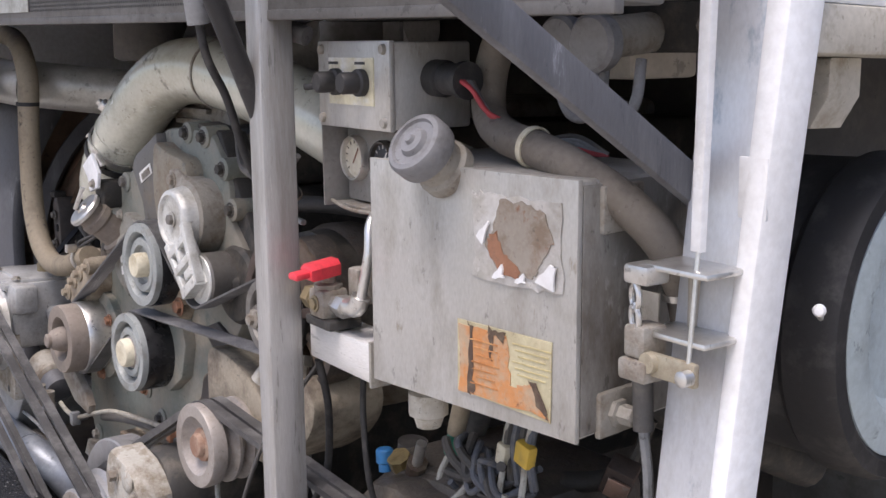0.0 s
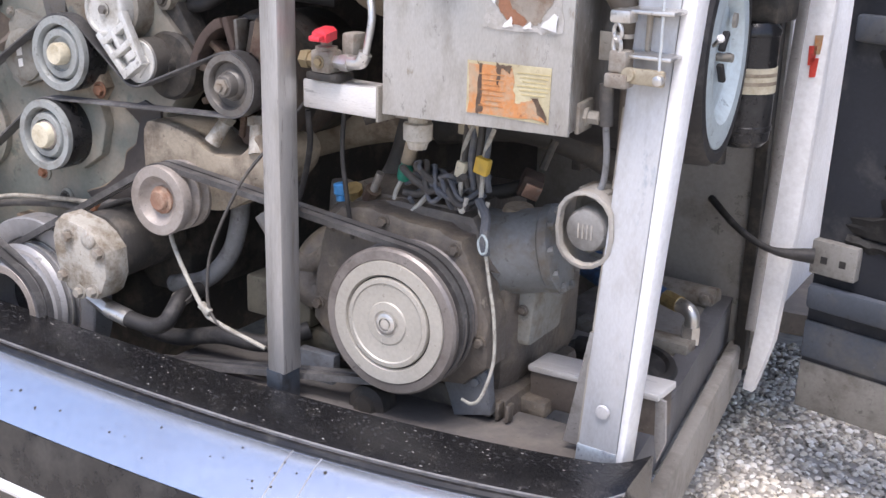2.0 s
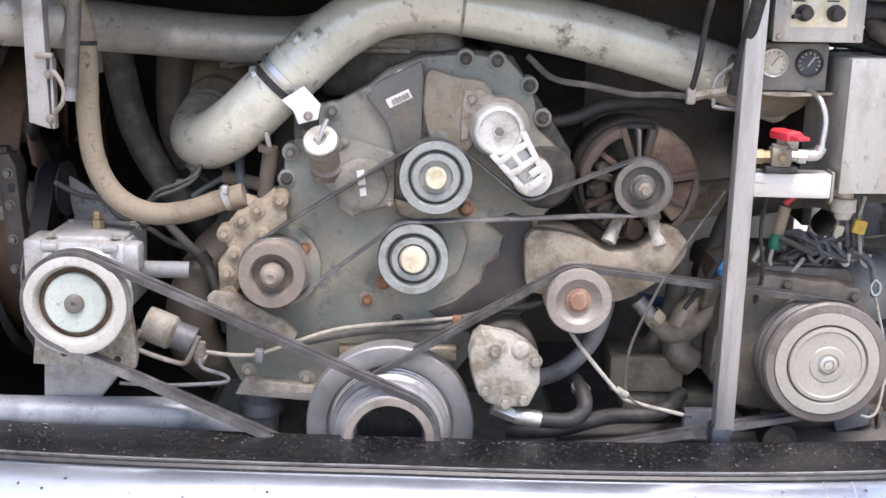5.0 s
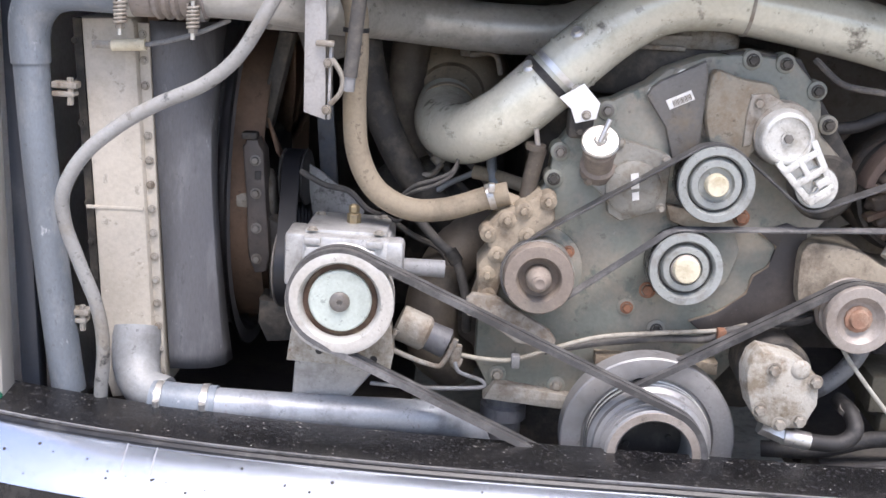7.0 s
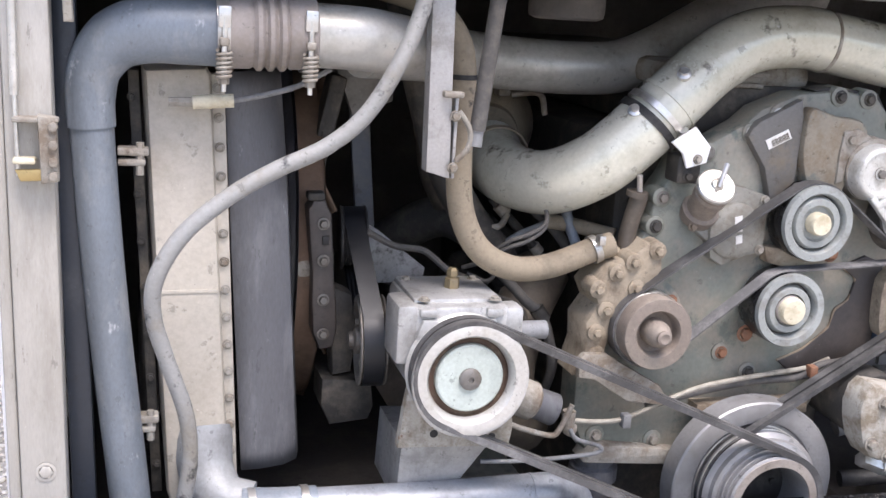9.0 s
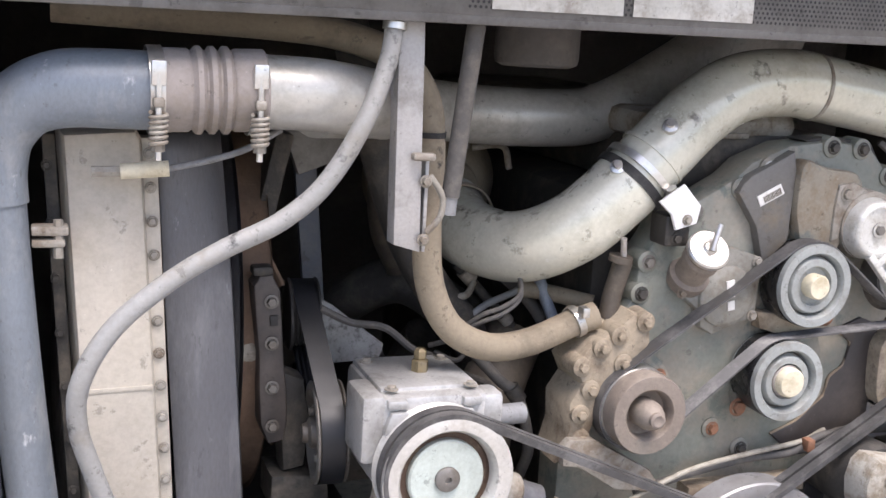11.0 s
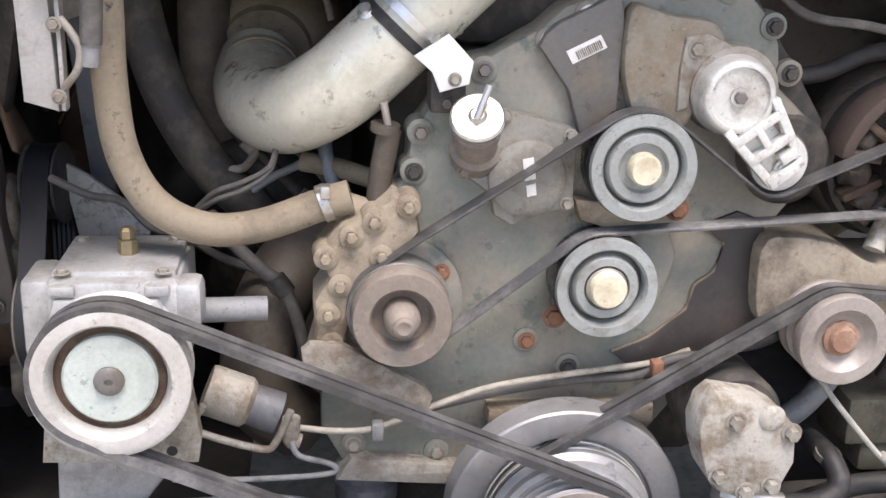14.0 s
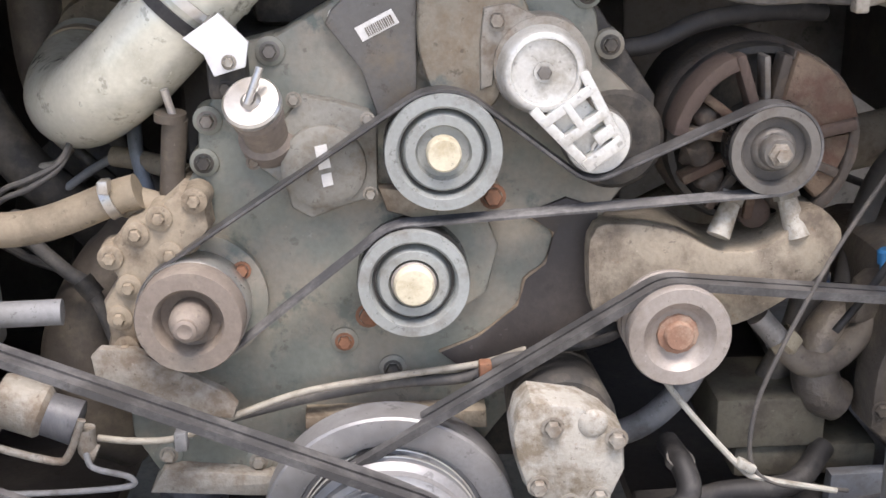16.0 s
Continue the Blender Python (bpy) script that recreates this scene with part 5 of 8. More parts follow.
# ---- hoses on the left ----
hs = thing("coolant_hose", "tan dust-covered rubber hose curving to the pump", "hose", (-0.5, 0.1, 1.1))
part("hose", tube([(-1.06, 0.16, 1.55), (-0.90, 0.14, 1.545), (-0.76, 0.12, 1.54), (-0.68, 0.11, 1.53), (-0.61, 0.10, 1.505), (-0.565, 0.095, 1.45), (-0.555, 0.09, 1.37), (-0.555, 0.09, 1.27), (-0.545, 0.09, 1.18), (-0.51, 0.09, 1.115), (-0.45, 0.09, 1.083), (-0.38, 0.095, 1.085), (-0.30, 0.10, 1.112), (-0.265, 0.10, 1.122)], 0.0215, 20), "tanhose", hs)
part("clamp", band((-0.298, 0.10, 1.113), (1, 0.05, 0.38), 0.022, 0.012, 0.003), "bright", hs)
part("clamp_ear", box((-0.298, 0.075, 1.135), (0.012, 0.02, 0.016), 0.002), "bright", hs)
part("joint_ring", band((-0.5575, 0.09, 1.40), (0, 0, 1), 0.0215, 0.008, 0.002), "rubber", hs)
gh = thing("overflow_hose", "long grey rubber hose looping across the radiator", "hose", (-0.95, -0.03, 0.7))
part("hose", tube([(-0.655, -0.02, 1.56), (-0.665, -0.03, 1.50), (-0.70, -0.05, 1.42), (-0.745, -0.05, 1.345), (-0.80, -0.05, 1.297), (-0.87, -0.05, 1.262), (-0.935, -0.05, 1.222), (-1.0, -0.05, 1.165), (-1.037, -0.05, 1.10), (-1.04, -0.04, 1.04), (-1.02, -0.03, 0.97), (-0.99, -0.02, 0.88), (-0.982, -0.01, 0.80), (-0.99, 0.0, 0.72), (-0.995, 0.01, 0.66)], 0.0125, 14), "overflow", gh)
part("clamp", band((-0.657, -0.024, 1.545), (0.1, 0.1, 1), 0.0125, 0.009, 0.003), "bright", gh)

# ---- hanging bracket and gas strut ----
hb = thing("hanging_channel", "dull aluminium channel hanging from the header with a latch plate", "bracket", (-0.62, 0.0, 1.25))
part("channel", slab([(-0.641, 1.60), (-0.606, 1.60), (-0.596, 1.247), (-0.634, 1.258)], 0.0, 0.03, 0.002), "alud", hb)
part("flange", box((-0.591, 0.012, 1.31), (0.005, 0.022, 0.125), 0.001), "alud", hb)
part("striker", tube([(-0.588, 0.0, 1.352), (-0.575, -0.004, 1.335), (-0.568, -0.004, 1.318), (-0.572, -0.004, 1.295), (-0.588, 0.0, 1.275)], 0.0045, n=4), "cast", hb)
part("upper_tab", box((-0.60, -0.006, 1.378), (0.032, 0.016, 0.01), 0.003), "cast", hb)
for z in (1.345, 1.265):
    part("bolt", hexbolt((-0.594, -0.004, z), 0.006), "cast", hb)
gs = thing("gas_strut", "dark gas strut with worn paint hanging beside the channel", "strut", (-0.54, 0.0, 1.35))
part("cylinder", rod((-0.556, 0.0, 1.325), (-0.53, -0.01, 1.62), 0.0125), "rubgrey", gs)
part("end_cap", rod((-0.558, 0.0, 1.30), (-0.556, 0.0, 1.328), 0.0105), "greyhose", gs)

# ---- fan gearbox ----
drive = thing("fan_gearbox", "silver fan drive gearbox with a mint-faced pulley", "gearbox", (-0.55, 0.1, 0.66))
part("body", box((-0.555, 0.105, 0.968), (0.165, 0.18, 0.14), 0.012), "gearcast", drive)
part("front_shoulder", slab([(-0.622, 1.018), (-0.500, 1.018), (-0.478, 0.985), (-0.478, 0.93), (-0.63, 0.93), (-0.632, 0.99)], 0.005, 0.03, 0.006), "gearcast", drive)
for x in (-0.612, -0.50):
    part("corner_lug", box((x, 0.022, 1.028), (0.03, 0.03, 0.014), 0.004), "gearcast", drive)
part("top_cover", box((-0.555, 0.115, 1.037), (0.15, 0.15, 0.014), 0.005), "gearcast", drive)
part("side_lug", box((-0.465, 0.04, 1.005), (0.035, 0.05, 0.06), 0.01), "gearcast", drive)
part("side_lug", box((-0.645, 0.06, 0.99), (0.035, 0.09, 0.10), 0.008), "gearcast", drive)
part("flange", slab([(-0.645, 0.86), (-0.652, 0.80), (-0.46, 0.795), (-0.455, 0.83), (-0.47, 0.93), (-0.63, 0.95)], 0.01, 0.03, 0.003), "castwhite", drive)
part("lower_case", slab([(-0.64, 0.80), (-0.645, 0.69), (-0.56, 0.69), (-0.48, 0.795)], 0.035, 0.20, 0.006), "gearcast", drive)
for x, z in ((-0.592, 0.823), (-0.492, 0.813)):
    part("hole", lathe((x, 0.0095, z), [(0.007, 0.0), (0, 0.0005)], seg=14), "rubber", drive)
for x, y in ((-0.615, 0.035), (-0.495, 0.035), (-0.615, 0.165), (-0.495, 0.165)):
    part("bolt", hexbolt((x, y, 1.043), 0.007, 0.006, (0, 0, 1)), "cast", drive)
bf = part("brass_plug", lathe((-0.548, 0.11, 1.041), [(0.013, 0), (0.013, 0.02), (0.008, 0.022), (0.010, 0.024), (0.010, 0.034), (0.006, 0.038), (0, 0.038)], (0, 0, 1), 6), "dullbrass", drive, "brass fitting")
part("shaft_stub", rod((-0.47, 0.10, 0.968), (-0.374, 0.11, 0.966), 0.0165, 20), "greyhose", drive)
gp = part("pulley", lathe((-0.553, -0.05, 0.935), [(0, -0.065), (0.09, -0.065), (0.094, -0.06), (0.086, -0.05), (0.094, -0.04), (0.094, -0.036), (0.086, -0.026), (0.094, -0.014), (0.097, -0.006), (0.096, 0.0), (0.09, 0.003), (0.074, 0.002), (0.070, -0.004), (0.067, -0.014), (0.0655, -0.022), (0, -0.022)], seg=64), "rimpale", drive, "wide pale steel pulley rim")
part("dark_ring", lathe((-0.553, -0.05, 0.935), [(0.0665, -0.016), (0.0645, -0.0212), (0.05, -0.0212)], seg=56), "rustdark", gp)
part("mint_disc", lathe((-0.553, -0.05, 0.935), [(0.056, -0.022), (0.056, -0.012), (0.053, -0.009), (0, -0.009)], seg=48), "mint", gp, "mint green clutch disc")
part("hub", lathe((-0.553, -0.05, 0.935), [(0.018, -0.009), (0.018, -0.004), (0.014, -0.001), (0.005, -0.001), (0.004, -0.005), (0, -0.005)], seg=28), "pulley", gp)

# side pulley, ribbed belt and fan hub
ZONE[0] = "hull"
fh = thing("fan_hub", "dark fan hub carrier with ribbed belt pulleys", "fan hub", (-0.73, 0.2, 0.8))
low, high = Vector((-0.655, 0.15, 0.964)), Vector((-0.665, 0.27, 1.12))
side_v = Vector((1, -0.10, 0)).normalized()
sp = part("lower_pulley", lathe(low, [(0, 0), (0.076, 0), (0.0785, 0.002), (0.0785, 0.004), (0.0745, 0.006), (0.0745, 0.042), (0.0785, 0.044), (0.0785, 0.046), (0.076, 0.048), (0.066, 0.048), (0.060, 0.036), (0.026, 0.034), (0.024, 0.05), (0.016, 0.054), (0.014, 0.062), (0, 0.062)], -side_v, 56), "pulley", fh, "dusty steel belt pulley")
for k in range(3):
    a = 2.1 * k + 0.5
    part("bolt", hexbolt(low - side_v * 0.035 + Vector((0, 0.042 * math.cos(a), 0.042 * math.sin(a))), 0.007, 0.008, -side_v), "cast", sp)
up2 = part("upper_pulley", lathe(high, [(0, 0), (0.056, 0), (0.058, 0.003)] + [q for k in range(6) for q in ((0.052, 0.005 + 0.006 * k), (0.0485, 0.008 + 0.006 * k))] + [(0.058, 0.044), (0.056, 0.048), (0, 0.048)], -side_v, 48), "rubber", fh, "black ribbed pulley")
# the ribbed belt runs from the lower up to the upper pulley, ribs inwards
c0, c1 = low - side_v * 0.024, high - side_v * 0.024
up_v = (c1 - c0).normalized()
up_v = (up_v - up_v.dot(side_v) * side_v).normalized()
out_v = up_v.cross(side_v).normalized()
lean_b = math.asin((0.0765 - 0.052) / (c1 - c0).length)
loop = []
for k in range(25):
    a = -lean_b + (math.pi + 2 * lean_b) * k / 24
    loop.append((c0, math.cos(a) * out_v - math.sin(a) * up_v, 0.0755))
for k in range(25):
    a = lean_b + (math.pi - 2 * lean_b) * k / 24
    loop.append((c1, -math.cos(a) * out_v + math.sin(a) * up_v, 0.052))
bmb = bmesh.new()
rows_b = []
for c, d_, r_ in loop:
    ring = [c + d_ * (r_ + 0.004) + side_v * w_ for w_ in (0.0175, -0.0175)]
    ring += [c + d_ * (r_ - (0.0015 if j % 2 else -0.001)) + side_v * (-0.0175 + 0.035 * j / 10) for j in range(11)]
    rows_b.append([bmb.verts.new(p) for p in ring])
for i in range(len(loop)):
    a, b = rows_b[i], rows_b[(i + 1) % len(loop)]
    for j in range(13):
        bmb.faces.new((a[j], a[(j + 1) % 13], b[(j + 1) % 13], b[j]))
part("ribbed_belt", bmb, "beltgloss", fh, "glossy black ribbed belt")
cp_ = part("carrier_plate", slab(ragged([(-0.782, 1.19), (-0.772, 1.205), (-0.752, 1.206), (-0.742, 1.18), (-0.735, 1.06), (-0.73, 0.97), (-0.738, 0.94), (-0.762, 0.938), (-0.772, 0.97), (-0.776, 1.08)], 61, 0.0015, 2), 0.19, 0.25, 0.006), "oily", fh, "oily cast carrier arm")
for z in (1.165, 1.10, 1.03, 0.968):
    part("bolt", hexbolt((-0.756, 0.186, z), 0.0075, 0.008), "pulley", cp_)
part("slot", box((-0.752, 0.1885, 1.135), (0.012, 0.004, 0.016), 0.001), "rubber", cp_)
part("top_ear", box((-0.768, 0.20, 1.212), (0.03, 0.03, 0.014), 0.004), "dark", cp_)
part("back_arm", slab([(-0.742, 1.05), (-0.70, 1.03), (-0.69, 0.96), (-0.70, 0.885), (-0.735, 0.88)], 0.21, 0.26, 0.008), "dark", fh)
part("hub_drum", lathe((-0.80, 0.27, 1.08), [(0, 0), (0.055, 0), (0.055, 0.06), (0.04, 0.07), (0, 0.07)], (1, 0, 0), 28), "cast", fh)
part("lower_bracket", slab([(-0.755, 0.88), (-0.70, 0.875), (-0.665, 0.87), (-0.66, 0.82), (-0.67, 0.795), (-0.74, 0.79), (-0.758, 0.83)], 0.2, 0.28, 0.008), "dark", fh)
part("upper_arm", box((-0.735, 0.32, 1.31), (0.03, 0.06, 0.20), 0.006, (0, 14, 0)), "dark", fh)
part("guard_plate", slab(ragged([(-0.672, 1.15), (-0.635, 1.125), (-0.55, 1.055), (-0.56, 1.03), (-0.655, 1.03)], 62, 0.001, 2), 0.28, 0.29, 0.001), "flaked", fh, "flaking perforated guard plate")
part("guard_arm", slab([(-0.71, 1.43), (-0.60, 1.43), (-0.60, 1.355), (-0.675, 1.33)], 0.36, 0.38, 0.002), "tank2", fh)
part("strap", slab([(-0.680, 1.45), (-0.642, 1.45), (-0.618, 1.04), (-0.652, 1.03)], 0.40, 0.415, 0.002), "doorblue", fh, "dark blue hanging strap")
ZONE[0] = "bay"
wr = thing("sensor_wire", "thin grey wire crossing behind the gearbox", "cable", (-0.6, 0.2, 1.05))
part("wire", tube([(-0.67, 0.22, 1.11), (-0.62, 0.22, 1.085), (-0.57, 0.2, 1.08), (-0.53, 0.18, 1.05), (-0.49, 0.2, 1.03), (-0.44, 0.2, 1.0), (-0.38, 0.2, 0.97), (-0.36, 0.2, 0.91)], 0.006, 8), "rubgrey", wr)
part("loop", tube([(-0.50, 0.16, 1.05), (-0.47, 0.14, 1.04), (-0.455, 0.14, 1.06), (-0.48, 0.14, 1.072), (-0.51, 0.16, 1.06)], 0.004, 8), "rubber", wr)
# hoses in the dark behind
for nm, pts, r, mt, lb in (("dark_hose", [(-0.62, 0.75, 0.86), (-0.55, 0.6, 0.98), (-0.44, 0.5, 1.07), (-0.35, 0.42, 1.03), (-0.28, 0.4, 0.98)], 0.045, "rubgrey", "fat dark hose deep behind the gearbox"),
                           ("dark_hose", [(-0.37, 0.28, 1.17), (-0.33, 0.26, 1.14), (-0.29, 0.24, 1.10), (-0.26, 0.22, 1.05)], 0.012, "rubgrey", "thin dark hose with a clip under the turbo"),
                           ("dark_hose", [(-0.42, 0.24, 1.07), (-0.38, 0.24, 1.10), (-0.34, 0.22, 1.125), (-0.31, 0.22, 1.14)], 0.006, "greyhose", "thin twisted cable under the turbo"),
                           ("brown_pipe", [(-0.33, 0.22, 1.135), (-0.28, 0.2, 1.13), (-0.22, 0.16, 1.12)], 0.014, "tanhose", "tan rubber pipe stub beside the water pump"),
                           ("blue_hose", [(-0.30, 0.22, 1.18), (-0.295, 0.2, 1.14), (-0.28, 0.18, 1.09)], 0.01, "bluepipe", "blue-grey thin hose under the charge pipe"),
                           ("dark_hose", [(-0.52, 0.8, 0.8), (-0.45, 0.5, 0.85), (-0.4, 0.4, 0.98)], 0.05, "dark", "dark hose deep in the bay")):
    o = thing(nm, lb, "hose", pts[0])
    part("hose", tube(pts, r, 14), mt, o)

# ---- radiator, shroud and fan ----
rad = thing("radiator", "beige-grey radiator tank with a riveted seam strip", "radiator", (-1.0, 0.2, 0.66))
part("tank", slab([(-1.055, 1.385), (-0.962, 1.392), (-0.955, 1.38), (-0.915, 0.76), (-0.91, 0.70), (-0.90, 0.68), (-1.0, 0.66), (-1.012, 0.70)], 0.07, 0.5, 0.014), "tank", rad)
part("tank_seam", slab([(-1.045, 1.042), (-0.938, 1.045), (-0.938, 1.039), (-1.045, 1.036)], 0.068, 0.075, 0.001), "tank", rad)
part("seam_strip", slab([(-0.955, 1.38), (-0.935, 1.38), (-0.897, 0.70), (-0.915, 0.70)], 0.085, 0.12, 0.002), "tank", rad)
for k in range(15):
    u = k / 14
    part("rivet", hexbolt((-0.945 + 0.039 * u, 0.083, 1.36 - 0.64 * u), 0.0055, 0.005), "cast", rad)
part("edge_strip", slab([(-1.078, 1.38), (-1.062, 1.38), (-1.018, 0.69), (-1.034, 0.69)], 0.10, 0.14, 0.002), "dark", rad)
for k in range(9):
    u = k / 8
    part("rivet", hexbolt((-1.072 + 0.044 * u, 0.098, 1.34 - 0.6 * u), 0.005, 0.005), "dark", rad)
part("core", box((-1.0, 0.75, 1.05), (0.10, 0.6, 0.72), 0.01), "bay", rad)
part("tank_foot", tube([(-0.955, 0.10, 0.80), (-0.95, 0.07, 0.74), (-0.925, 0.035, 0.705), (-0.88, 0.02, 0.697)], [0.05, 0.045, 0.04, 0.036], 20), "footsilver", rad)
# curved shroud skin: bends away towards the fan
SK = [(-0.936, 0.095), (-0.90, 0.097), (-0.865, 0.102), (-0.842, 0.112), (-0.834, 0.135)]
bm = bmesh.new()
NZ = 22
grid = []
for i in range(NZ + 1):
    z = 0.725 + 0.66 * i / NZ
    lean = -0.045 * (z - 0.725) / 0.66
    bulge = -0.006 * math.cos((z - 1.05) / 0.33 * math.pi / 2)
    row = []
    for k, (x, y) in enumerate(SK):
        row.append(bm.verts.new((x + lean + 0.045 + bulge * (k / 4.0) ** 2, y + (0.34 if z > 1.05 else 0.1) * (1 - math.cos((z - 1.05) / 0.38)) * (k / 4.0) ** 2, z)))
    grid.append(row)
for a, b in zip(grid, grid[1:]):
    for k in range(len(SK) - 1):
        bm.faces.new((a[k], a[k + 1], b[k + 1], b[k]))
sk = part("shroud", bm, "shroud", rad, "scuffed dark grey fan shroud")
md = sk.modifiers.new("thick", "SOLIDIFY")
md.thickness = 0.005
part("shroud_ring", lathe((-0.80, 0.55, 1.05), [(0.40, 0), (0.37, 0.0), (0.35, -0.03), (0.345, -0.08), (0.35, -0.08), (0.36, -0.03), (0.40, -0.006)], (1, 0, 0), 64), "shroud", rad)
part("orifice_ring", lathe((-0.745, 0.55, 1.05), [(0.345, 0), (0.337, 0.0), (0.333, -0.03), (0.335, -0.085), (0.343, -0.085)], (1, 0, 0), 64), "fan", rad, "rust-brown fan orifice")
part("shroud_back", box((-0.93, 0.55, 1.05), (0.02, 0.9, 0.75), 0), "fan", rad)
fan = thing("cooling_fan", "rust-brown radiator fan behind the shroud", "fan", (-0.80, 0.55, 1.05))
part("hub", lathe((-0.82, 0.55, 1.05), [(0, 0), (0.10, 0), (0.10, 0.06), (0, 0.07)], (1, 0, 0), 32), "dark", fan)
for k in range(8):
    a = radians(45 * k + 10)
    bm = bmesh.new()
    u = Vector((0, math.cos(a), math.sin(a)))
    v = Vector((0, -math.sin(a), math.cos(a)))
    q = []
    for rr, tw, ww in ((0.09, 0.06, 0.09), (0.20, 0.09, 0.17), (0.29, 0.1, 0.24), (0.345, 0.1, 0.27)):
        c = Vector((-0.775, 0.55, 1.05)) + u * rr
        q.append([bm.verts.new(c + v * ww * s + Vector((tw * s, 0, 0))) for s in (-0.5, 0.0, 0.5)])
    for r0, r1 in zip(q, q[1:]):
        for j in range(2):
            bm.faces.new((r0[j], r0[j + 1], r1[j + 1], r1[j]))
    bl = part("blade", bm, "fan", fan)
    md = bl.modifiers.new("thick", "SOLIDIFY")
    md.thickness = 0.006

# ---- coolant pipes ----
pp = thing("coolant_pipe", "worn blue-grey coolant pipe beside the radiator", "pipe", (-1.1, 0.05, 0.7))
part("upright", tube([(-1.068, 0.055, 0.69), (-1.08, 0.05, 0.80), (-1.102, 0.05, 1.0), (-1.117, 0.05, 1.17), (-1.127, 0.05, 1.315)], 0.0315, 22), "bluepipe", pp)
part("elbow", tube([(-1.126, 0.05, 1.30), (-1.128, 0.05, 1.34), (-1.122, 0.048, 1.385), (-1.095, 0.045, 1.425), (-1.05, 0.04, 1.443), (-0.99, 0.035, 1.445), (-0.94, 0.03, 1.445)], [0.0345, 0.035, 0.038, 0.044, 0.048, 0.049, 0.049], 26), "bluepipe", pp, "dark blue-grey rubber elbow")
part("bellows", lathe((-0.945, 0.03, 1.446), [(0.049, 0), (0.0525, 0.003), (0.0525, 0.040), (0.0495, 0.044), (0.0505, 0.046), (0.0555, 0.050), (0.0555, 0.056), (0.0495, 0.061), (0.0495, 0.063), (0.0555, 0.067), (0.0555, 0.073), (0.0495, 0.078), (0.0495, 0.080), (0.0555, 0.084), (0.0555, 0.090), (0.0495, 0.095), (0.0525, 0.099), (0.0525, 0.135), (0.049, 0.138)], (1, -0.03, 0.03), 36), "tankpink", pp, "dusty pinkish silicone bellows sleeve")
part("steel_pipe", tube([(-0.82, 0.025, 1.449), (-0.74, 0.03, 1.447), (-0.68, 0.06, 1.44), (-0.62, 0.11, 1.43)], 0.0475, 26), "pipedull", pp)
for x in (-0.945, -0.822):
    part("clamp_band", band((x, 0.03, 1.447), (1, 0, 0.03), 0.0525, 0.018, 0.002), "bright", pp)
    part("tee_bolt", rod((x, -0.028, 1.47), (x, -0.028, 1.365), 0.004, 8), "bright", pp)
    part("bridge", box((x, -0.026, 1.47), (0.018, 0.01, 0.03), 0.002), "bright", pp)
    part("trunnion", box((x, -0.028, 1.435), (0.014, 0.014, 0.012), 0.003), "cast", pp)
    part("spring", coil((x, -0.028, 1.385), (0, 0, 1), 0.0095, 0.038, 6, 0.0028), "cast", pp)
    part("nut", lathe((x, -0.028, 1.376), [(0, 0), (0.008, 0), (0.008, 0.008), (0, 0.008)], (0, 0, 1), 6), "cast", pp)
for x, z in ((-1.062, 1.265), (-1.044, 0.845)):
    part("pipe_clip", box((x - 0.006, 0.06, z), (0.045, 0.03, 0.012), 0.003), "cast", pp)
    part("pipe_clip", box((x - 0.008, 0.06, z - 0.016), (0.04, 0.03, 0.01), 0.003), "cast", pp)
    part("clip_bolt", rod((x + 0.004, 0.052, z - 0.035), (x + 0.004, 0.052, z + 0.014), 0.006, 6), "cast", pp)
sn = thing("sensor_probe", "tan sleeve sensor with steel lead across the radiator tank", "sensor", (-0.98, 0.06, 1.34))
part("sleeve", rod((-0.985, 0.055, 1.342), (-0.925, 0.052, 1.347), 0.0105, 16), "cream", sn)
part("tip", rod((-1.02, 0.057, 1.341), (-0.985, 0.055, 1.342), 0.0075, 6), "cast", sn)
part("lead", tube([(-0.925, 0.052, 1.347), (-0.88, 0.045, 1.358), (-0.83, 0.04, 1.375), (-0.78, 0.06, 1.40)], 0.0045, 8), "greyhose", sn)

lt = thing("lower_pipe", "scuffed blue-grey lower coolant tube with hose clamps", "pipe", (-0.6, 0.02, 0.66))
part("hose", tube([(-0.90, 0.025, 0.698), (-0.84, 0.02, 0.697), (-0.78, 0.02, 0.697)], 0.0375, 24), "bluepipe", lt)
part("tube", tube([(-0.79, 0.02, 0.697), (-0.6, 0.02, 0.697), (-0.42, 0.02, 0.70), (-0.36, 0.03, 0.695), (-0.31, 0.06, 0.66), (-0.28, 0.1, 0.58)], 0.034, 24), "bluepipelight", lt)
for x in (-0.885, -0.80):
    part("clamp_band", band((x, 0.02, 0.697), (1, 0, 0), 0.038, 0.012, 0.002), "bright", lt)
    part("clamp_screw", rod((x, -0.02, 0.715), (x, -0.012, 0.685), 0.006), "bright", lt)
part("weld_bead", band((-0.41, 0.02, 0.70), (1, 0, 0), 0.034, 0.004, 0.0015), "bluepipelight", lt)

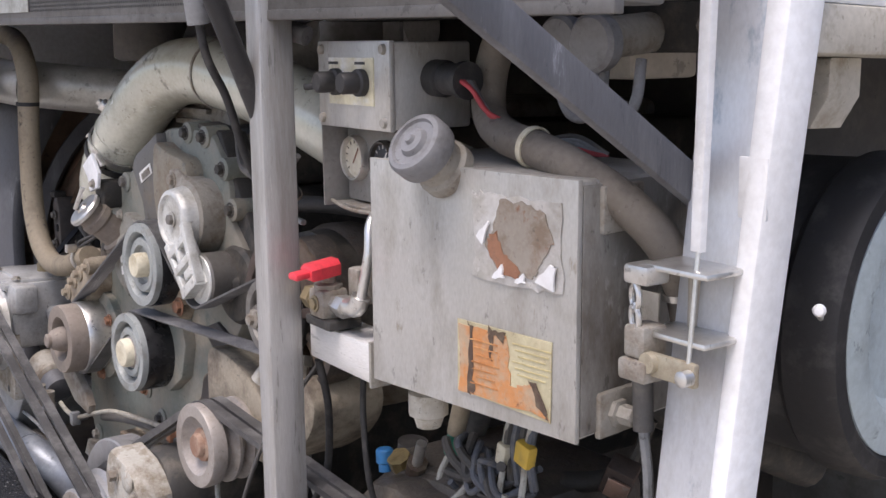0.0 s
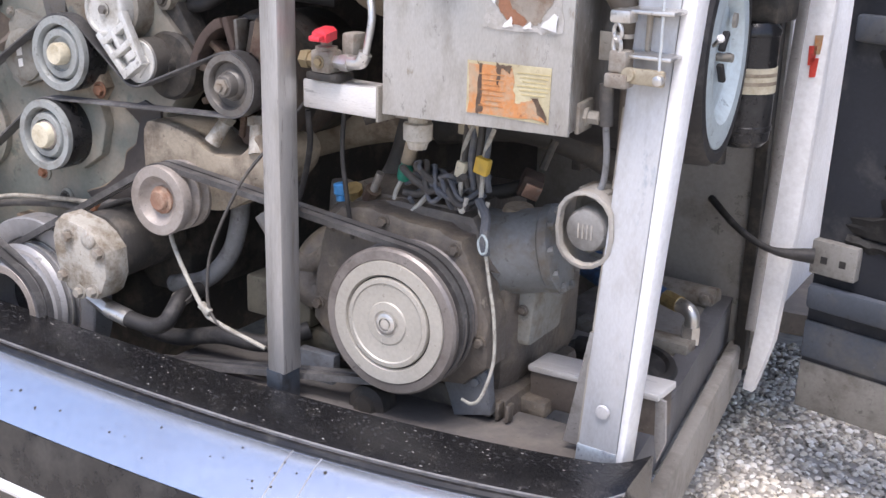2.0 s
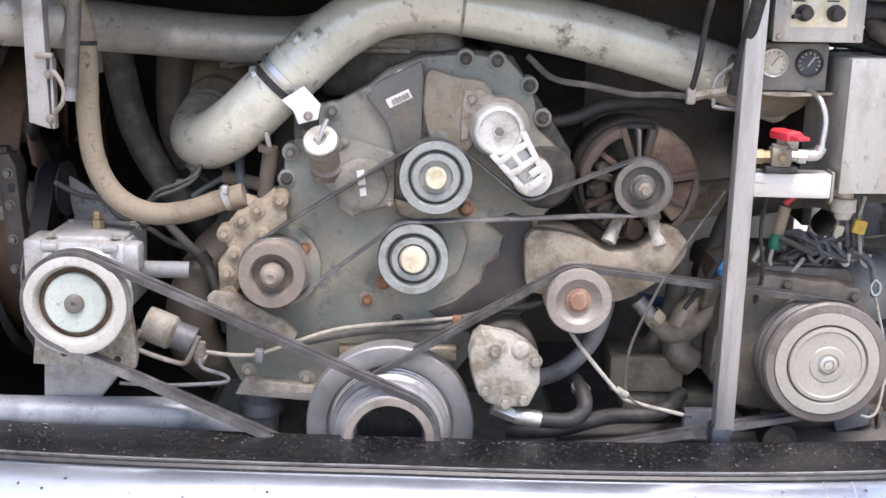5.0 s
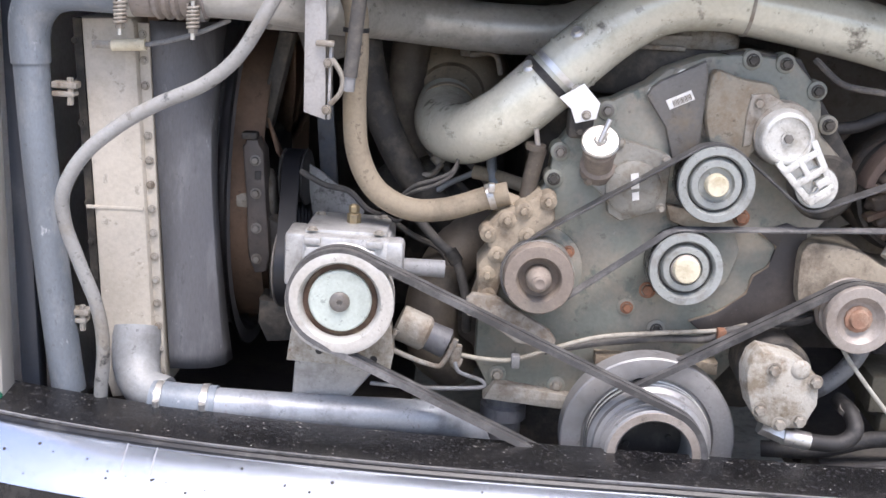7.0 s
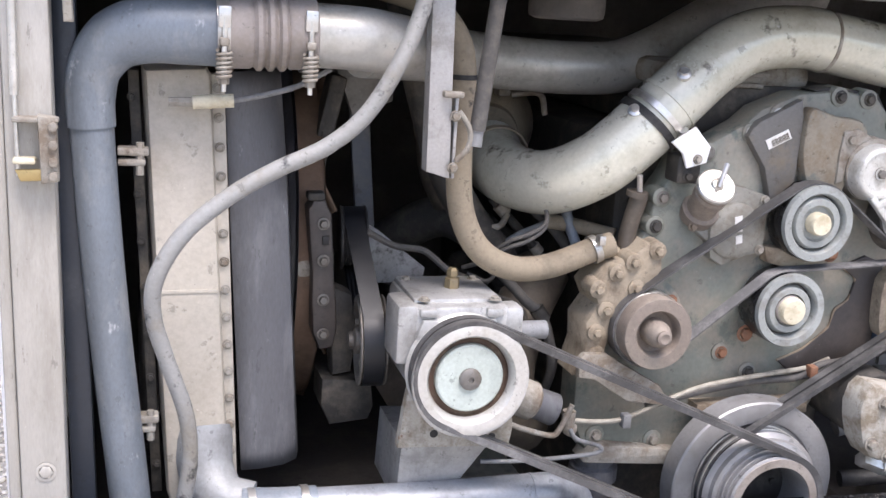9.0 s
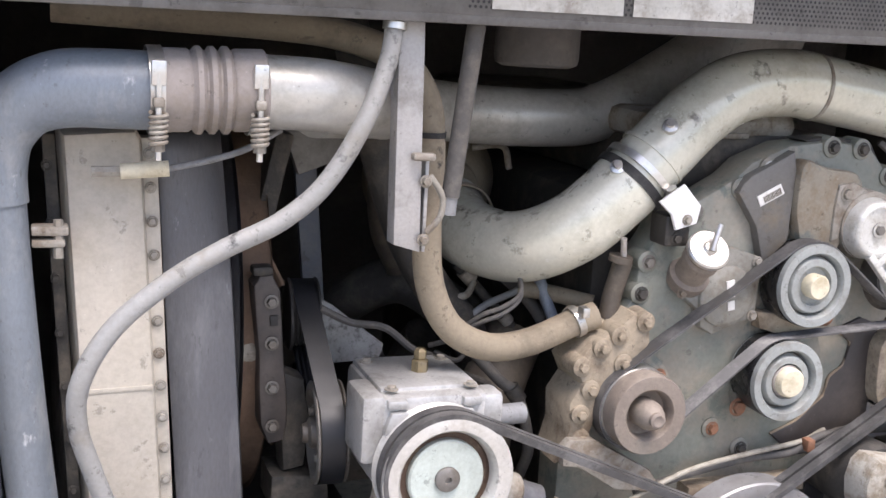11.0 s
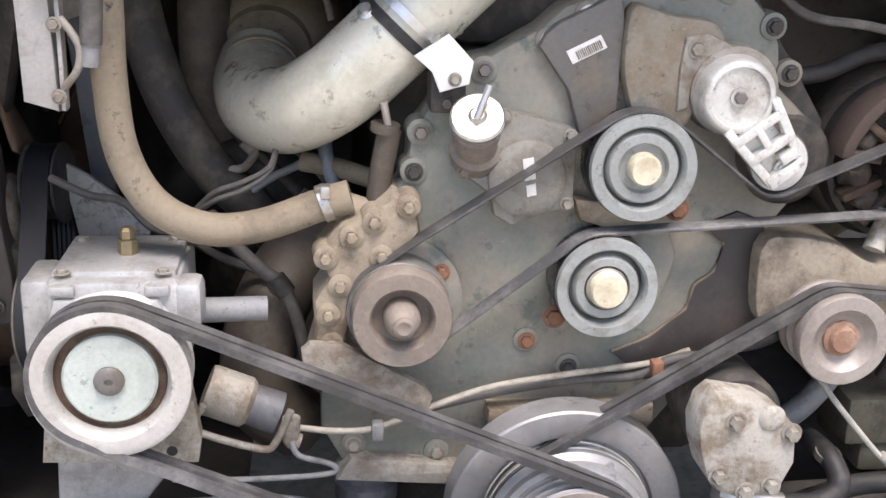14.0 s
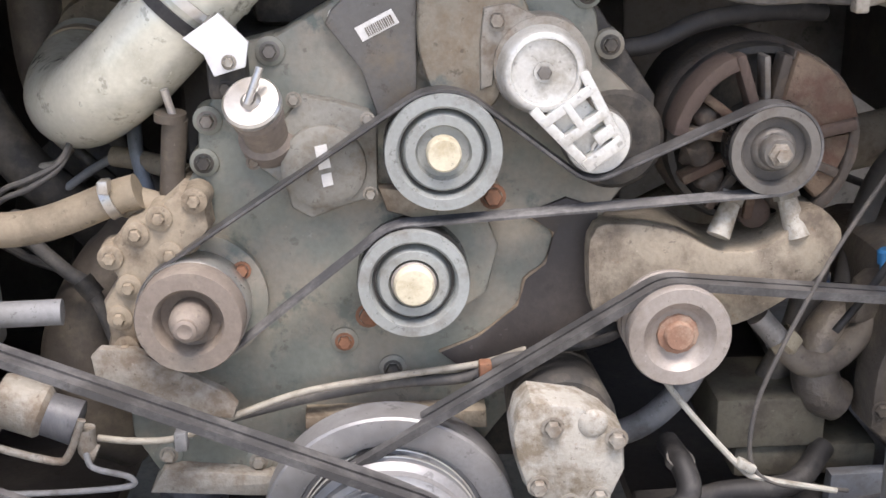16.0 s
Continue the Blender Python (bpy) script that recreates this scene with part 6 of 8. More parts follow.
# hoses and rods in the dark behind the gearbox
bh = solo("hose", tube([(-0.60, 0.42, 1.62), (-0.585, 0.36, 1.50), (-0.56, 0.30, 1.36), (-0.53, 0.27, 1.25), (-0.50, 0.26, 1.18), (-0.455, 0.25, 1.11), (-0.40, 0.26, 1.05), (-0.36, 0.30, 0.98)], 0.032, 18), "dark", "dark dusty hose behind the gearbox", "hose")
lr = thing("linkage_rod", "dark rod with worn silver joints behind the hose", "rod", (-0.36, 0.27, 1.1))
part("rod", rod((-0.425, 0.26, 1.168), (-0.31, 0.26, 1.05), 0.0085), "dark", lr)
part("joint", rod((-0.412, 0.259, 1.155), (-0.395, 0.259, 1.138), 0.0125), "cast", lr)
part("joint", rod((-0.335, 0.259, 1.076), (-0.322, 0.259, 1.063), 0.0115), "cast", lr)
part("lever", tube([(-0.395, 0.25, 1.138), (-0.412, 0.235, 1.12), (-0.44, 0.225, 1.118)], 0.006), "cast", lr)
wp = thing("wire_pair", "two thin dusty grey wires slung behind the hose", "wire", (-0.41, 0.14, 1.12))
for q in (0.0, 0.011):
    part("wire", tube([(-0.47, 0.15, 1.085 + q * 0.3), (-0.44, 0.13, 1.108 + q), (-0.405, 0.125, 1.122 + q), (-0.37, 0.14, 1.145 + q * 0.5), (-0.36, 0.18, 1.18)], 0.0038, 8), "rubgrey", wp)
dp = thing("drain_pipe", "thin grey pipe with a joint behind the gearbox", "pipe", (-0.36, 0.16, 0.9))
part("pipe", tube([(-0.455, 0.19, 1.07), (-0.43, 0.16, 1.046), (-0.385, 0.155, 1.0), (-0.36, 0.152, 0.982), (-0.342, 0.15, 0.94), (-0.328, 0.155, 0.88), (-0.325, 0.19, 0.82)], 0.0095), "rubgrey", dp)
part("joint", rod((-0.368, 0.153, 0.990), (-0.352, 0.151, 0.968), 0.014), "dark", dp)


# ---- right side: corner post with latch ----
rp = thing("corner_post", "wide aluminium corner post with a white edge", "post", (1.23, 0.12, 0.655))
part("upright", leaning(1.176, 1.240, 0.652, 1.68, 0.030, 0.10, 0.15, 0.09), "postblue", rp)
strip = leaning(1.2405, 1.2525, 0.652, 1.68, 0.030, 0.096, 0.142, 0.09)
for v in strip.verts:
    if v.co.x > 1.2465 + 0.030 * (v.co.z - 0.652) / 1.028:
        v.co.x += 0.016 * (v.co.z - 0.652) / 1.028
part("edge_strip", strip, "white", rp, "white painted outer edge")
part("heat_mark", leaning(1.174, 1.2412, 0.652, 0.70, 0.0014, 0.098, 0.15, 0.004), "heatpost", rp, "heat-stained welded foot")
part("inner_flange", leaning(1.158, 1.1755, 0.652, 1.68, 0.030, 0.135, 0.155, 0.09), "tank", rp)
part("gusset", slab([(1.164, 0.86), (1.130, 0.668), (1.172, 0.668), (1.181, 0.86)], 0.150, 0.156, 0.001), "alud", rp)
part("rivet", lathe((1.214, 0.105, 0.76), [(0.011, -0.002), (0.010, 0.003), (0, 0.0035)], seg=18), "alu", rp)
la = thing("latch", "bright steel rotary latch with chain links on the corner post", "latch", (1.22, 0.1, 1.25))
part("back_plate", box((1.224, 0.142, 1.31), (0.006, 0.03, 0.07), 0.002), "tank", la)
part("mount_plate", box((1.245, 0.150, 1.31), (0.06, 0.006, 0.075), 0.002), "tank", la)
for z in (1.342, 1.283):
    part("tab", box((1.238, 0.118, z), (0.075, 0.055, 0.006), 0.003), "bright", la)
for z in (1.33, 1.295):
    part("bolt", hexbolt((1.232, 0.146, z), 0.008, 0.008), "cast", la)
part("jaw", box((1.203, 0.095, 1.335), (0.03, 0.03, 0.018), 0.004), "bright", la)
part("jaw", box((1.203, 0.095, 1.275), (0.026, 0.03, 0.03), 0.004), "cast", la)
part("lower_jaw", box((1.204, 0.09, 1.25), (0.034, 0.028, 0.02), 0.004), "cast", la)
part("lever", box((1.238, 0.088, 1.258), (0.065, 0.008, 0.022), 0.003), "brasspale", la)
part("lever_pivot", lathe((1.22, 0.084, 1.26), [(0.010, 0), (0.009, 0.005), (0, 0.005)], seg=18), "brasspale", la)
part("pin", lathe((1.265, 0.084, 1.257), [(0.007, 0), (0.007, 0.01), (0.004, 0.012), (0, 0.012)], seg=14), "bright", la)
for k, z in enumerate((1.315, 1.297)):
    part("link", tube([(1.20, 0.085, z + 0.012), (1.206, 0.083, z + 0.004), (1.206, 0.083, z - 0.006), (1.20, 0.085, z - 0.012), (1.194, 0.087, z - 0.004), (1.194, 0.087, z + 0.006), (1.20, 0.085, z + 0.012)], 0.0028, 8, 4, cap=False), "bright", la)
part("wire", rod((1.262, 0.086, 1.262), (1.254, 0.104, 1.37), 0.0022, 8), "bright", la)
part("pull_rod", slab([(1.247, 1.36), (1.258, 1.36), (1.266, 1.68), (1.252, 1.68)], 0.10, 0.108, 0.002), "white", la)
part("tab_plate", box((1.275, 0.145, 1.412), (0.03, 0.004, 0.052), 0.001), "white", la)
part("spring", coil((1.262, 0.19, 1.56), (0, 0, 1), 0.011, 0.05, 6, 0.0022), "dark", la)
la.location += Vector((-0.003, 0.022, 0.0))
ZONE[0] = "hull"
bh2 = thing("side_header", "white body panel with a beige lower lip over the side opening", "panel", (1.28, 0.5, 1.55), kind="structure")
part("panel", box((1.262, 0.65, 1.63), (0.03, 1.12, 0.16), 0.004), "white", bh2)
part("lower_lip", box((1.255, 0.65, 1.528), (0.055, 1.12, 0.044), 0.006), "creamplastic", bh2, "beige lower lip")
part("fender", slab([(1.215, 1.505), (1.25, 1.505), (1.25, 1.47), (1.232, 1.44), (1.215, 1.44)], 0.19, 0.24, 0.004), "creamplastic", bh2, "beige inner flange")
ZONE[0] = "side"
sv = thing("air_valve", "small white knobbed stem beside the corner post", "knob", (1.28, 0.23, 1.30))
part("knob", lathe((1.288, 0.225, 1.304), [(0, 0), (0.005, 0.001), (0.006, 0.004), (0.004, 0.008), (0, 0.009)], (0.5, -0.8, 0.1), 14), "white", sv)
part("stem", rod((1.27, 0.25, 1.29), (1.288, 0.225, 1.304), 0.003, 8), "bright", sv)

ZONE[0] = "bay"
# ---- shelf, gauges and switch box beside the post ----
sf = thing("gauge_shelf", "dusty grey sheet metal shelf with bolted upright", "shelf", (0.76, 0.12, 1.34))
part("tray", box((0.768, 0.125, 1.343), (0.145, 0.075, 0.004), 0.001), "cast", sf)
part("tray_lip", tube([(0.696, 0.085, 1.346), (0.73, 0.084, 1.341), (0.77, 0.084, 1.340), (0.84, 0.086, 1.345)], 0.0025, 8), "cast", sf)
part("upright", box((0.712, 0.165, 1.49), (0.045, 0.006, 0.30), 0.001), "tank2", sf)
part("side", box((0.694, 0.12, 1.45), (0.003, 0.09, 0.22), 0.001), "tank2", sf)
for z in (1.375, 1.44, 1.52):
    part("bolt", hexbolt((0.712, 0.161, z), 0.006, 0.005), "rust" if z > 1.5 else "cast", sf)
part("upper_rail", box((0.86, 0.13, 1.565), (0.36, 0.08, 0.012), 0.003), "dark", sf)
gp = thing("gauge_cluster", "grey panel with a cream and a black round gauge", "gauge panel", (0.766, 0.12, 1.346))
part("panel", box((0.768, 0.125, 1.391), (0.128, 0.045, 0.088), 0.004), "tank2", gp)
for x, fm, r in ((0.731, "gaugecream", 0.0275), (0.797, "gaugeblack", 0.0255)):
    g = part("gauge", lathe((x, 0.102, 1.399), [(r, -0.03), (r, 0.006), (r * 0.94, 0.01), (r * 0.86, 0.009), (r * 0.84, 0.003), (0, 0.003)], seg=40), "bright" if fm == "gaugecream" else "dark", gp)
    part("dial", lathe((x, 0.102, 1.399), [(r * 0.84, 0.0036), (0, 0.004)], seg=32), fm, g)
    for k in range(11):
        a = radians(-130 + 26 * k)
        part("mark", box((x + r * 0.7 * math.sin(a), 0.0975, 1.399 + r * 0.7 * math.cos(a)), (0.0012, 0.0006, 0.004), 0, (0, math.degrees(a), 0)), "rubber" if fm == "gaugecream" else "paper", g, smooth=False)
    part("needle", box((x + 0.003, 0.0972, 1.402), (0.0016, 0.0006, 0.022), 0, (0, 35, 0)), "rust" if fm == "gaugecream" else "paper", g, smooth=False)
swb = thing("switch_box", "stainless switch box with two black knobs", "switch box", (0.797, 0.1, 1.44))
part("body", box((0.797, 0.115, 1.488), (0.157, 0.10, 0.094), 0.004), "boxmetal", swb)
part("lid", box((0.797, 0.062, 1.488), (0.16, 0.008, 0.097), 0.002), "boxmetal", swb)
part("name_plate", box((0.796, 0.0572, 1.492), (0.10, 0.0015, 0.052), 0), "plateyel", swb, "pale worn name plate", smooth=False)
for x in (0.768, 0.823):
    part("knob", lathe((x, 0.057, 1.491), [(0.015, 0), (0.015, 0.008), (0.012, 0.010), (0.012, 0.026), (0.010, 0.029), (0, 0.029)], seg=24), "rubber", swb)
part("toggle", rod((0.757, 0.035, 1.487), (0.742, 0.028, 1.485), 0.004, 10), "rubber", swb)
for x in (0.728, 0.866):
    for z in (1.449, 1.527):
        part("screw", lathe((x, 0.058, z), [(0.006, 0), (0.005, 0.004), (0, 0.004)], seg=12), "cast", swb)
for x, n in ((0.758, 2), (0.818, 2)):
    part("caption_bar", box((x, 0.0561, 1.512), (0.022, 0.0005, 0.003), 0), "rubber", swb, smooth=False)
cn = thing("wire_connector", "dark plug with red and grey wires beside the switch box", "connector", (0.9, 0.12, 1.49))
part("plug", lathe((0.875, 0.115, 1.495), [(0, 0), (0.02, 0), (0.02, 0.02), (0.017, 0.022), (0.017, 0.05), (0.02, 0.052), (0.02, 0.06), (0, 0.06)], (1, 0.02, -0.03), 20), "rubber", cn)
for k, mt in enumerate(("redwire", "redwire", "greyhose", "greyhose", "rubgrey")):
    o = 0.004 * (k - 2)
    part("wire", tube([(0.932, 0.115 + o, 1.494), (0.948, 0.12 + o, 1.476 - o), (0.965, 0.13 + o, 1.452 - o), (0.99, 0.15, 1.437 - o), (1.03, 0.18, 1.43 + o), (1.06, 0.2, 1.42)], 0.0026, 8), mt, cn)
cb = thing("cable_bundle", "black cables sagging above the steel box", "cable", (0.9, 0.16, 1.43))
for k in range(3):
    part("cable", tube([(0.85, 0.20, 1.455 - 0.012 * k), (0.90, 0.18, 1.452 - 0.012 * k), (0.95, 0.17, 1.438 - 0.010 * k), (1.0, 0.17, 1.425 - 0.004 * k)], 0.009, 10), "rubber", cb)

# ---- ball valve ----
bv = thing("ball_valve", "dirty metal ball valve with a red handle on the crossbar", "valve", (0.745, 0.05, 1.2))
part("body", box((0.746, 0.05, 1.233), (0.038, 0.036, 0.036), 0.006), "cast", bv)
part("left_port", lathe((0.73, 0.05, 1.232), [(0, 0), (0.012, 0), (0.012, 0.014), (0.015, 0.015), (0.015, 0.03), (0, 0.03)], (-1, 0, 0), 6), "dullbrass", bv)
part("right_port", lathe((0.762, 0.05, 1.234), [(0, 0), (0.011, 0), (0.011, 0.014), (0.014, 0.015), (0.014, 0.03), (0, 0.03)], (1, 0, 0), 6), "bright", bv)
part("elbow", tube([(0.79, 0.05, 1.236), (0.812, 0.05, 1.238), (0.82, 0.052, 1.252)], 0.011, 12, 5), "bright", bv)
part("tube", tube([(0.82, 0.052, 1.25), (0.825, 0.06, 1.30), (0.815, 0.07, 1.335), (0.80, 0.10, 1.35)], 0.006, 10), "bright", bv)
part("bonnet", lathe((0.746, 0.05, 1.249), [(0.017, 0), (0.017, 0.006), (0.009, 0.008), (0.009, 0.018), (0, 0.018)], (0, 0, 1), 16), "cast", bv)
part("rear_block", box((0.772, 0.085, 1.253), (0.024, 0.035, 0.045), 0.005), "cast", bv)
part("face_screw", hexbolt((0.746, 0.032, 1.233), 0.007, 0.005), "dullbrass", bv)
hnd = slab([(0.732, 1.266), (0.762, 1.266), (0.762, 1.279), (0.755, 1.284), (0.738, 1.284), (0.732, 1.279)], 0.012, 0.062, 0.004)
box((0.747, 0.003, 1.274), (0.022, 0.026, 0.008), 0.003, bm=hnd)
for v in hnd.verts:
    v.co.x += (0.05 - v.co.y) * 0.42
part("handle", hnd, "red", bv, "red plastic lever")
part("pad", box((0.748, 0.055, 1.21), (0.06, 0.045, 0.012), 0.003), "dark", bv)

# ---- stainless box ----
cool = thing("coolant_box", "weathered stainless steel tank with a peeling sticker and filler cap", "tank", (1.0, 0.15, 1.165))
part("body", box((0.9955, 0.172, 1.2875), (0.291, 0.19, 0.245), 0.006), "boxmetal", cool)
part("front_flange", slab([(0.849, 1.411), (1.142, 1.411), (1.142, 1.164), (0.849, 1.164)], 0.0755, 0.0815, 0.002), "boxmetal", cool)
cdir = (0.0, -0.82, 0.57)
nk = part("filler_neck", lathe((0.962, 0.088, 1.403), [(0, 0), (0.030, 0), (0.030, 0.012), (0.026, 0.016), (0.026, 0.045), (0, 0.045)], cdir, 28), "cast", cool)
part("filler_cap", lathe(Vector((0.962, 0.088, 1.403)) + Vector(cdir).normalized() * 0.034, [(0.028, 0), (0.033, 0.002), (0.034, 0.006), (0.034, 0.022), (0.031, 0.026), (0.026, 0.027), (0.024, 0.024), (0.016, 0.024), (0.013, 0.029), (0.006, 0.030), (0.004, 0.034), (0, 0.034)], cdir, 36), "rubcap", cool, "ribbed grey rubber filler cap")
# warning sticker, half orange, half yellow, stained
wl = part("warning_sticker", slab([(0.987, 1.258), (1.114, 1.257), (1.113, 1.178), (0.987, 1.184)], 0.0738, 0.0752, 0), "yellowlab", cool, "faded orange and yellow warning sticker", smooth=False)
part("orange_half", slab(ragged([(0.991, 1.253), (1.058, 1.253), (1.060, 1.205), (1.075, 1.205), (1.090, 1.215), (1.111, 1.182), (0.991, 1.185)], 21), 0.0728, 0.0736, 0), "orangelab", wl, smooth=False)
part("stain", slab(ragged([(1.004, 1.256), (1.009, 1.256), (1.010, 1.20), (1.013, 1.184), (1.005, 1.184)], 22), 0.0722, 0.0727, 0), "rustdark", wl, smooth=False)
part("stain", slab(ragged([(1.03, 1.257), (1.057, 1.256), (1.052, 1.244), (1.040, 1.252), (1.036, 1.225), (1.033, 1.25)], 23), 0.0722, 0.0727, 0), "rustdark", wl, smooth=False)
part("stain", slab(ragged([(1.085, 1.212), (1.095, 1.213), (1.112, 1.184), (1.107, 1.181)], 24), 0.0722, 0.0727, 0), "rustdark", wl, smooth=False)
for k in range(7):
    part("text_bar", box((1.026 + 0.002 * (k % 2), 0.0724, 1.241 - 0.0075 * k), (0.038 - 0.006 * (k % 3), 0.0006, 0.0014), 0), "faintorange", wl, smooth=False)
for k in range(6):
    part("text_bar", box((1.089, 0.0734, 1.247 - 0.006 * k), (0.05 - 0.007 * (k % 3), 0.0006, 0.0014), 0), "fainttan", wl, smooth=False)
# peeled sticker: foil edge and rusty bare patch
pl = part("peeled_sticker", slab(ragged([(1.008, 1.388), (1.03, 1.390), (1.06, 1.388), (1.124, 1.391), (1.127, 1.305), (1.09, 1.303), (1.01, 1.306), (1.012, 1.34)], 25), 0.0738, 0.0752, 0), "foilfaded", cool, "torn silver sticker with rust showing", smooth=False)
part("bare_patch", slab(ragged([(1.045, 1.386), (1.075, 1.384), (1.10, 1.38), (1.118, 1.352), (1.10, 1.335), (1.096, 1.317), (1.075, 1.314), (1.053, 1.312), (1.038, 1.325), (1.028, 1.340), (1.040, 1.358)], 26), 0.0728, 0.0736, 0), "barepatch", pl, smooth=False)
part("rust_spot", slab(ragged([(1.03, 1.345), (1.042, 1.355), (1.050, 1.335), (1.075, 1.320), (1.07, 1.313), (1.052, 1.313), (1.036, 1.328)], 27), 0.0722, 0.0727, 0), "rust", pl, smooth=False)
for q in ([(1.018, 1.346), (1.032, 1.362), (1.036, 1.36), (1.026, 1.338)], [(1.04, 1.308), (1.05, 1.322), (1.056, 1.309)], [(1.096, 1.312), (1.112, 1.33), (1.122, 1.328), (1.118, 1.306)], [(1.07, 1.308), (1.078, 1.317), (1.084, 1.308)]):
    part("foil_flake", slab(ragged(q, 60, 0.002, 3), 0.070, 0.0722, 0), "white", pl, smooth=False)
for z in (1.381, 1.185):
    part("side_plate", box((1.144, 0.135, z), (0.008, 0.06, 0.045), 0.003), "cast", cool)
    part("side_bolt", lathe((1.147, 0.13, z), [(0.014, 0), (0.014, 0.006), (0.010, 0.007), (0.010, 0.022), (0.006, 0.024), (0, 0.024)], (1, 0, 0), 6), "cast", cool)
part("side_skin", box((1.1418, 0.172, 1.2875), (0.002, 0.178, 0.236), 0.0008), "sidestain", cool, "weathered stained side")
ft = part("drain_fitting", lathe((0.885, 0.125, 1.166), [(0, 0), (0.016, 0), (0.016, 0.018), (0.023, 0.02), (0.023, 0.045), (0.018, 0.048), (0.014, 0.06), (0, 0.06)], (0, 0, -1), 10), "creamplastic", cool, "off-white plastic drain fitting")
part("bottom_bracket", box((0.855, 0.15, 1.157), (0.03, 0.06, 0.014), 0.003), "cast", cool)

cool.rotation_euler.z += radians(8.8)
cool.location += Vector((-0.010, -0.009, 0.0))

# ---- hoses and plugs over the box ----
oh = thing("overhead_hose", "dusty brown hose bending down beside the corner post", "hose", (1.1, 0.11, 1.3))
part("hose", tube([(0.935, 0.17, 1.60), (0.93, 0.17, 1.55), (0.915, 0.165, 1.50), (0.925, 0.155, 1.458), (0.97, 0.14, 1.438), (1.04, 0.13, 1.428), (1.10, 0.13, 1.412), (1.15, 0.15, 1.38), (1.175, 0.18, 1.33), (1.182, 0.2, 1.25), (1.18, 0.21, 1.12)], 0.0185, 18), "brownhose", oh)
part("tie", band((1.03, 0.131, 1.43), (1, 0, -0.15), 0.019, 0.007, 0.002), "cream", oh)
part("tie", band((1.178, 0.19, 1.30), (0.05, 0.1, -1), 0.019, 0.006, 0.002), "bright", oh)
part("end_nut", lathe((0.933, 0.17, 1.545), [(0.022, 0), (0.022, 0.03), (0.018, 0.032)], (0.05, 0, 1), 6), "cast", oh)
dh = thing("side_hose", "thin dark hose looping beside the box", "hose", (1.15, 0.2, 1.2))
part("hose", tube([(1.13, 0.25, 1.40), (1.15, 0.24, 1.35), (1.16, 0.22, 1.29), (1.19, 0.21, 1.26)], 0.012, 12), "rubgrey", dh)
bd = thing("breather_drop", "grey connector with thin lead hanging beside the box", "connector", (1.165, 0.16, 1.1))
part("boot", rod((1.165, 0.15, 1.235), (1.168, 0.15, 1.175), 0.010, 12), "rubgrey", bd)
part("tag", box((1.16, 0.16, 1.285), (0.03, 0.003, 0.04), 0.001), "cast", bd)
part("lead", tube([(1.168, 0.15, 1.175), (1.17, 0.155, 1.13), (1.165, 0.16, 1.09), (1.155, 0.16, 1.07)], 0.005, 8), "greyhose", bd)
for x, y in ((1.035, 0.16), (1.095, 0.15)):
    ca = thing("capped_coupling", "grey rubber dust cap on a coupling with a strap loop", "coupling", (x, y, 1.53), "couplings")
    part("body", rod((x - 0.02, y + 0.09, 1.54), (x, y, 1.533), 0.02), "cast", ca)
    part("cap", lathe((x, y, 1.53), [(0, -0.012), (0.027, -0.01), (0.028, 0.004), (0.024, 0.008), (0.012, 0.009), (0, 0.011)], (0.1, -1, -0.05), 28), "rubcap", ca)
    part("strap", tube([(x, y, 1.508), (x + 0.004, y - 0.004, 1.485), (x + 0.018, y - 0.004, 1.463), (x + 0.036, y, 1.46), (x + 0.046, y + 0.01, 1.478), (x + 0.042, y + 0.02, 1.515)], 0.0055, 10), "rubcap", ca)
mf = thing("manifold_block", "grimy metal manifold above the steel box", "manifold", (1.06, 0.27, 1.54))
part("block", box((1.06, 0.27, 1.545), (0.17, 0.06, 0.05), 0.008), "dark", mf)
part("grey_tank", box((1.0, 0.30, 1.535), (0.075, 0.10, 0.085), 0.006), "tank", mf)
part("nut", lathe((1.145, 0.25, 1.545), [(0, 0), (0.02, 0), (0.02, 0.03), (0, 0.03)], (1, 0, 0), 6), "cast", mf)
st = thing("lid_strut", "flat dark steel stay rising out of the opening", "strut", (1.2, 0.15, 1.42))
sdir = Vector((0.178, -0.866, 0.468))
a0 = Vector((1.185, 0.22, 1.385))
ctr = a0 + sdir * 0.36
part("bar", box(ctr, (0.012, 0.76, 0.034), 0.003, (-28.4, 0, 11.6)), "shroud", st)
part("pivot", lathe(a0 + Vector((0, 0.02, 0)), [(0.018, -0.01), (0.018, 0.012), (0.008, 0.014), (0, 0.014)], (1, 0, 0), 16), "cast", st)
ws = thing("wire_bracket", "thin rod and bracket beside the aluminium post", "rod", (0.6, 0.1, 1.3))
part("rod", tube([(0.588, -0.045, 1.66), (0.585, -0.03, 1.535), (0.581, 0.0, 1.47), (0.578, 0.022, 1.404), (0.574, 0.045, 1.355)], 0.0055, 10), "rubber", ws, "thin black cable")
part("sleeve", tube([(0.592, -0.052, 1.70), (0.590, -0.05, 1.66), (0.586, -0.035, 1.56)], 0.014, 14), "greyhose", ws, "grey cable sleeve")
part("clevis", box((0.573, 0.05, 1.342), (0.016, 0.02, 0.03), 0.003), "cast", ws)
part("bolt", rod((0.572, 0.05, 1.340), (0.645, 0.06, 1.352), 0.009, 8), "cast", ws)
part("bracket", tube([(0.66, 0.06, 1.318), (0.622, 0.06, 1.322), (0.618, 0.06, 1.33), (0.618, 0.06, 1.37), (0.65, 0.06, 1.40)], 0.004, 8, 3), "alud", ws)
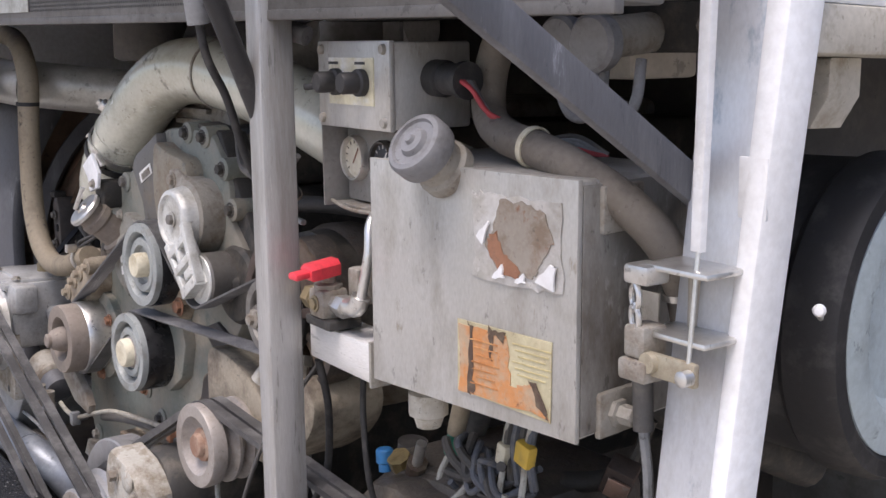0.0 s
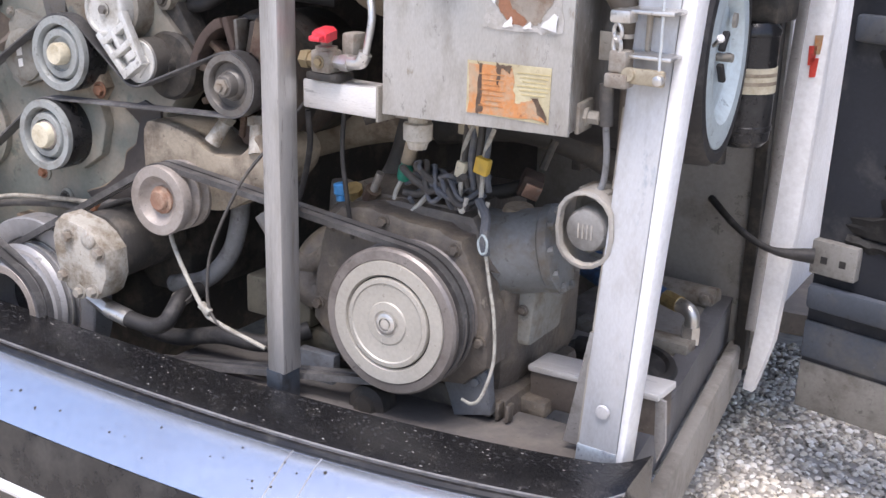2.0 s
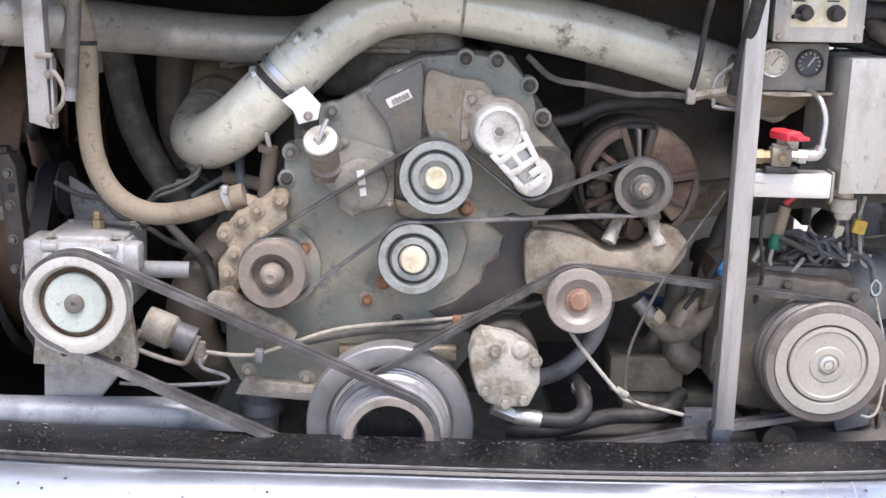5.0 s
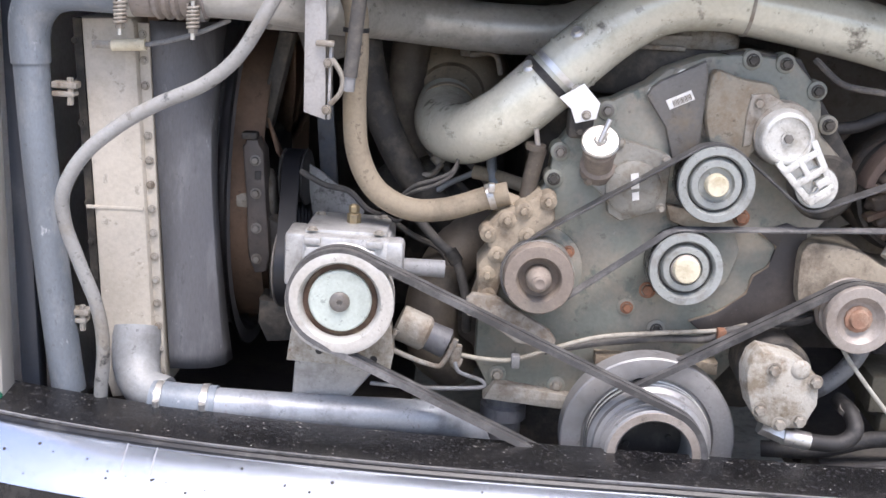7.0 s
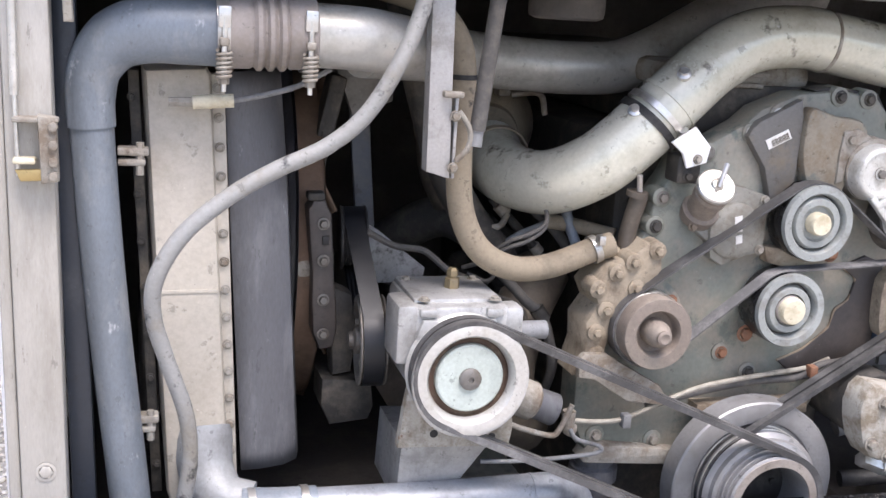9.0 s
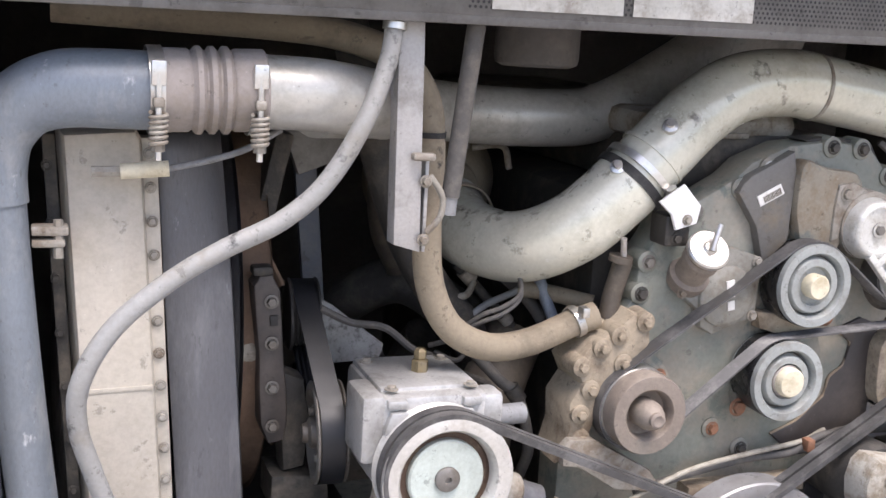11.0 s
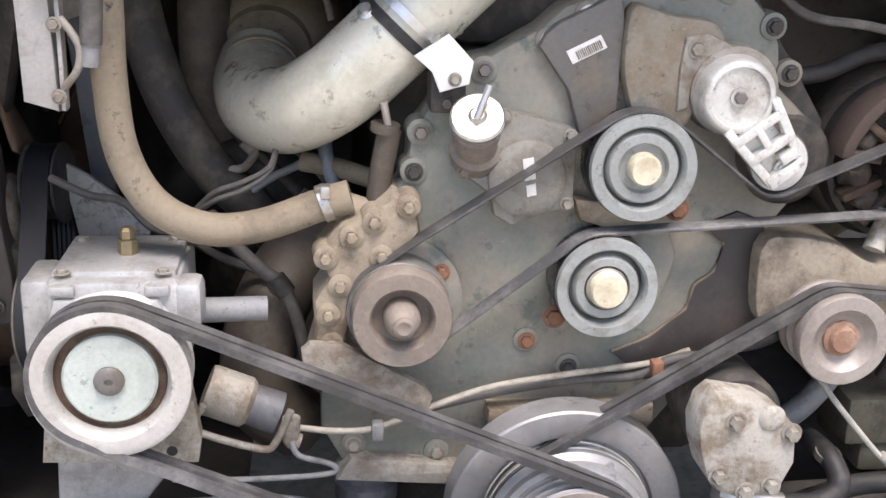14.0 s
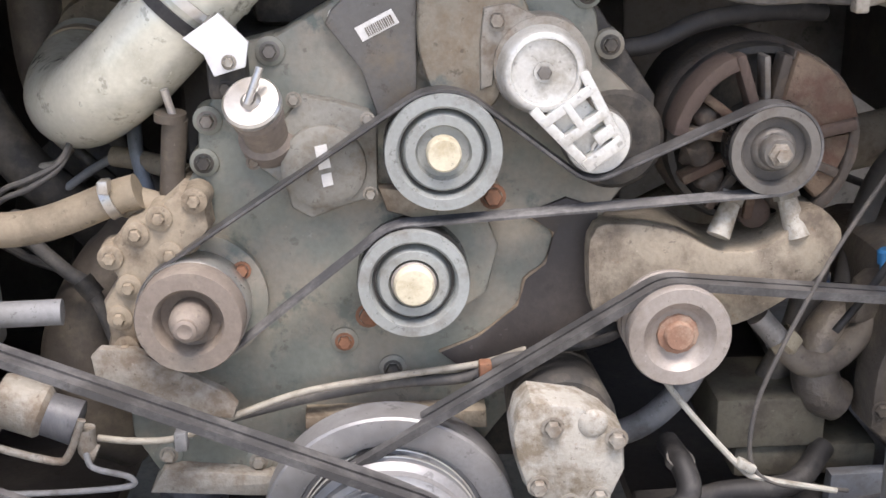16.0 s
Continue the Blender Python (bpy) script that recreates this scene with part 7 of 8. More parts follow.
part("cable", tube([(0.572, 0.055, 1.34), (0.53, 0.10, 1.338), (0.48, 0.12, 1.335), (0.40, 0.12, 1.35), (0.33, 0.14, 1.36), (0.28, 0.16, 1.40)], 0.006, 8), "rubgrey", ws)
part("strut", rod((0.650, 0.05, 1.35), (0.672, -0.06, 1.60), 0.0125, 14), "rubber", ws, "black gas strut")
part("ribbed_conduit", tube([(0.60, 0.02, 1.66), (0.615, 0.03, 1.60), (0.64, 0.04, 1.56), (0.68, 0.06, 1.545)], 0.012, 12), "rubcap", ws, "grey ribbed conduit")
part("heavy_cable", tube([(0.30, 0.18, 1.27), (0.37, 0.17, 1.28), (0.43, 0.17, 1.305), (0.52, 0.2, 1.31), (0.6, 0.25, 1.30)], 0.012, 10), "rubber", ws)

# ---- compressor ----
comp = thing("compressor", "grimy cast air-conditioning compressor with a clutch pulley", "compressor", (0.87, 0.1, 0.53), square=True)
cl = part("clutch_pulley", lathe((0.864, 0.05, 0.83), [(0, -0.085), (0.108, -0.085), (0.120, -0.083), (0.122, -0.080), (0.110, -0.072), (0.110, -0.069), (0.122, -0.061), (0.122, -0.057), (0.110, -0.049), (0.110, -0.046), (0.122, -0.038), (0.122, -0.034), (0.110, -0.026),
          (0.110, -0.023), (0.121, -0.014), (0.121, -0.006), (0.117, -0.001), (0.103, 0.0), (0.100, -0.003), (0.080, -0.003)], seg=72), "clutchbrown", comp, "grooved clutch pulley")
part("rim_ring", lathe((0.864, 0.05, 0.83), [(0.1015, -0.001), (0.1005, 0.0025), (0.0795, 0.0035), (0.0765, -0.003)], seg=72), "pulleyface", cl)
part("clutch_plate", lathe((0.864, 0.05, 0.83), [(0.0745, -0.012), (0.0745, 0.001), (0.073, 0.004), (0.066, 0.005), (0.064, 0.003), (0.036, 0.003), (0.034, 0.005), (0.022, 0.006), (0.02, 0.004), (0, 0.004)], seg=64), "pulleyface", cl, "cream-grey clutch plate")
part("centre_bolt", lathe((0.864, 0.05, 0.83), [(0.017, 0.003), (0.017, 0.008), (0.014, 0.010), (0.011, 0.010), (0.010, 0.006), (0.008, 0.006), (0.008, 0.010), (0, 0.011)], seg=28), "bright", cl)
part("gap_ring", lathe((0.864, 0.05, 0.83), [(0.0775, -0.0035), (0.0745, -0.0035)], seg=64), "rubber", cl)
part("front_housing", lathe((0.845, 0.135, 0.83), [(0, 0), (0.115, 0.0), (0.126, -0.006), (0.131, -0.02), (0.134, -0.03), (0.139, -0.06), (0.145, -0.09), (0.145, -0.20), (0, -0.2)], seg=56), "compcast", comp)
part("housing_flange", slab(ragged([(0.683, 0.938), (0.716, 0.982), (0.77, 0.986), (0.818, 0.982), (0.90, 0.972), (0.945, 0.962), (0.967, 0.925), (0.985, 0.88), (1.003, 0.835), (1.003, 0.755), (0.96, 0.718), (0.80, 0.70), (0.72, 0.715), (0.66, 0.77), (0.662, 0.855)], 71, 0.003, 3), 0.128, 0.19, 0.010), "compcast", comp, "oily uneven housing flange")
for x, z in ((0.70, 0.945), (0.80, 0.968), (0.935, 0.945), (0.988, 0.80), (0.672, 0.80)):
    part("bolt", hexbolt((x, 0.128, z), 0.0085, 0.009), "compcast", comp)
part("crankcase", box((0.87, 0.36, 0.79), (0.27, 0.34, 0.26), 0.05), "compcast", comp)
part("side_cover", box((0.995, 0.30, 0.825), (0.07, 0.13, 0.12), 0.012, (0, 4, 0)), "cast2", comp, "dusty side cover")
part("side_bolt", hexbolt((1.012, 0.232, 0.83), 0.007, 0.006), "compcast", comp)
part("sump", box((0.90, 0.33, 0.655), (0.24, 0.30, 0.07), 0.02), "compcast", comp)
part("top_block", box((0.80, 0.30, 0.955), (0.26, 0.24, 0.10), 0.03), "compcast", comp)
hdir = Vector((0.96, 0.14, 0.23)).normalized()
hc = Vector((0.960, 0.25, 0.915))
hd2 = part("cylinder_head", lathe(hc, [(0.082, -0.03), (0.074, 0.0), (0.070, 0.012), (0.070, 0.082), (0.074, 0.085), (0.074, 0.100), (0.069, 0.104), (0.035, 0.107), (0, 0.107)], hdir, 40), "compblue", comp, "blue-grey painted cylinder head")
e1 = hdir.orthogonal().normalized()
e2 = hdir.cross(e1)
for k in range(10):
    a = k * math.pi / 5 + 0.3
    part("bolt", hexbolt(hc + hdir * 0.099 + 0.0655 * (math.cos(a) * e1 + math.sin(a) * e2), 0.0075, 0.012, hdir), "compblue", hd2)
part("head_port", lathe((0.975, 0.27, 0.965), [(0.034, 0), (0.034, 0.016), (0.03, 0.018), (0.024, 0.03), (0, 0.03)], (0.05, -0.1, 1), 20), "tancast", comp)
psw = part("pressure_switch", box((0.972, 0.315, 1.022), (0.036, 0.036, 0.04), 0.003, (15, 20, 30)), "rustred", comp, "brown pressure switch")
part("switch_face", box((0.984, 0.296, 1.014), (0.028, 0.004, 0.026), 0.001, (15, 20, 30)), "copper", comp, "copper switch face")
part("switch_tail", tube([(0.955, 0.32, 1.015), (0.93, 0.31, 1.005), (0.90, 0.29, 1.0)], 0.013, 12), "dark", comp)
part("switch_stem", rod((0.99, 0.32, 1.05), (1.005, 0.33, 1.10), 0.007, 8), "dark", comp)
part("foot", slab([(0.907, 0.72), (0.952, 0.752), (0.993, 0.74), (1.002, 0.668), (0.935, 0.651), (0.923, 0.686)], 0.150, 0.172, 0.003), "footblue", comp, "blue-grey bracket foot")
part("foot", slab([(0.619, 0.70), (0.697, 0.701), (0.695, 0.638), (0.616, 0.627)], 0.14, 0.16, 0.003), "footblue", comp, "blue-grey bracket foot")
part("foot_bolt", hexbolt((0.975, 0.149, 0.722), 0.008, 0.006), "footblue", comp)
part("mount_rail", box((1.02, 0.28, 0.66), (0.09, 0.10, 0.03), 0.006), "compcast", comp)
part("mount_bolt", hexbolt((1.035, 0.28, 0.675), 0.012, 0.012, (0, 0, 1)), "cast", comp)
for k in range(5):
    part("fin", box((0.955 + 0.018 * k, 0.172, 0.672), (0.007, 0.02, 0.03), 0.002), "compcast", comp)
part("side_port", tube([(0.68, 0.25, 0.90), (0.635, 0.22, 0.885), (0.608, 0.20, 0.85), (0.612, 0.19, 0.805), (0.64, 0.19, 0.785)], [0.03, 0.03, 0.031, 0.033, 0.03], 18), "compcast", comp)
part("upper_web", slab([(0.655, 0.955), (0.69, 0.985), (0.80, 0.995), (0.94, 0.99), (0.99, 0.90), (0.90, 0.90), (0.72, 0.90), (0.645, 0.90)], 0.175, 0.21, 0.012), "compcast", comp)
part("inlet", rod((0.70, 0.20, 0.965), (0.705, 0.18, 1.0), 0.016, 8), "brass", comp)
bc = part("blue_cap", lathe((0.684, 0.175, 0.975), [(0.009, 0), (0.009, 0.01), (0.012, 0.012), (0.012, 0.028), (0.009, 0.031), (0, 0.031)], (-0.1, 0, 1), 16), "bluecap", comp, "bright blue plastic cap")
part("schrader", rod((0.745, 0.18, 1.0), (0.762, 0.175, 1.035), 0.007, 10), "bright", comp)
part("schrader_base", rod((0.715, 0.2, 0.96), (0.747, 0.18, 1.004), 0.014, 8), "rustdark", comp)
part("idler", lathe((0.80, 0.09, 0.655), [(0.035, -0.04), (0.035, 0.0), (0.02, 0.004), (0.018, 0.012), (0, 0.014)], seg=24), "dark", comp)

# wires over the compressor
wb = thing("wire_bundle", "tangled grey wires with green and yellow connectors", "wires", (0.85, 0.2, 1.0))
part("green_plug", lathe((0.783, 0.195, 1.02), [(0, 0), (0.011, 0), (0.013, 0.004), (0.013, 0.022), (0.010, 0.026), (0.010, 0.034), (0, 0.034)], (0.2, 0, 1), 14), "green", wb, "green connector")
part("plug_tail", rod((0.79, 0.195, 1.05), (0.802, 0.2, 1.105), 0.012, 10), "tanhose", wb)
part("loop_wire", tube([(0.781, 0.19, 1.02), (0.776, 0.18, 0.995), (0.787, 0.17, 0.976), (0.808, 0.17, 0.972), (0.828, 0.175, 0.988), (0.842, 0.18, 1.006)], 0.0042, 8), "creamwire", wb)
rng = random.Random(7)
for k in range(11):
    f1, f2, ph1, ph2 = rng.uniform(0.8, 1.7), rng.uniform(0.8, 1.6), rng.uniform(0, 6.28), rng.uniform(0, 6.28)
    az, zc, x0, x1 = rng.uniform(0.012, 0.03), 1.028 + rng.uniform(-0.016, 0.018), 0.79 + 0.02 * rng.random(), 0.90 + 0.06 * rng.random()
    pts = [(x0 + (x1 - x0) * u / 9 + 0.012 * math.sin(f2 * 6.28 * u / 9 + ph2), 0.185 + 0.018 * math.cos(f2 * 6.28 * u / 9 + ph1), zc + az * math.sin(f1 * 6.28 * u / 9 + ph1)) for u in range(10)]
    part("wire", tube(pts, 0.0042 if k % 3 else 0.006, 8, 5), "rubblue" if k % 3 else "rubgrey", wb)
for k in range(4):
    x = 0.905 + 0.014 * k
    part("wire", tube([(x - 0.01, 0.215, 1.17), (x - 0.004, 0.205, 1.13), (x, 0.195, 1.10), (x + 0.002, 0.188, 1.07), (x + 0.008, 0.19, 1.03)], 0.0055, 8), "rubblue" if k % 2 else "rubgrey", wb)
for x, z, s in ((0.905, 1.06, 0.018), (0.945, 1.072, 0.026)):
    part("yellow_plug", box((x, 0.185, z), (s, 0.014, 0.028), 0.003, (0, 12, 0)), "yellow" if s > 0.02 else "cream", wb, "yellow connector")
for x in (0.905, 0.945):
    part("drop_wire", tube([(x + 0.01, 0.2, 1.13), (x, 0.19, 1.09), (x + 0.003, 0.18, 1.04), (x + 0.008, 0.17, 1.005), (x + 0.018, 0.165, 0.998), (x + 0.022, 0.17, 1.02)], 0.004, 8), "creamwire", wb)
part("harness", tube([(0.95, 0.17, 1.02), (0.97, 0.16, 1.0), (0.975, 0.15, 0.97), (0.978, 0.15, 0.94)], 0.008, 8), "rubblue", wb)
part("clip_ring", tube([(0.975, 0.145, 0.975), (0.985, 0.142, 0.965), (0.984, 0.142, 0.948), (0.974, 0.143, 0.944), (0.968, 0.144, 0.96), (0.975, 0.145, 0.975)], 0.0022, 8, 4, cap=False), "paleblue", wb)
part("ground_wire", tube([(0.978, 0.15, 0.945), (0.99, 0.145, 0.90), (1.005, 0.14, 0.84), (1.01, 0.135, 0.77), (1.0, 0.12, 0.715), (0.985, 0.115, 0.698), (0.965, 0.115, 0.70)], 0.003, 8), "creamwire", wb)
part("second_wire", tube([(0.945, 0.15, 0.80), (0.96, 0.14, 0.77), (0.962, 0.135, 0.73)], 0.0038, 8), "greyhose", wb)
part("red_wire", tube([(0.80, 0.2, 1.11), (0.815, 0.2, 1.125), (0.825, 0.2, 1.14)], 0.007, 8), "redwire", wb)
part("brown_block", box((0.905, 0.21, 1.125), (0.04, 0.02, 0.026), 0.003), "brasspale", wb)

# ---- wires and pipes behind the aluminium post ----
tw = thing("zip_tied_wires", "pale and grey wires tied together behind the post", "cable", (0.48, 0.03, 0.77))
part("pale_wire", tube([(0.350, 0.075, 0.930), (0.385, 0.05, 0.868), (0.466, 0.03, 0.773), (0.50, 0.03, 0.751), (0.60, 0.04, 0.722)], 0.0042, 8), "creamwire", tw)
part("grey_wire", tube([(0.66, 0.08, 1.16), (0.60, 0.06, 1.08), (0.552, 0.04, 1.011), (0.501, 0.03, 0.905), (0.482, 0.03, 0.838), (0.484, 0.03, 0.773), (0.52, 0.03, 0.742), (0.62, 0.05, 0.715)], 0.003, 8), "rubgrey", tw)
part("tie", box((0.476, 0.028, 0.772), (0.026, 0.014, 0.012), 0.003, (0, 30, 0)), "creamwire", tw)
ep = thing("elbow_fitting", "dusty brown elbow pipe with a brass nut behind the post", "pipe", (0.58, 0.15, 0.85))
part("pipe", tube([(0.55, 0.15, 0.885), (0.58, 0.15, 0.855), (0.62, 0.16, 0.852), (0.66, 0.17, 0.885), (0.69, 0.18, 0.93), (0.72, 0.2, 1.0)], 0.018, 18), "brownhose", ep)
part("nut", lathe((0.562, 0.15, 0.878), [(0.02, 0), (0.022, 0.004), (0.022, 0.02), (0.02, 0.024)], (-0.7, 0, 0.7), 6), "brasspale", ep)
part("steel_end", rod((0.545, 0.15, 0.89), (0.515, 0.15, 0.925), 0.016, 18), "alud", ep)
bx = thing("junction_block", "dusty olive block on the bay floor behind the post", "block", (0.55, 0.2, 0.72))
part("block", box((0.545, 0.22, 0.765), (0.15, 0.14, 0.075), 0.006), "olive", bx)
part("base", box((0.60, 0.24, 0.70), (0.20, 0.16, 0.05), 0.01), "olive", bx)
for nm, pts, r, mt, lb in (("rear_hose", [(0.70, 0.2, 1.12), (0.76, 0.25, 1.14), (0.72, 0.3, 1.08), (0.69, 0.3, 1.0), (0.66, 0.25, 0.92)], 0.018, "rubgrey", "dusty hose bending behind the crossbar"),
                           ("rear_hose", [(0.62, 0.25, 0.98), (0.60, 0.25, 0.86), (0.54, 0.22, 0.76), (0.5, 0.2, 0.70)], 0.022, "rubgrey", "grey hose behind the post"),
                           ("thin_cable", [(0.74, 0.1, 1.15), (0.735, 0.1, 1.08), (0.745, 0.1, 1.0), (0.74, 0.12, 0.93)], 0.004, "rubber", "thin black cable hanging from the crossbar"),
                           ("thin_cable", [(0.70, 0.06, 1.15), (0.685, 0.08, 1.08), (0.64, 0.1, 0.98), (0.6, 0.1, 0.92)], 0.005, "rubber", "thin black cable hanging from the crossbar"),
                           ("rear_hose", [(0.75, 0.35, 1.08), (0.9, 0.38, 1.10), (0.99, 0.46, 1.06), (1.0, 0.62, 0.98)], 0.03, "dark", "thick dark hose behind the wires"),
                           ("rear_hose", [(0.4, 0.3, 1.0), (0.6, 0.35, 1.07), (0.8, 0.4, 1.1)], 0.04, "tancast", "dusty manifold tube behind the post")):
    o = thing(nm, lb, "hose", pts[0])
    part("hose", tube(pts, r, 14), mt, o)
tm = thing("manifold_tube", "tan dust-caked hose seen above the valve", "hose", (0.75, 0.2, 1.3))
part("hose", tube([(0.66, 0.22, 1.38), (0.72, 0.2, 1.33), (0.78, 0.22, 1.32), (0.85, 0.26, 1.36)], 0.035, 16), "tanhose", tm)

# ---- back-up alarm ----
hn = thing("backup_alarm", "round grey back-up alarm in a hexagonal bracket", "alarm", (1.153, 0.16, 0.96))
ring = lathe((1.153, 0.14, 1.02), [(0.039, -0.05), (0.047, -0.05), (0.047, 0.008), (0.044, 0.010), (0.041, 0.010), (0.039, 0.0)], seg=16)
for v in ring.verts:
    v.co.z += 0.014 if v.co.z > 1.022 else -0.010 if v.co.z < 1.018 else 0.0
part("bracket", ring, "alarmgrey", hn)
part("speaker", lathe((1.153, 0.14, 1.02), [(0, -0.04), (0.034, -0.04), (0.034, -0.006), (0.030, 0.004), (0.026, 0.006), (0, 0.007)], seg=32), "tank2", hn)
for k in range(4):
    part("grille_bar", box((1.144 + 0.007 * k, 0.1325, 1.02), (0.003, 0.002, 0.022), 0.0005), "alarmgrey", hn)
part("mount", box((1.153, 0.18, 1.075), (0.05, 0.05, 0.006), 0.002), "cast", hn)

# ---- side compartment ----
ZONE[0] = "side"
ACX, ACY, ACZ = 1.19, 0.505, 1.236
tilt = 0.168
an = Vector((math.cos(tilt), math.sin(tilt), 0))
acl = thing("air_cleaner", "pale blue air cleaner cover with a black rubber rim", "air cleaner", (1.1, 0.5, 1.05))
part("case", lathe((ACX, ACY, ACZ), [(0, -0.25), (0.167, -0.25), (0.172, -0.05), (0.172, -0.03), (0, -0.03)], an, 56), "rubber", acl)
part("rim", lathe((ACX, ACY, ACZ), [(0.172, -0.06), (0.18, -0.05), (0.18, -0.005), (0.174, 0.006), (0.157, 0.008), (0.149, 0.002), (0.149, -0.01)], an, 64), "rubber", acl, "black rubber rim")
cv = part("cover", lathe((ACX, ACY, ACZ), [(0.153, -0.006), (0.151, 0.006), (0.135, 0.010), (0.110, 0.008), (0.098, -0.006), (0.091, -0.012), (0, -0.014)], an, 64), "paleblue", acl)
for k in range(3):
    a = radians(60 * k - 60)
    part("wing", box((ACX - 0.004, ACY + 0.022 * math.cos(a) - 0.01, ACZ + 0.03 * math.sin(a)), (0.012, 0.035, 0.010), 0.003, (math.degrees(a), 0, 0)), "rubber", cv)
part("stud", rod((ACX - 0.014, ACY, ACZ), (ACX + 0.014, ACY, ACZ), 0.007, 10), "cast", cv)
part("gauge_eye", lathe((ACX - 0.012, ACY + 0.055, ACZ + 0.055), [(0.013, 0), (0.012, 0.006), (0, 0.007)], an, 16), "cast", cv)
of = thing("oil_filter", "black canister oil filter with a cream label band", "oil filter", (1.10, 0.80, 1.03))
part("canister", lathe((1.125, 0.80, 1.03), [(0, 0), (0.04, 0), (0.052, 0.012), (0.053, 0.03), (0.055, 0.032), (0.055, 0.04), (0.053, 0.042), (0.053, 0.21), (0.055, 0.212), (0.055, 0.222), (0.045, 0.235), (0, 0.235)], (0, 0, 1), 36), "blackgloss", of)
lb = part("label_band", lathe((1.125, 0.80, 1.135), [(0.0535, 0), (0.0545, 0), (0.0545, 0.048), (0.0535, 0.048)], (0, 0, 1), 36), "cream", of, "worn cream label")
for k in range(2):
    part("mark", lathe((1.125, 0.80, 1.15 + 0.016 * k), [(0.0548, 0), (0.055, 0.001), (0.055, 0.006), (0.0548, 0.007)], (0, 0, 1), 36), "tancast", lb)
part("head", box((1.115, 0.85, 1.285), (0.12, 0.12, 0.05), 0.01), "dark", of)
part("bracket", box((1.06, 1.04, 1.285), (0.10, 0.31, 0.03), 0.004), "dark", of)
part("drain", rod((1.085, 0.80, 1.03), (1.085, 0.80, 0.985), 0.014, 12), "dark", of)
# added sheet: covers the white edge and stands in for the darkness there
solo("dark_blocker", box((0.925, 0.85, 1.36), (0.02, 0.68, 0.72), 0.003), "bay", "added dark sheet hiding the white edge behind the oil filter", "wall", kind="structure")
solo("side_bulkhead", box((0.76, 1.20, 1.1), (0.62, 0.02, 1.3), 0.003), "bulk", "grey dusty bulkhead in the side compartment", "wall", kind="structure")
solo("compartment_post", box((1.045, 1.19, 1.1), (0.03, 0.05, 1.4), 0.004), "dark", "dark frame post of the side compartment", "post", kind="structure")
SE = [(1.150, 1.75), (1.120, 1.15), (1.098, 0.552), (1.083, 0.381), (1.107, 0.379), (1.142, 0.514), (1.155, 0.699), (1.164, 0.789), (1.185, 1.31), (1.20, 1.75)]
solo("side_edge", slab(SE, 1.105, 1.135, 0.004), "white", "white painted edge panel of the bus side", "trim", kind="structure")
solo("side_trim", leaning(1.074, 1.098, 0.53, 1.73, 0.055, 1.10, 1.12, 0.0), "alud", "grey aluminium trim beside the white edge", "trim", kind="structure")
for x, z, c in ((1.148, 1.19, "orangelab"), (1.144, 1.142, "redlab"), (1.138, 1.167, "redlab")):
    x += 0.012
    solo("reflector_sticker", slab([(x - 0.008, z + 0.021), (x + 0.009, z + 0.023), (x + 0.006, z - 0.017), (x - 0.007, z - 0.019)], 1.1025, 1.104, 0), c, "small faded orange and red sticker on the white edge", "sticker", smooth=False)
fr = thing("tray_frame", "dusty steel floor frame with a round hatch", "frame", (1.0, 0.6, 0.6))
tray = bmesh.new()
low_t = [tray.verts.new((x, y, 0.58)) for x, y in ((0.70, 0.30), (1.150, 0.30), (0.981, 1.19), (0.70, 1.19))]
top_t = [tray.verts.new((v.co.x, v.co.y, 0.598)) for v in low_t]
tray.faces.new(low_t)
tray.faces.new(top_t)
for k in range(4):
    tray.faces.new((low_t[k], low_t[(k + 1) % 4], top_t[(k + 1) % 4], top_t[k]))
part("tray", tray, "bulk", fr, "dusty tray")


def along_side(o0, o1, z0, z1, bevel=0.004, y0=0.22, y1=1.24):
    """A rail along the tapering side of the bus between two offsets and heights."""
    bm = box(((o0 + o1) / 2, (y0 + y1) / 2, (z0 + z1) / 2), (o1 - o0, y1 - y0, z1 - z0), bevel)
    for v in bm.verts:
        v.co.x += 1.137 - 0.19 * (v.co.y - 0.5)
    return bm


part("rear_rail", rod((0.72, 1.13, 0.612), (0.99, 1.13, 0.612), 0.030, 16), "cast", fr)
part("rear_plate", box((0.85, 1.13, 0.575), (0.30, 0.10, 0.02), 0.003), "tank2", fr)
part("side_rail", along_side(-0.022, 0.0, 0.49, 0.605), "shroud", fr, "dark blue-grey side channel")
part("side_rail_lip", along_side(-0.045, 0.002, 0.60, 0.606, 0.001), "shroud", fr)
part("outer_rail", along_side(0.004, 0.038, 0.38, 0.50, 0.010), "bulk", fr, "dusty grey outer rail")
part("hatch", lathe((0.96, 0.66, 0.599), [(0, 0), (0.125, 0), (0.13, 0.006), (0.125, 0.018), (0.112, 0.02), (0.105, 0.012), (0.09, 0.022), (0, 0.024)], (0, 0, 1), 40), "rubber", fr, "dark round hatch lid")
part("hatch_grip", box((0.93, 0.66, 0.633), (0.11, 0.03, 0.035), 0.006, (0, 0, 12)), "rubber", fr)
part("cross_strip", box((0.93, 0.82, 0.612), (0.26, 0.05, 0.03), 0.003), "cast", fr)
for x in (0.80, 0.975):
    part("bolt", hexbolt((x, 1.10, 0.62), 0.014, 0.008), "cast", fr)
fr.location.z -= 0.038
tb2 = thing("aluminium_stub", "bright square aluminium tube end beside the corner post", "tube", (1.1, 0.28, 0.69))
part("top_plate", box((1.12, 0.275, 0.728), (0.24, 0.07, 0.012), 0.003, (0, -3, 0)), "brightalu", tb2)
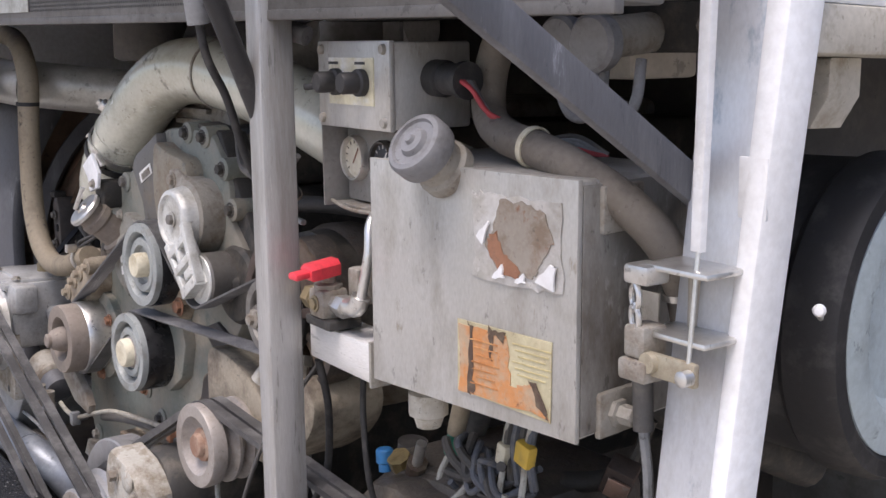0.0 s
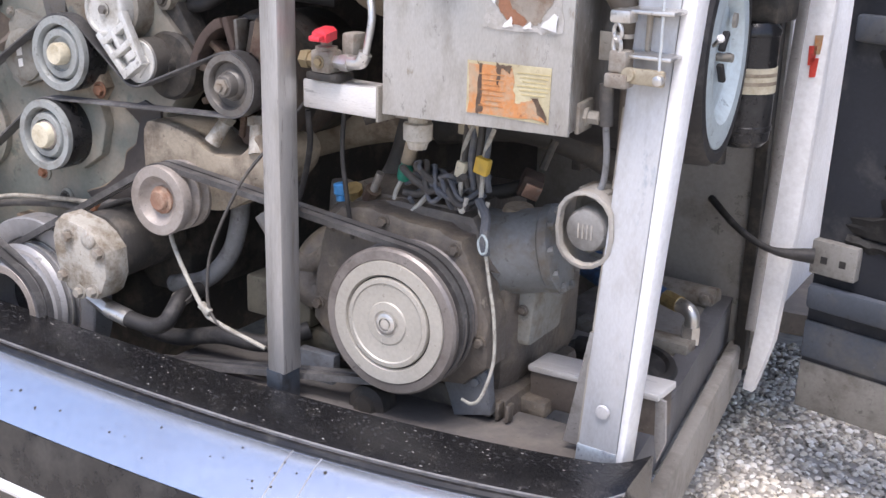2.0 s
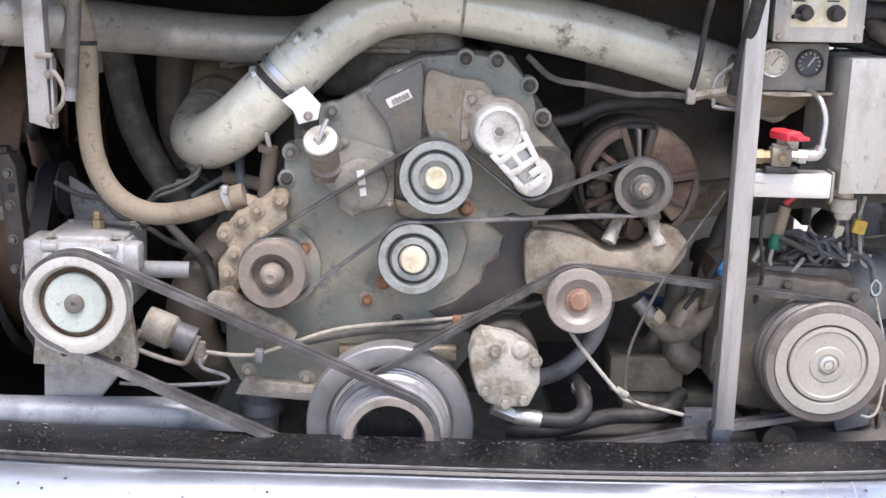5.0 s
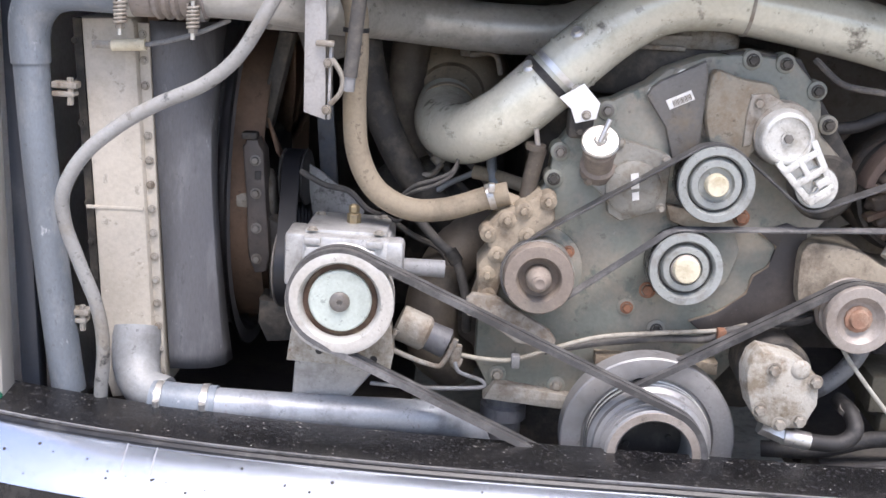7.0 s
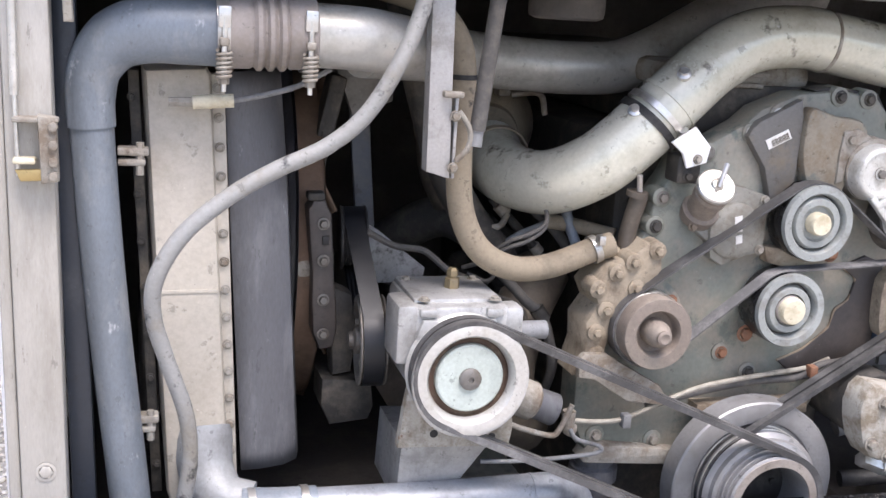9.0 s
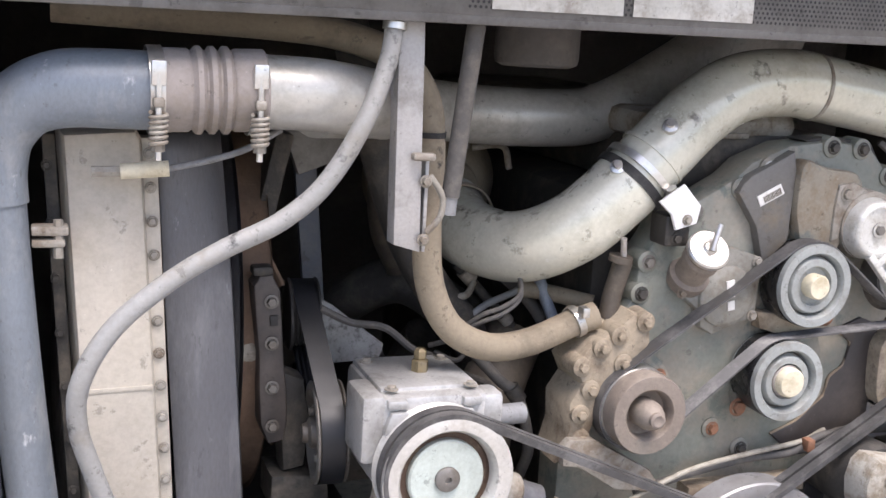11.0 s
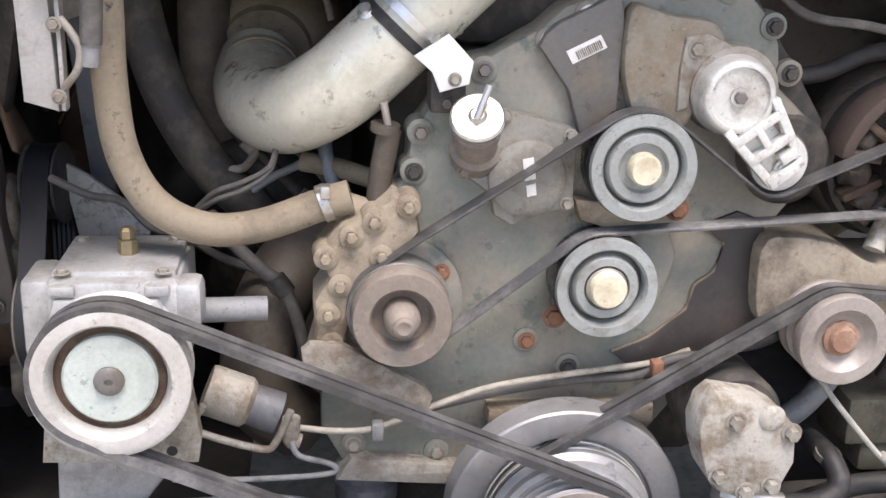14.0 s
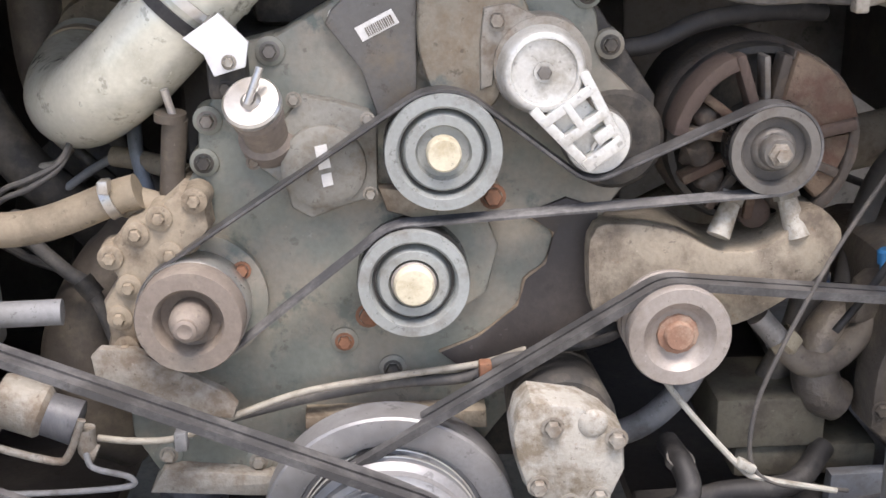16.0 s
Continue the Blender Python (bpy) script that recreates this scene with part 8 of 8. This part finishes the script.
part("tube", box((1.12, 0.275, 0.69), (0.235, 0.06, 0.062), 0.005, (0, -3, 0)), "brownsteel", tb2)
part("torn_end", slab([(1.232, 0.735), (1.25, 0.73), (1.256, 0.66), (1.243, 0.62), (1.236, 0.66)], 0.245, 0.25, 0.001), "alud", tb2, "bent sheet end")
for x, y in ((0.920, 0.83), (1.03, 0.853)):
    bh = thing("blue_air_hose", "blue air hose with a brass and steel elbow", "hose", (x, y, 0.70), "air hoses")
    part("hose", tube([(x - 0.32, y + 0.10, 0.705), (x - 0.18, y + 0.07, 0.69), (x - 0.06, y + 0.02, 0.672)], 0.0185, 14), "bluehose", bh)
    part("brass_nut", rod((x - 0.06, y + 0.02, 0.672), (x - 0.022, y + 0.008, 0.668), 0.019, 8), "brass", bh)
    part("elbow", tube([(x - 0.024, y + 0.008, 0.668), (x, y, 0.666), (x + 0.014, y - 0.004, 0.652), (x + 0.014, y - 0.004, 0.63)], 0.016, 14, 6), "bright", bh)
    part("steel_nut", lathe((x + 0.014, y - 0.004, 0.632), [(0, 0), (0.02, 0), (0.02, 0.04), (0, 0.04)], (0, 0, -1), 6), "bright", bh)
    part("stem", rod((x - 0.09, y + 0.04, 0.60), (x - 0.09, y + 0.04, 0.72), 0.005, 8), "bright", bh)
    bh.location.z -= 0.018

# ---- open side door ----
ZONE[0] = "door"
dr = thing("side_door", "open black side door with torn lining and pressed ribs", "door", (1.25, 0.94, 0.45))
d0, d1 = Vector((1.157, 1.146, 0)), Vector((2.41, 0.88, 0))
du = (d1 - d0).normalized()
dn = Vector((du.y, -du.x, 0))


def on_door(u0, u1, z0, z1, t0, t1, bevel=0.003):
    """A slab on the door: along it from u0 to u1 metres, between heights, proud by t0 to t1."""
    u0, u1, z0, z1 = max(0.035, u0 * 1.08), u1 * 1.08, 1.47 - 1.08 * (1.47 - z0), 1.47 - 1.08 * (1.47 - z1)
    bm = box(((u0 + u1) / 2, 0, (z0 + z1) / 2), (u1 - u0, abs(t1 - t0), z1 - z0), bevel)
    m = Matrix.Translation(d0 + dn * ((t0 + t1) / 2)) @ Matrix.Rotation(math.atan2(du.y, du.x), 4, "Z")
    bmesh.ops.transform(bm, matrix=m, verts=bm.verts)
    return bm


part("skin", on_door(0.0, 1.18, 0.56, 1.85, -0.02, 0.0), "doorblack", dr)
part("bottom_edge", on_door(-0.01, 1.18, 0.455, 0.565, -0.025, 0.004), "tank2", dr, "bare grey bottom edge")
part("lower_rib", on_door(0.03, 1.18, 0.69, 0.748, 0.0, 0.03, 0.014), "doorblue", dr)
part("lower_rib", on_door(0.0, 1.18, 0.575, 0.66, 0.0, 0.010, 0.008), "doorblue", dr)
part("upper_rib", on_door(0.05, 1.18, 1.255, 1.31, 0.0, 0.022, 0.010), "doorblue", dr)
part("upper_panel", on_door(0.02, 1.18, 1.37, 1.84, 0.0, 0.016, 0.006), "doorblack", dr)
part("recess_frame", on_door(0.40, 0.72, 0.89, 1.20, 0.0, 0.012, 0.03), "doorblack", dr)
part("recess", on_door(0.425, 0.70, 0.91, 1.18, 0.011, 0.014, 0.02), "black", dr)
lc = part("latch_plate", on_door(0.03, 0.13, 0.772, 0.845, 0.0, 0.03), "tank2", dr, "dusty latch plate with square holes")
for u in (0.055, 0.095):
    part("hole", on_door(u, u + 0.014, 0.798, 0.813, 0.0302, 0.0312, 0), "rubber", lc, smooth=False)
part("hinge_plate", on_door(0.02, 0.11, 1.38, 1.44, 0.016, 0.03), "cast2", dr)
# torn lining: one ragged strip hanging on the skin, with frayed edges
rng = random.Random(11)
bm = bmesh.new()
rows_l = []
for k in range(34):
    s = k / 33.0
    um = 0.232 + 0.006 * math.sin(9 * s) - 0.05 * max(0, s - 0.75)
    w0, w1 = 0.045 + 0.03 * rng.random() + (0.06 if s < 0.1 or s > 0.9 else 0), 0.03 + 0.028 * rng.random()
    rows_l.append([bm.verts.new(d0 + du * (um + o) + dn * (0.003 + p * (0.006 + 0.014 * rng.random())) + Vector((0, 0, 1.227 - 0.405 * s + rng.uniform(-0.004, 0.004))))
                   for o, p in ((-w0, 0), (-w0 * 0.6, 0.7), (-0.012, 0.3), (0.006, 1.0), (w1 * 0.6, 0.5), (w1, 0))])
for a, b in zip(rows_l, rows_l[1:]):
    for q in range(5):
        bm.faces.new((a[q], a[q + 1], b[q + 1], b[q]))
part("torn_lining", bm, "lining", dr, "torn ragged black lining")
bm = bmesh.new()
prev = None
for k in range(15):
    u = 0.10 + 0.013 * k
    row = [bm.verts.new(d0 + du * u + dn * (0.002 + h) + Vector((0, 0, z + rng.uniform(-0.005, 0.005)))) for z, h in ((0.785, 0), (0.80, 0.006 + 0.006 * rng.random()), (0.815, 0))]
    if prev:
        for q in range(2):
            bm.faces.new((prev[q], prev[q + 1], row[q + 1], row[q]))
    prev = row
part("torn_patch", bm, "lining", dr)
ZONE[0] = "side"
# check strap from the bulkhead to the latch plate
cs = thing("check_strap", "black door check strap between compartment and door", "strap", (1.15, 0.95, 0.79))
part("strap", tube([(0.93, 1.19, 0.80), (1.04, 1.08, 0.775), (1.13, 1.05, 0.75), (1.215, 1.08, 0.745)], [0.009, 0.008, 0.008, 0.018], 10), "rubber", cs)


ZONE[0] = "hull"
# ---- gravel: loose stones where the ground comes into view ----
def stones(name, x0, x1, y0, y1, count, seed, label):
    r = np.random.RandomState(seed)
    t = (1 + 5 ** 0.5) / 2
    ico = np.array([(-1, t, 0), (1, t, 0), (-1, -t, 0), (1, -t, 0), (0, -1, t), (0, 1, t), (0, -1, -t), (0, 1, -t), (t, 0, -1), (t, 0, 1), (-t, 0, -1), (-t, 0, 1)], float)
    ico /= np.linalg.norm(ico[0])
    tri = np.array([(0, 11, 5), (0, 5, 1), (0, 1, 7), (0, 7, 10), (0, 10, 11), (1, 5, 9), (5, 11, 4), (11, 10, 2), (10, 7, 6), (7, 1, 8),
                    (3, 9, 4), (3, 4, 2), (3, 2, 6), (3, 6, 8), (3, 8, 9), (4, 9, 5), (2, 4, 11), (6, 2, 10), (8, 6, 7), (9, 8, 1)])
    size = 0.0045 + 0.0075 * r.rand(count) ** 1.6
    pos = np.stack([x0 + (x1 - x0) * r.rand(count), y0 + (y1 - y0) * r.rand(count), np.full(count, GROUND) + 0.35 * size], 1)
    squash = np.stack([0.8 + 0.5 * r.rand(count), 0.8 + 0.5 * r.rand(count), 0.5 + 0.35 * r.rand(count)], 1)
    ang = 2 * np.pi * r.rand(count)
    v = ico[None] * (1 + 0.25 * (r.rand(count, 12, 1) - 0.5)) * squash[:, None] * size[:, None, None]
    c, s = np.cos(ang)[:, None], np.sin(ang)[:, None]
    v = np.stack([v[..., 0] * c - v[..., 1] * s, v[..., 0] * s + v[..., 1] * c, v[..., 2]], -1) + pos[:, None]
    f = (tri[None] + 12 * np.arange(count)[:, None, None]).reshape(-1, 3)
    me = bpy.data.meshes.new(name)
    me.from_pydata(v.reshape(-1, 3).tolist(), [], f.tolist())
    me.materials.append(M["stone"])
    for p in me.polygons:
        p.use_smooth = True
    me.set_sharp_from_angle(angle=radians(50))
    return tagged(new(name, me), label, "gravel", kind="stuff")


stones("gravel", 0.95, 3.0, -0.2, 2.2, 30000, 3, "loose grey and tan gravel stones beside the bus")
stones("gravel", -2.6, -1.2, -0.4, 3.6, 24000, 4, "loose grey and tan gravel stones beside the bus")
stones("gravel", -1.2, 1.2, -0.9, 0.5, 9000, 5, "loose grey and tan gravel stones under the bumper")
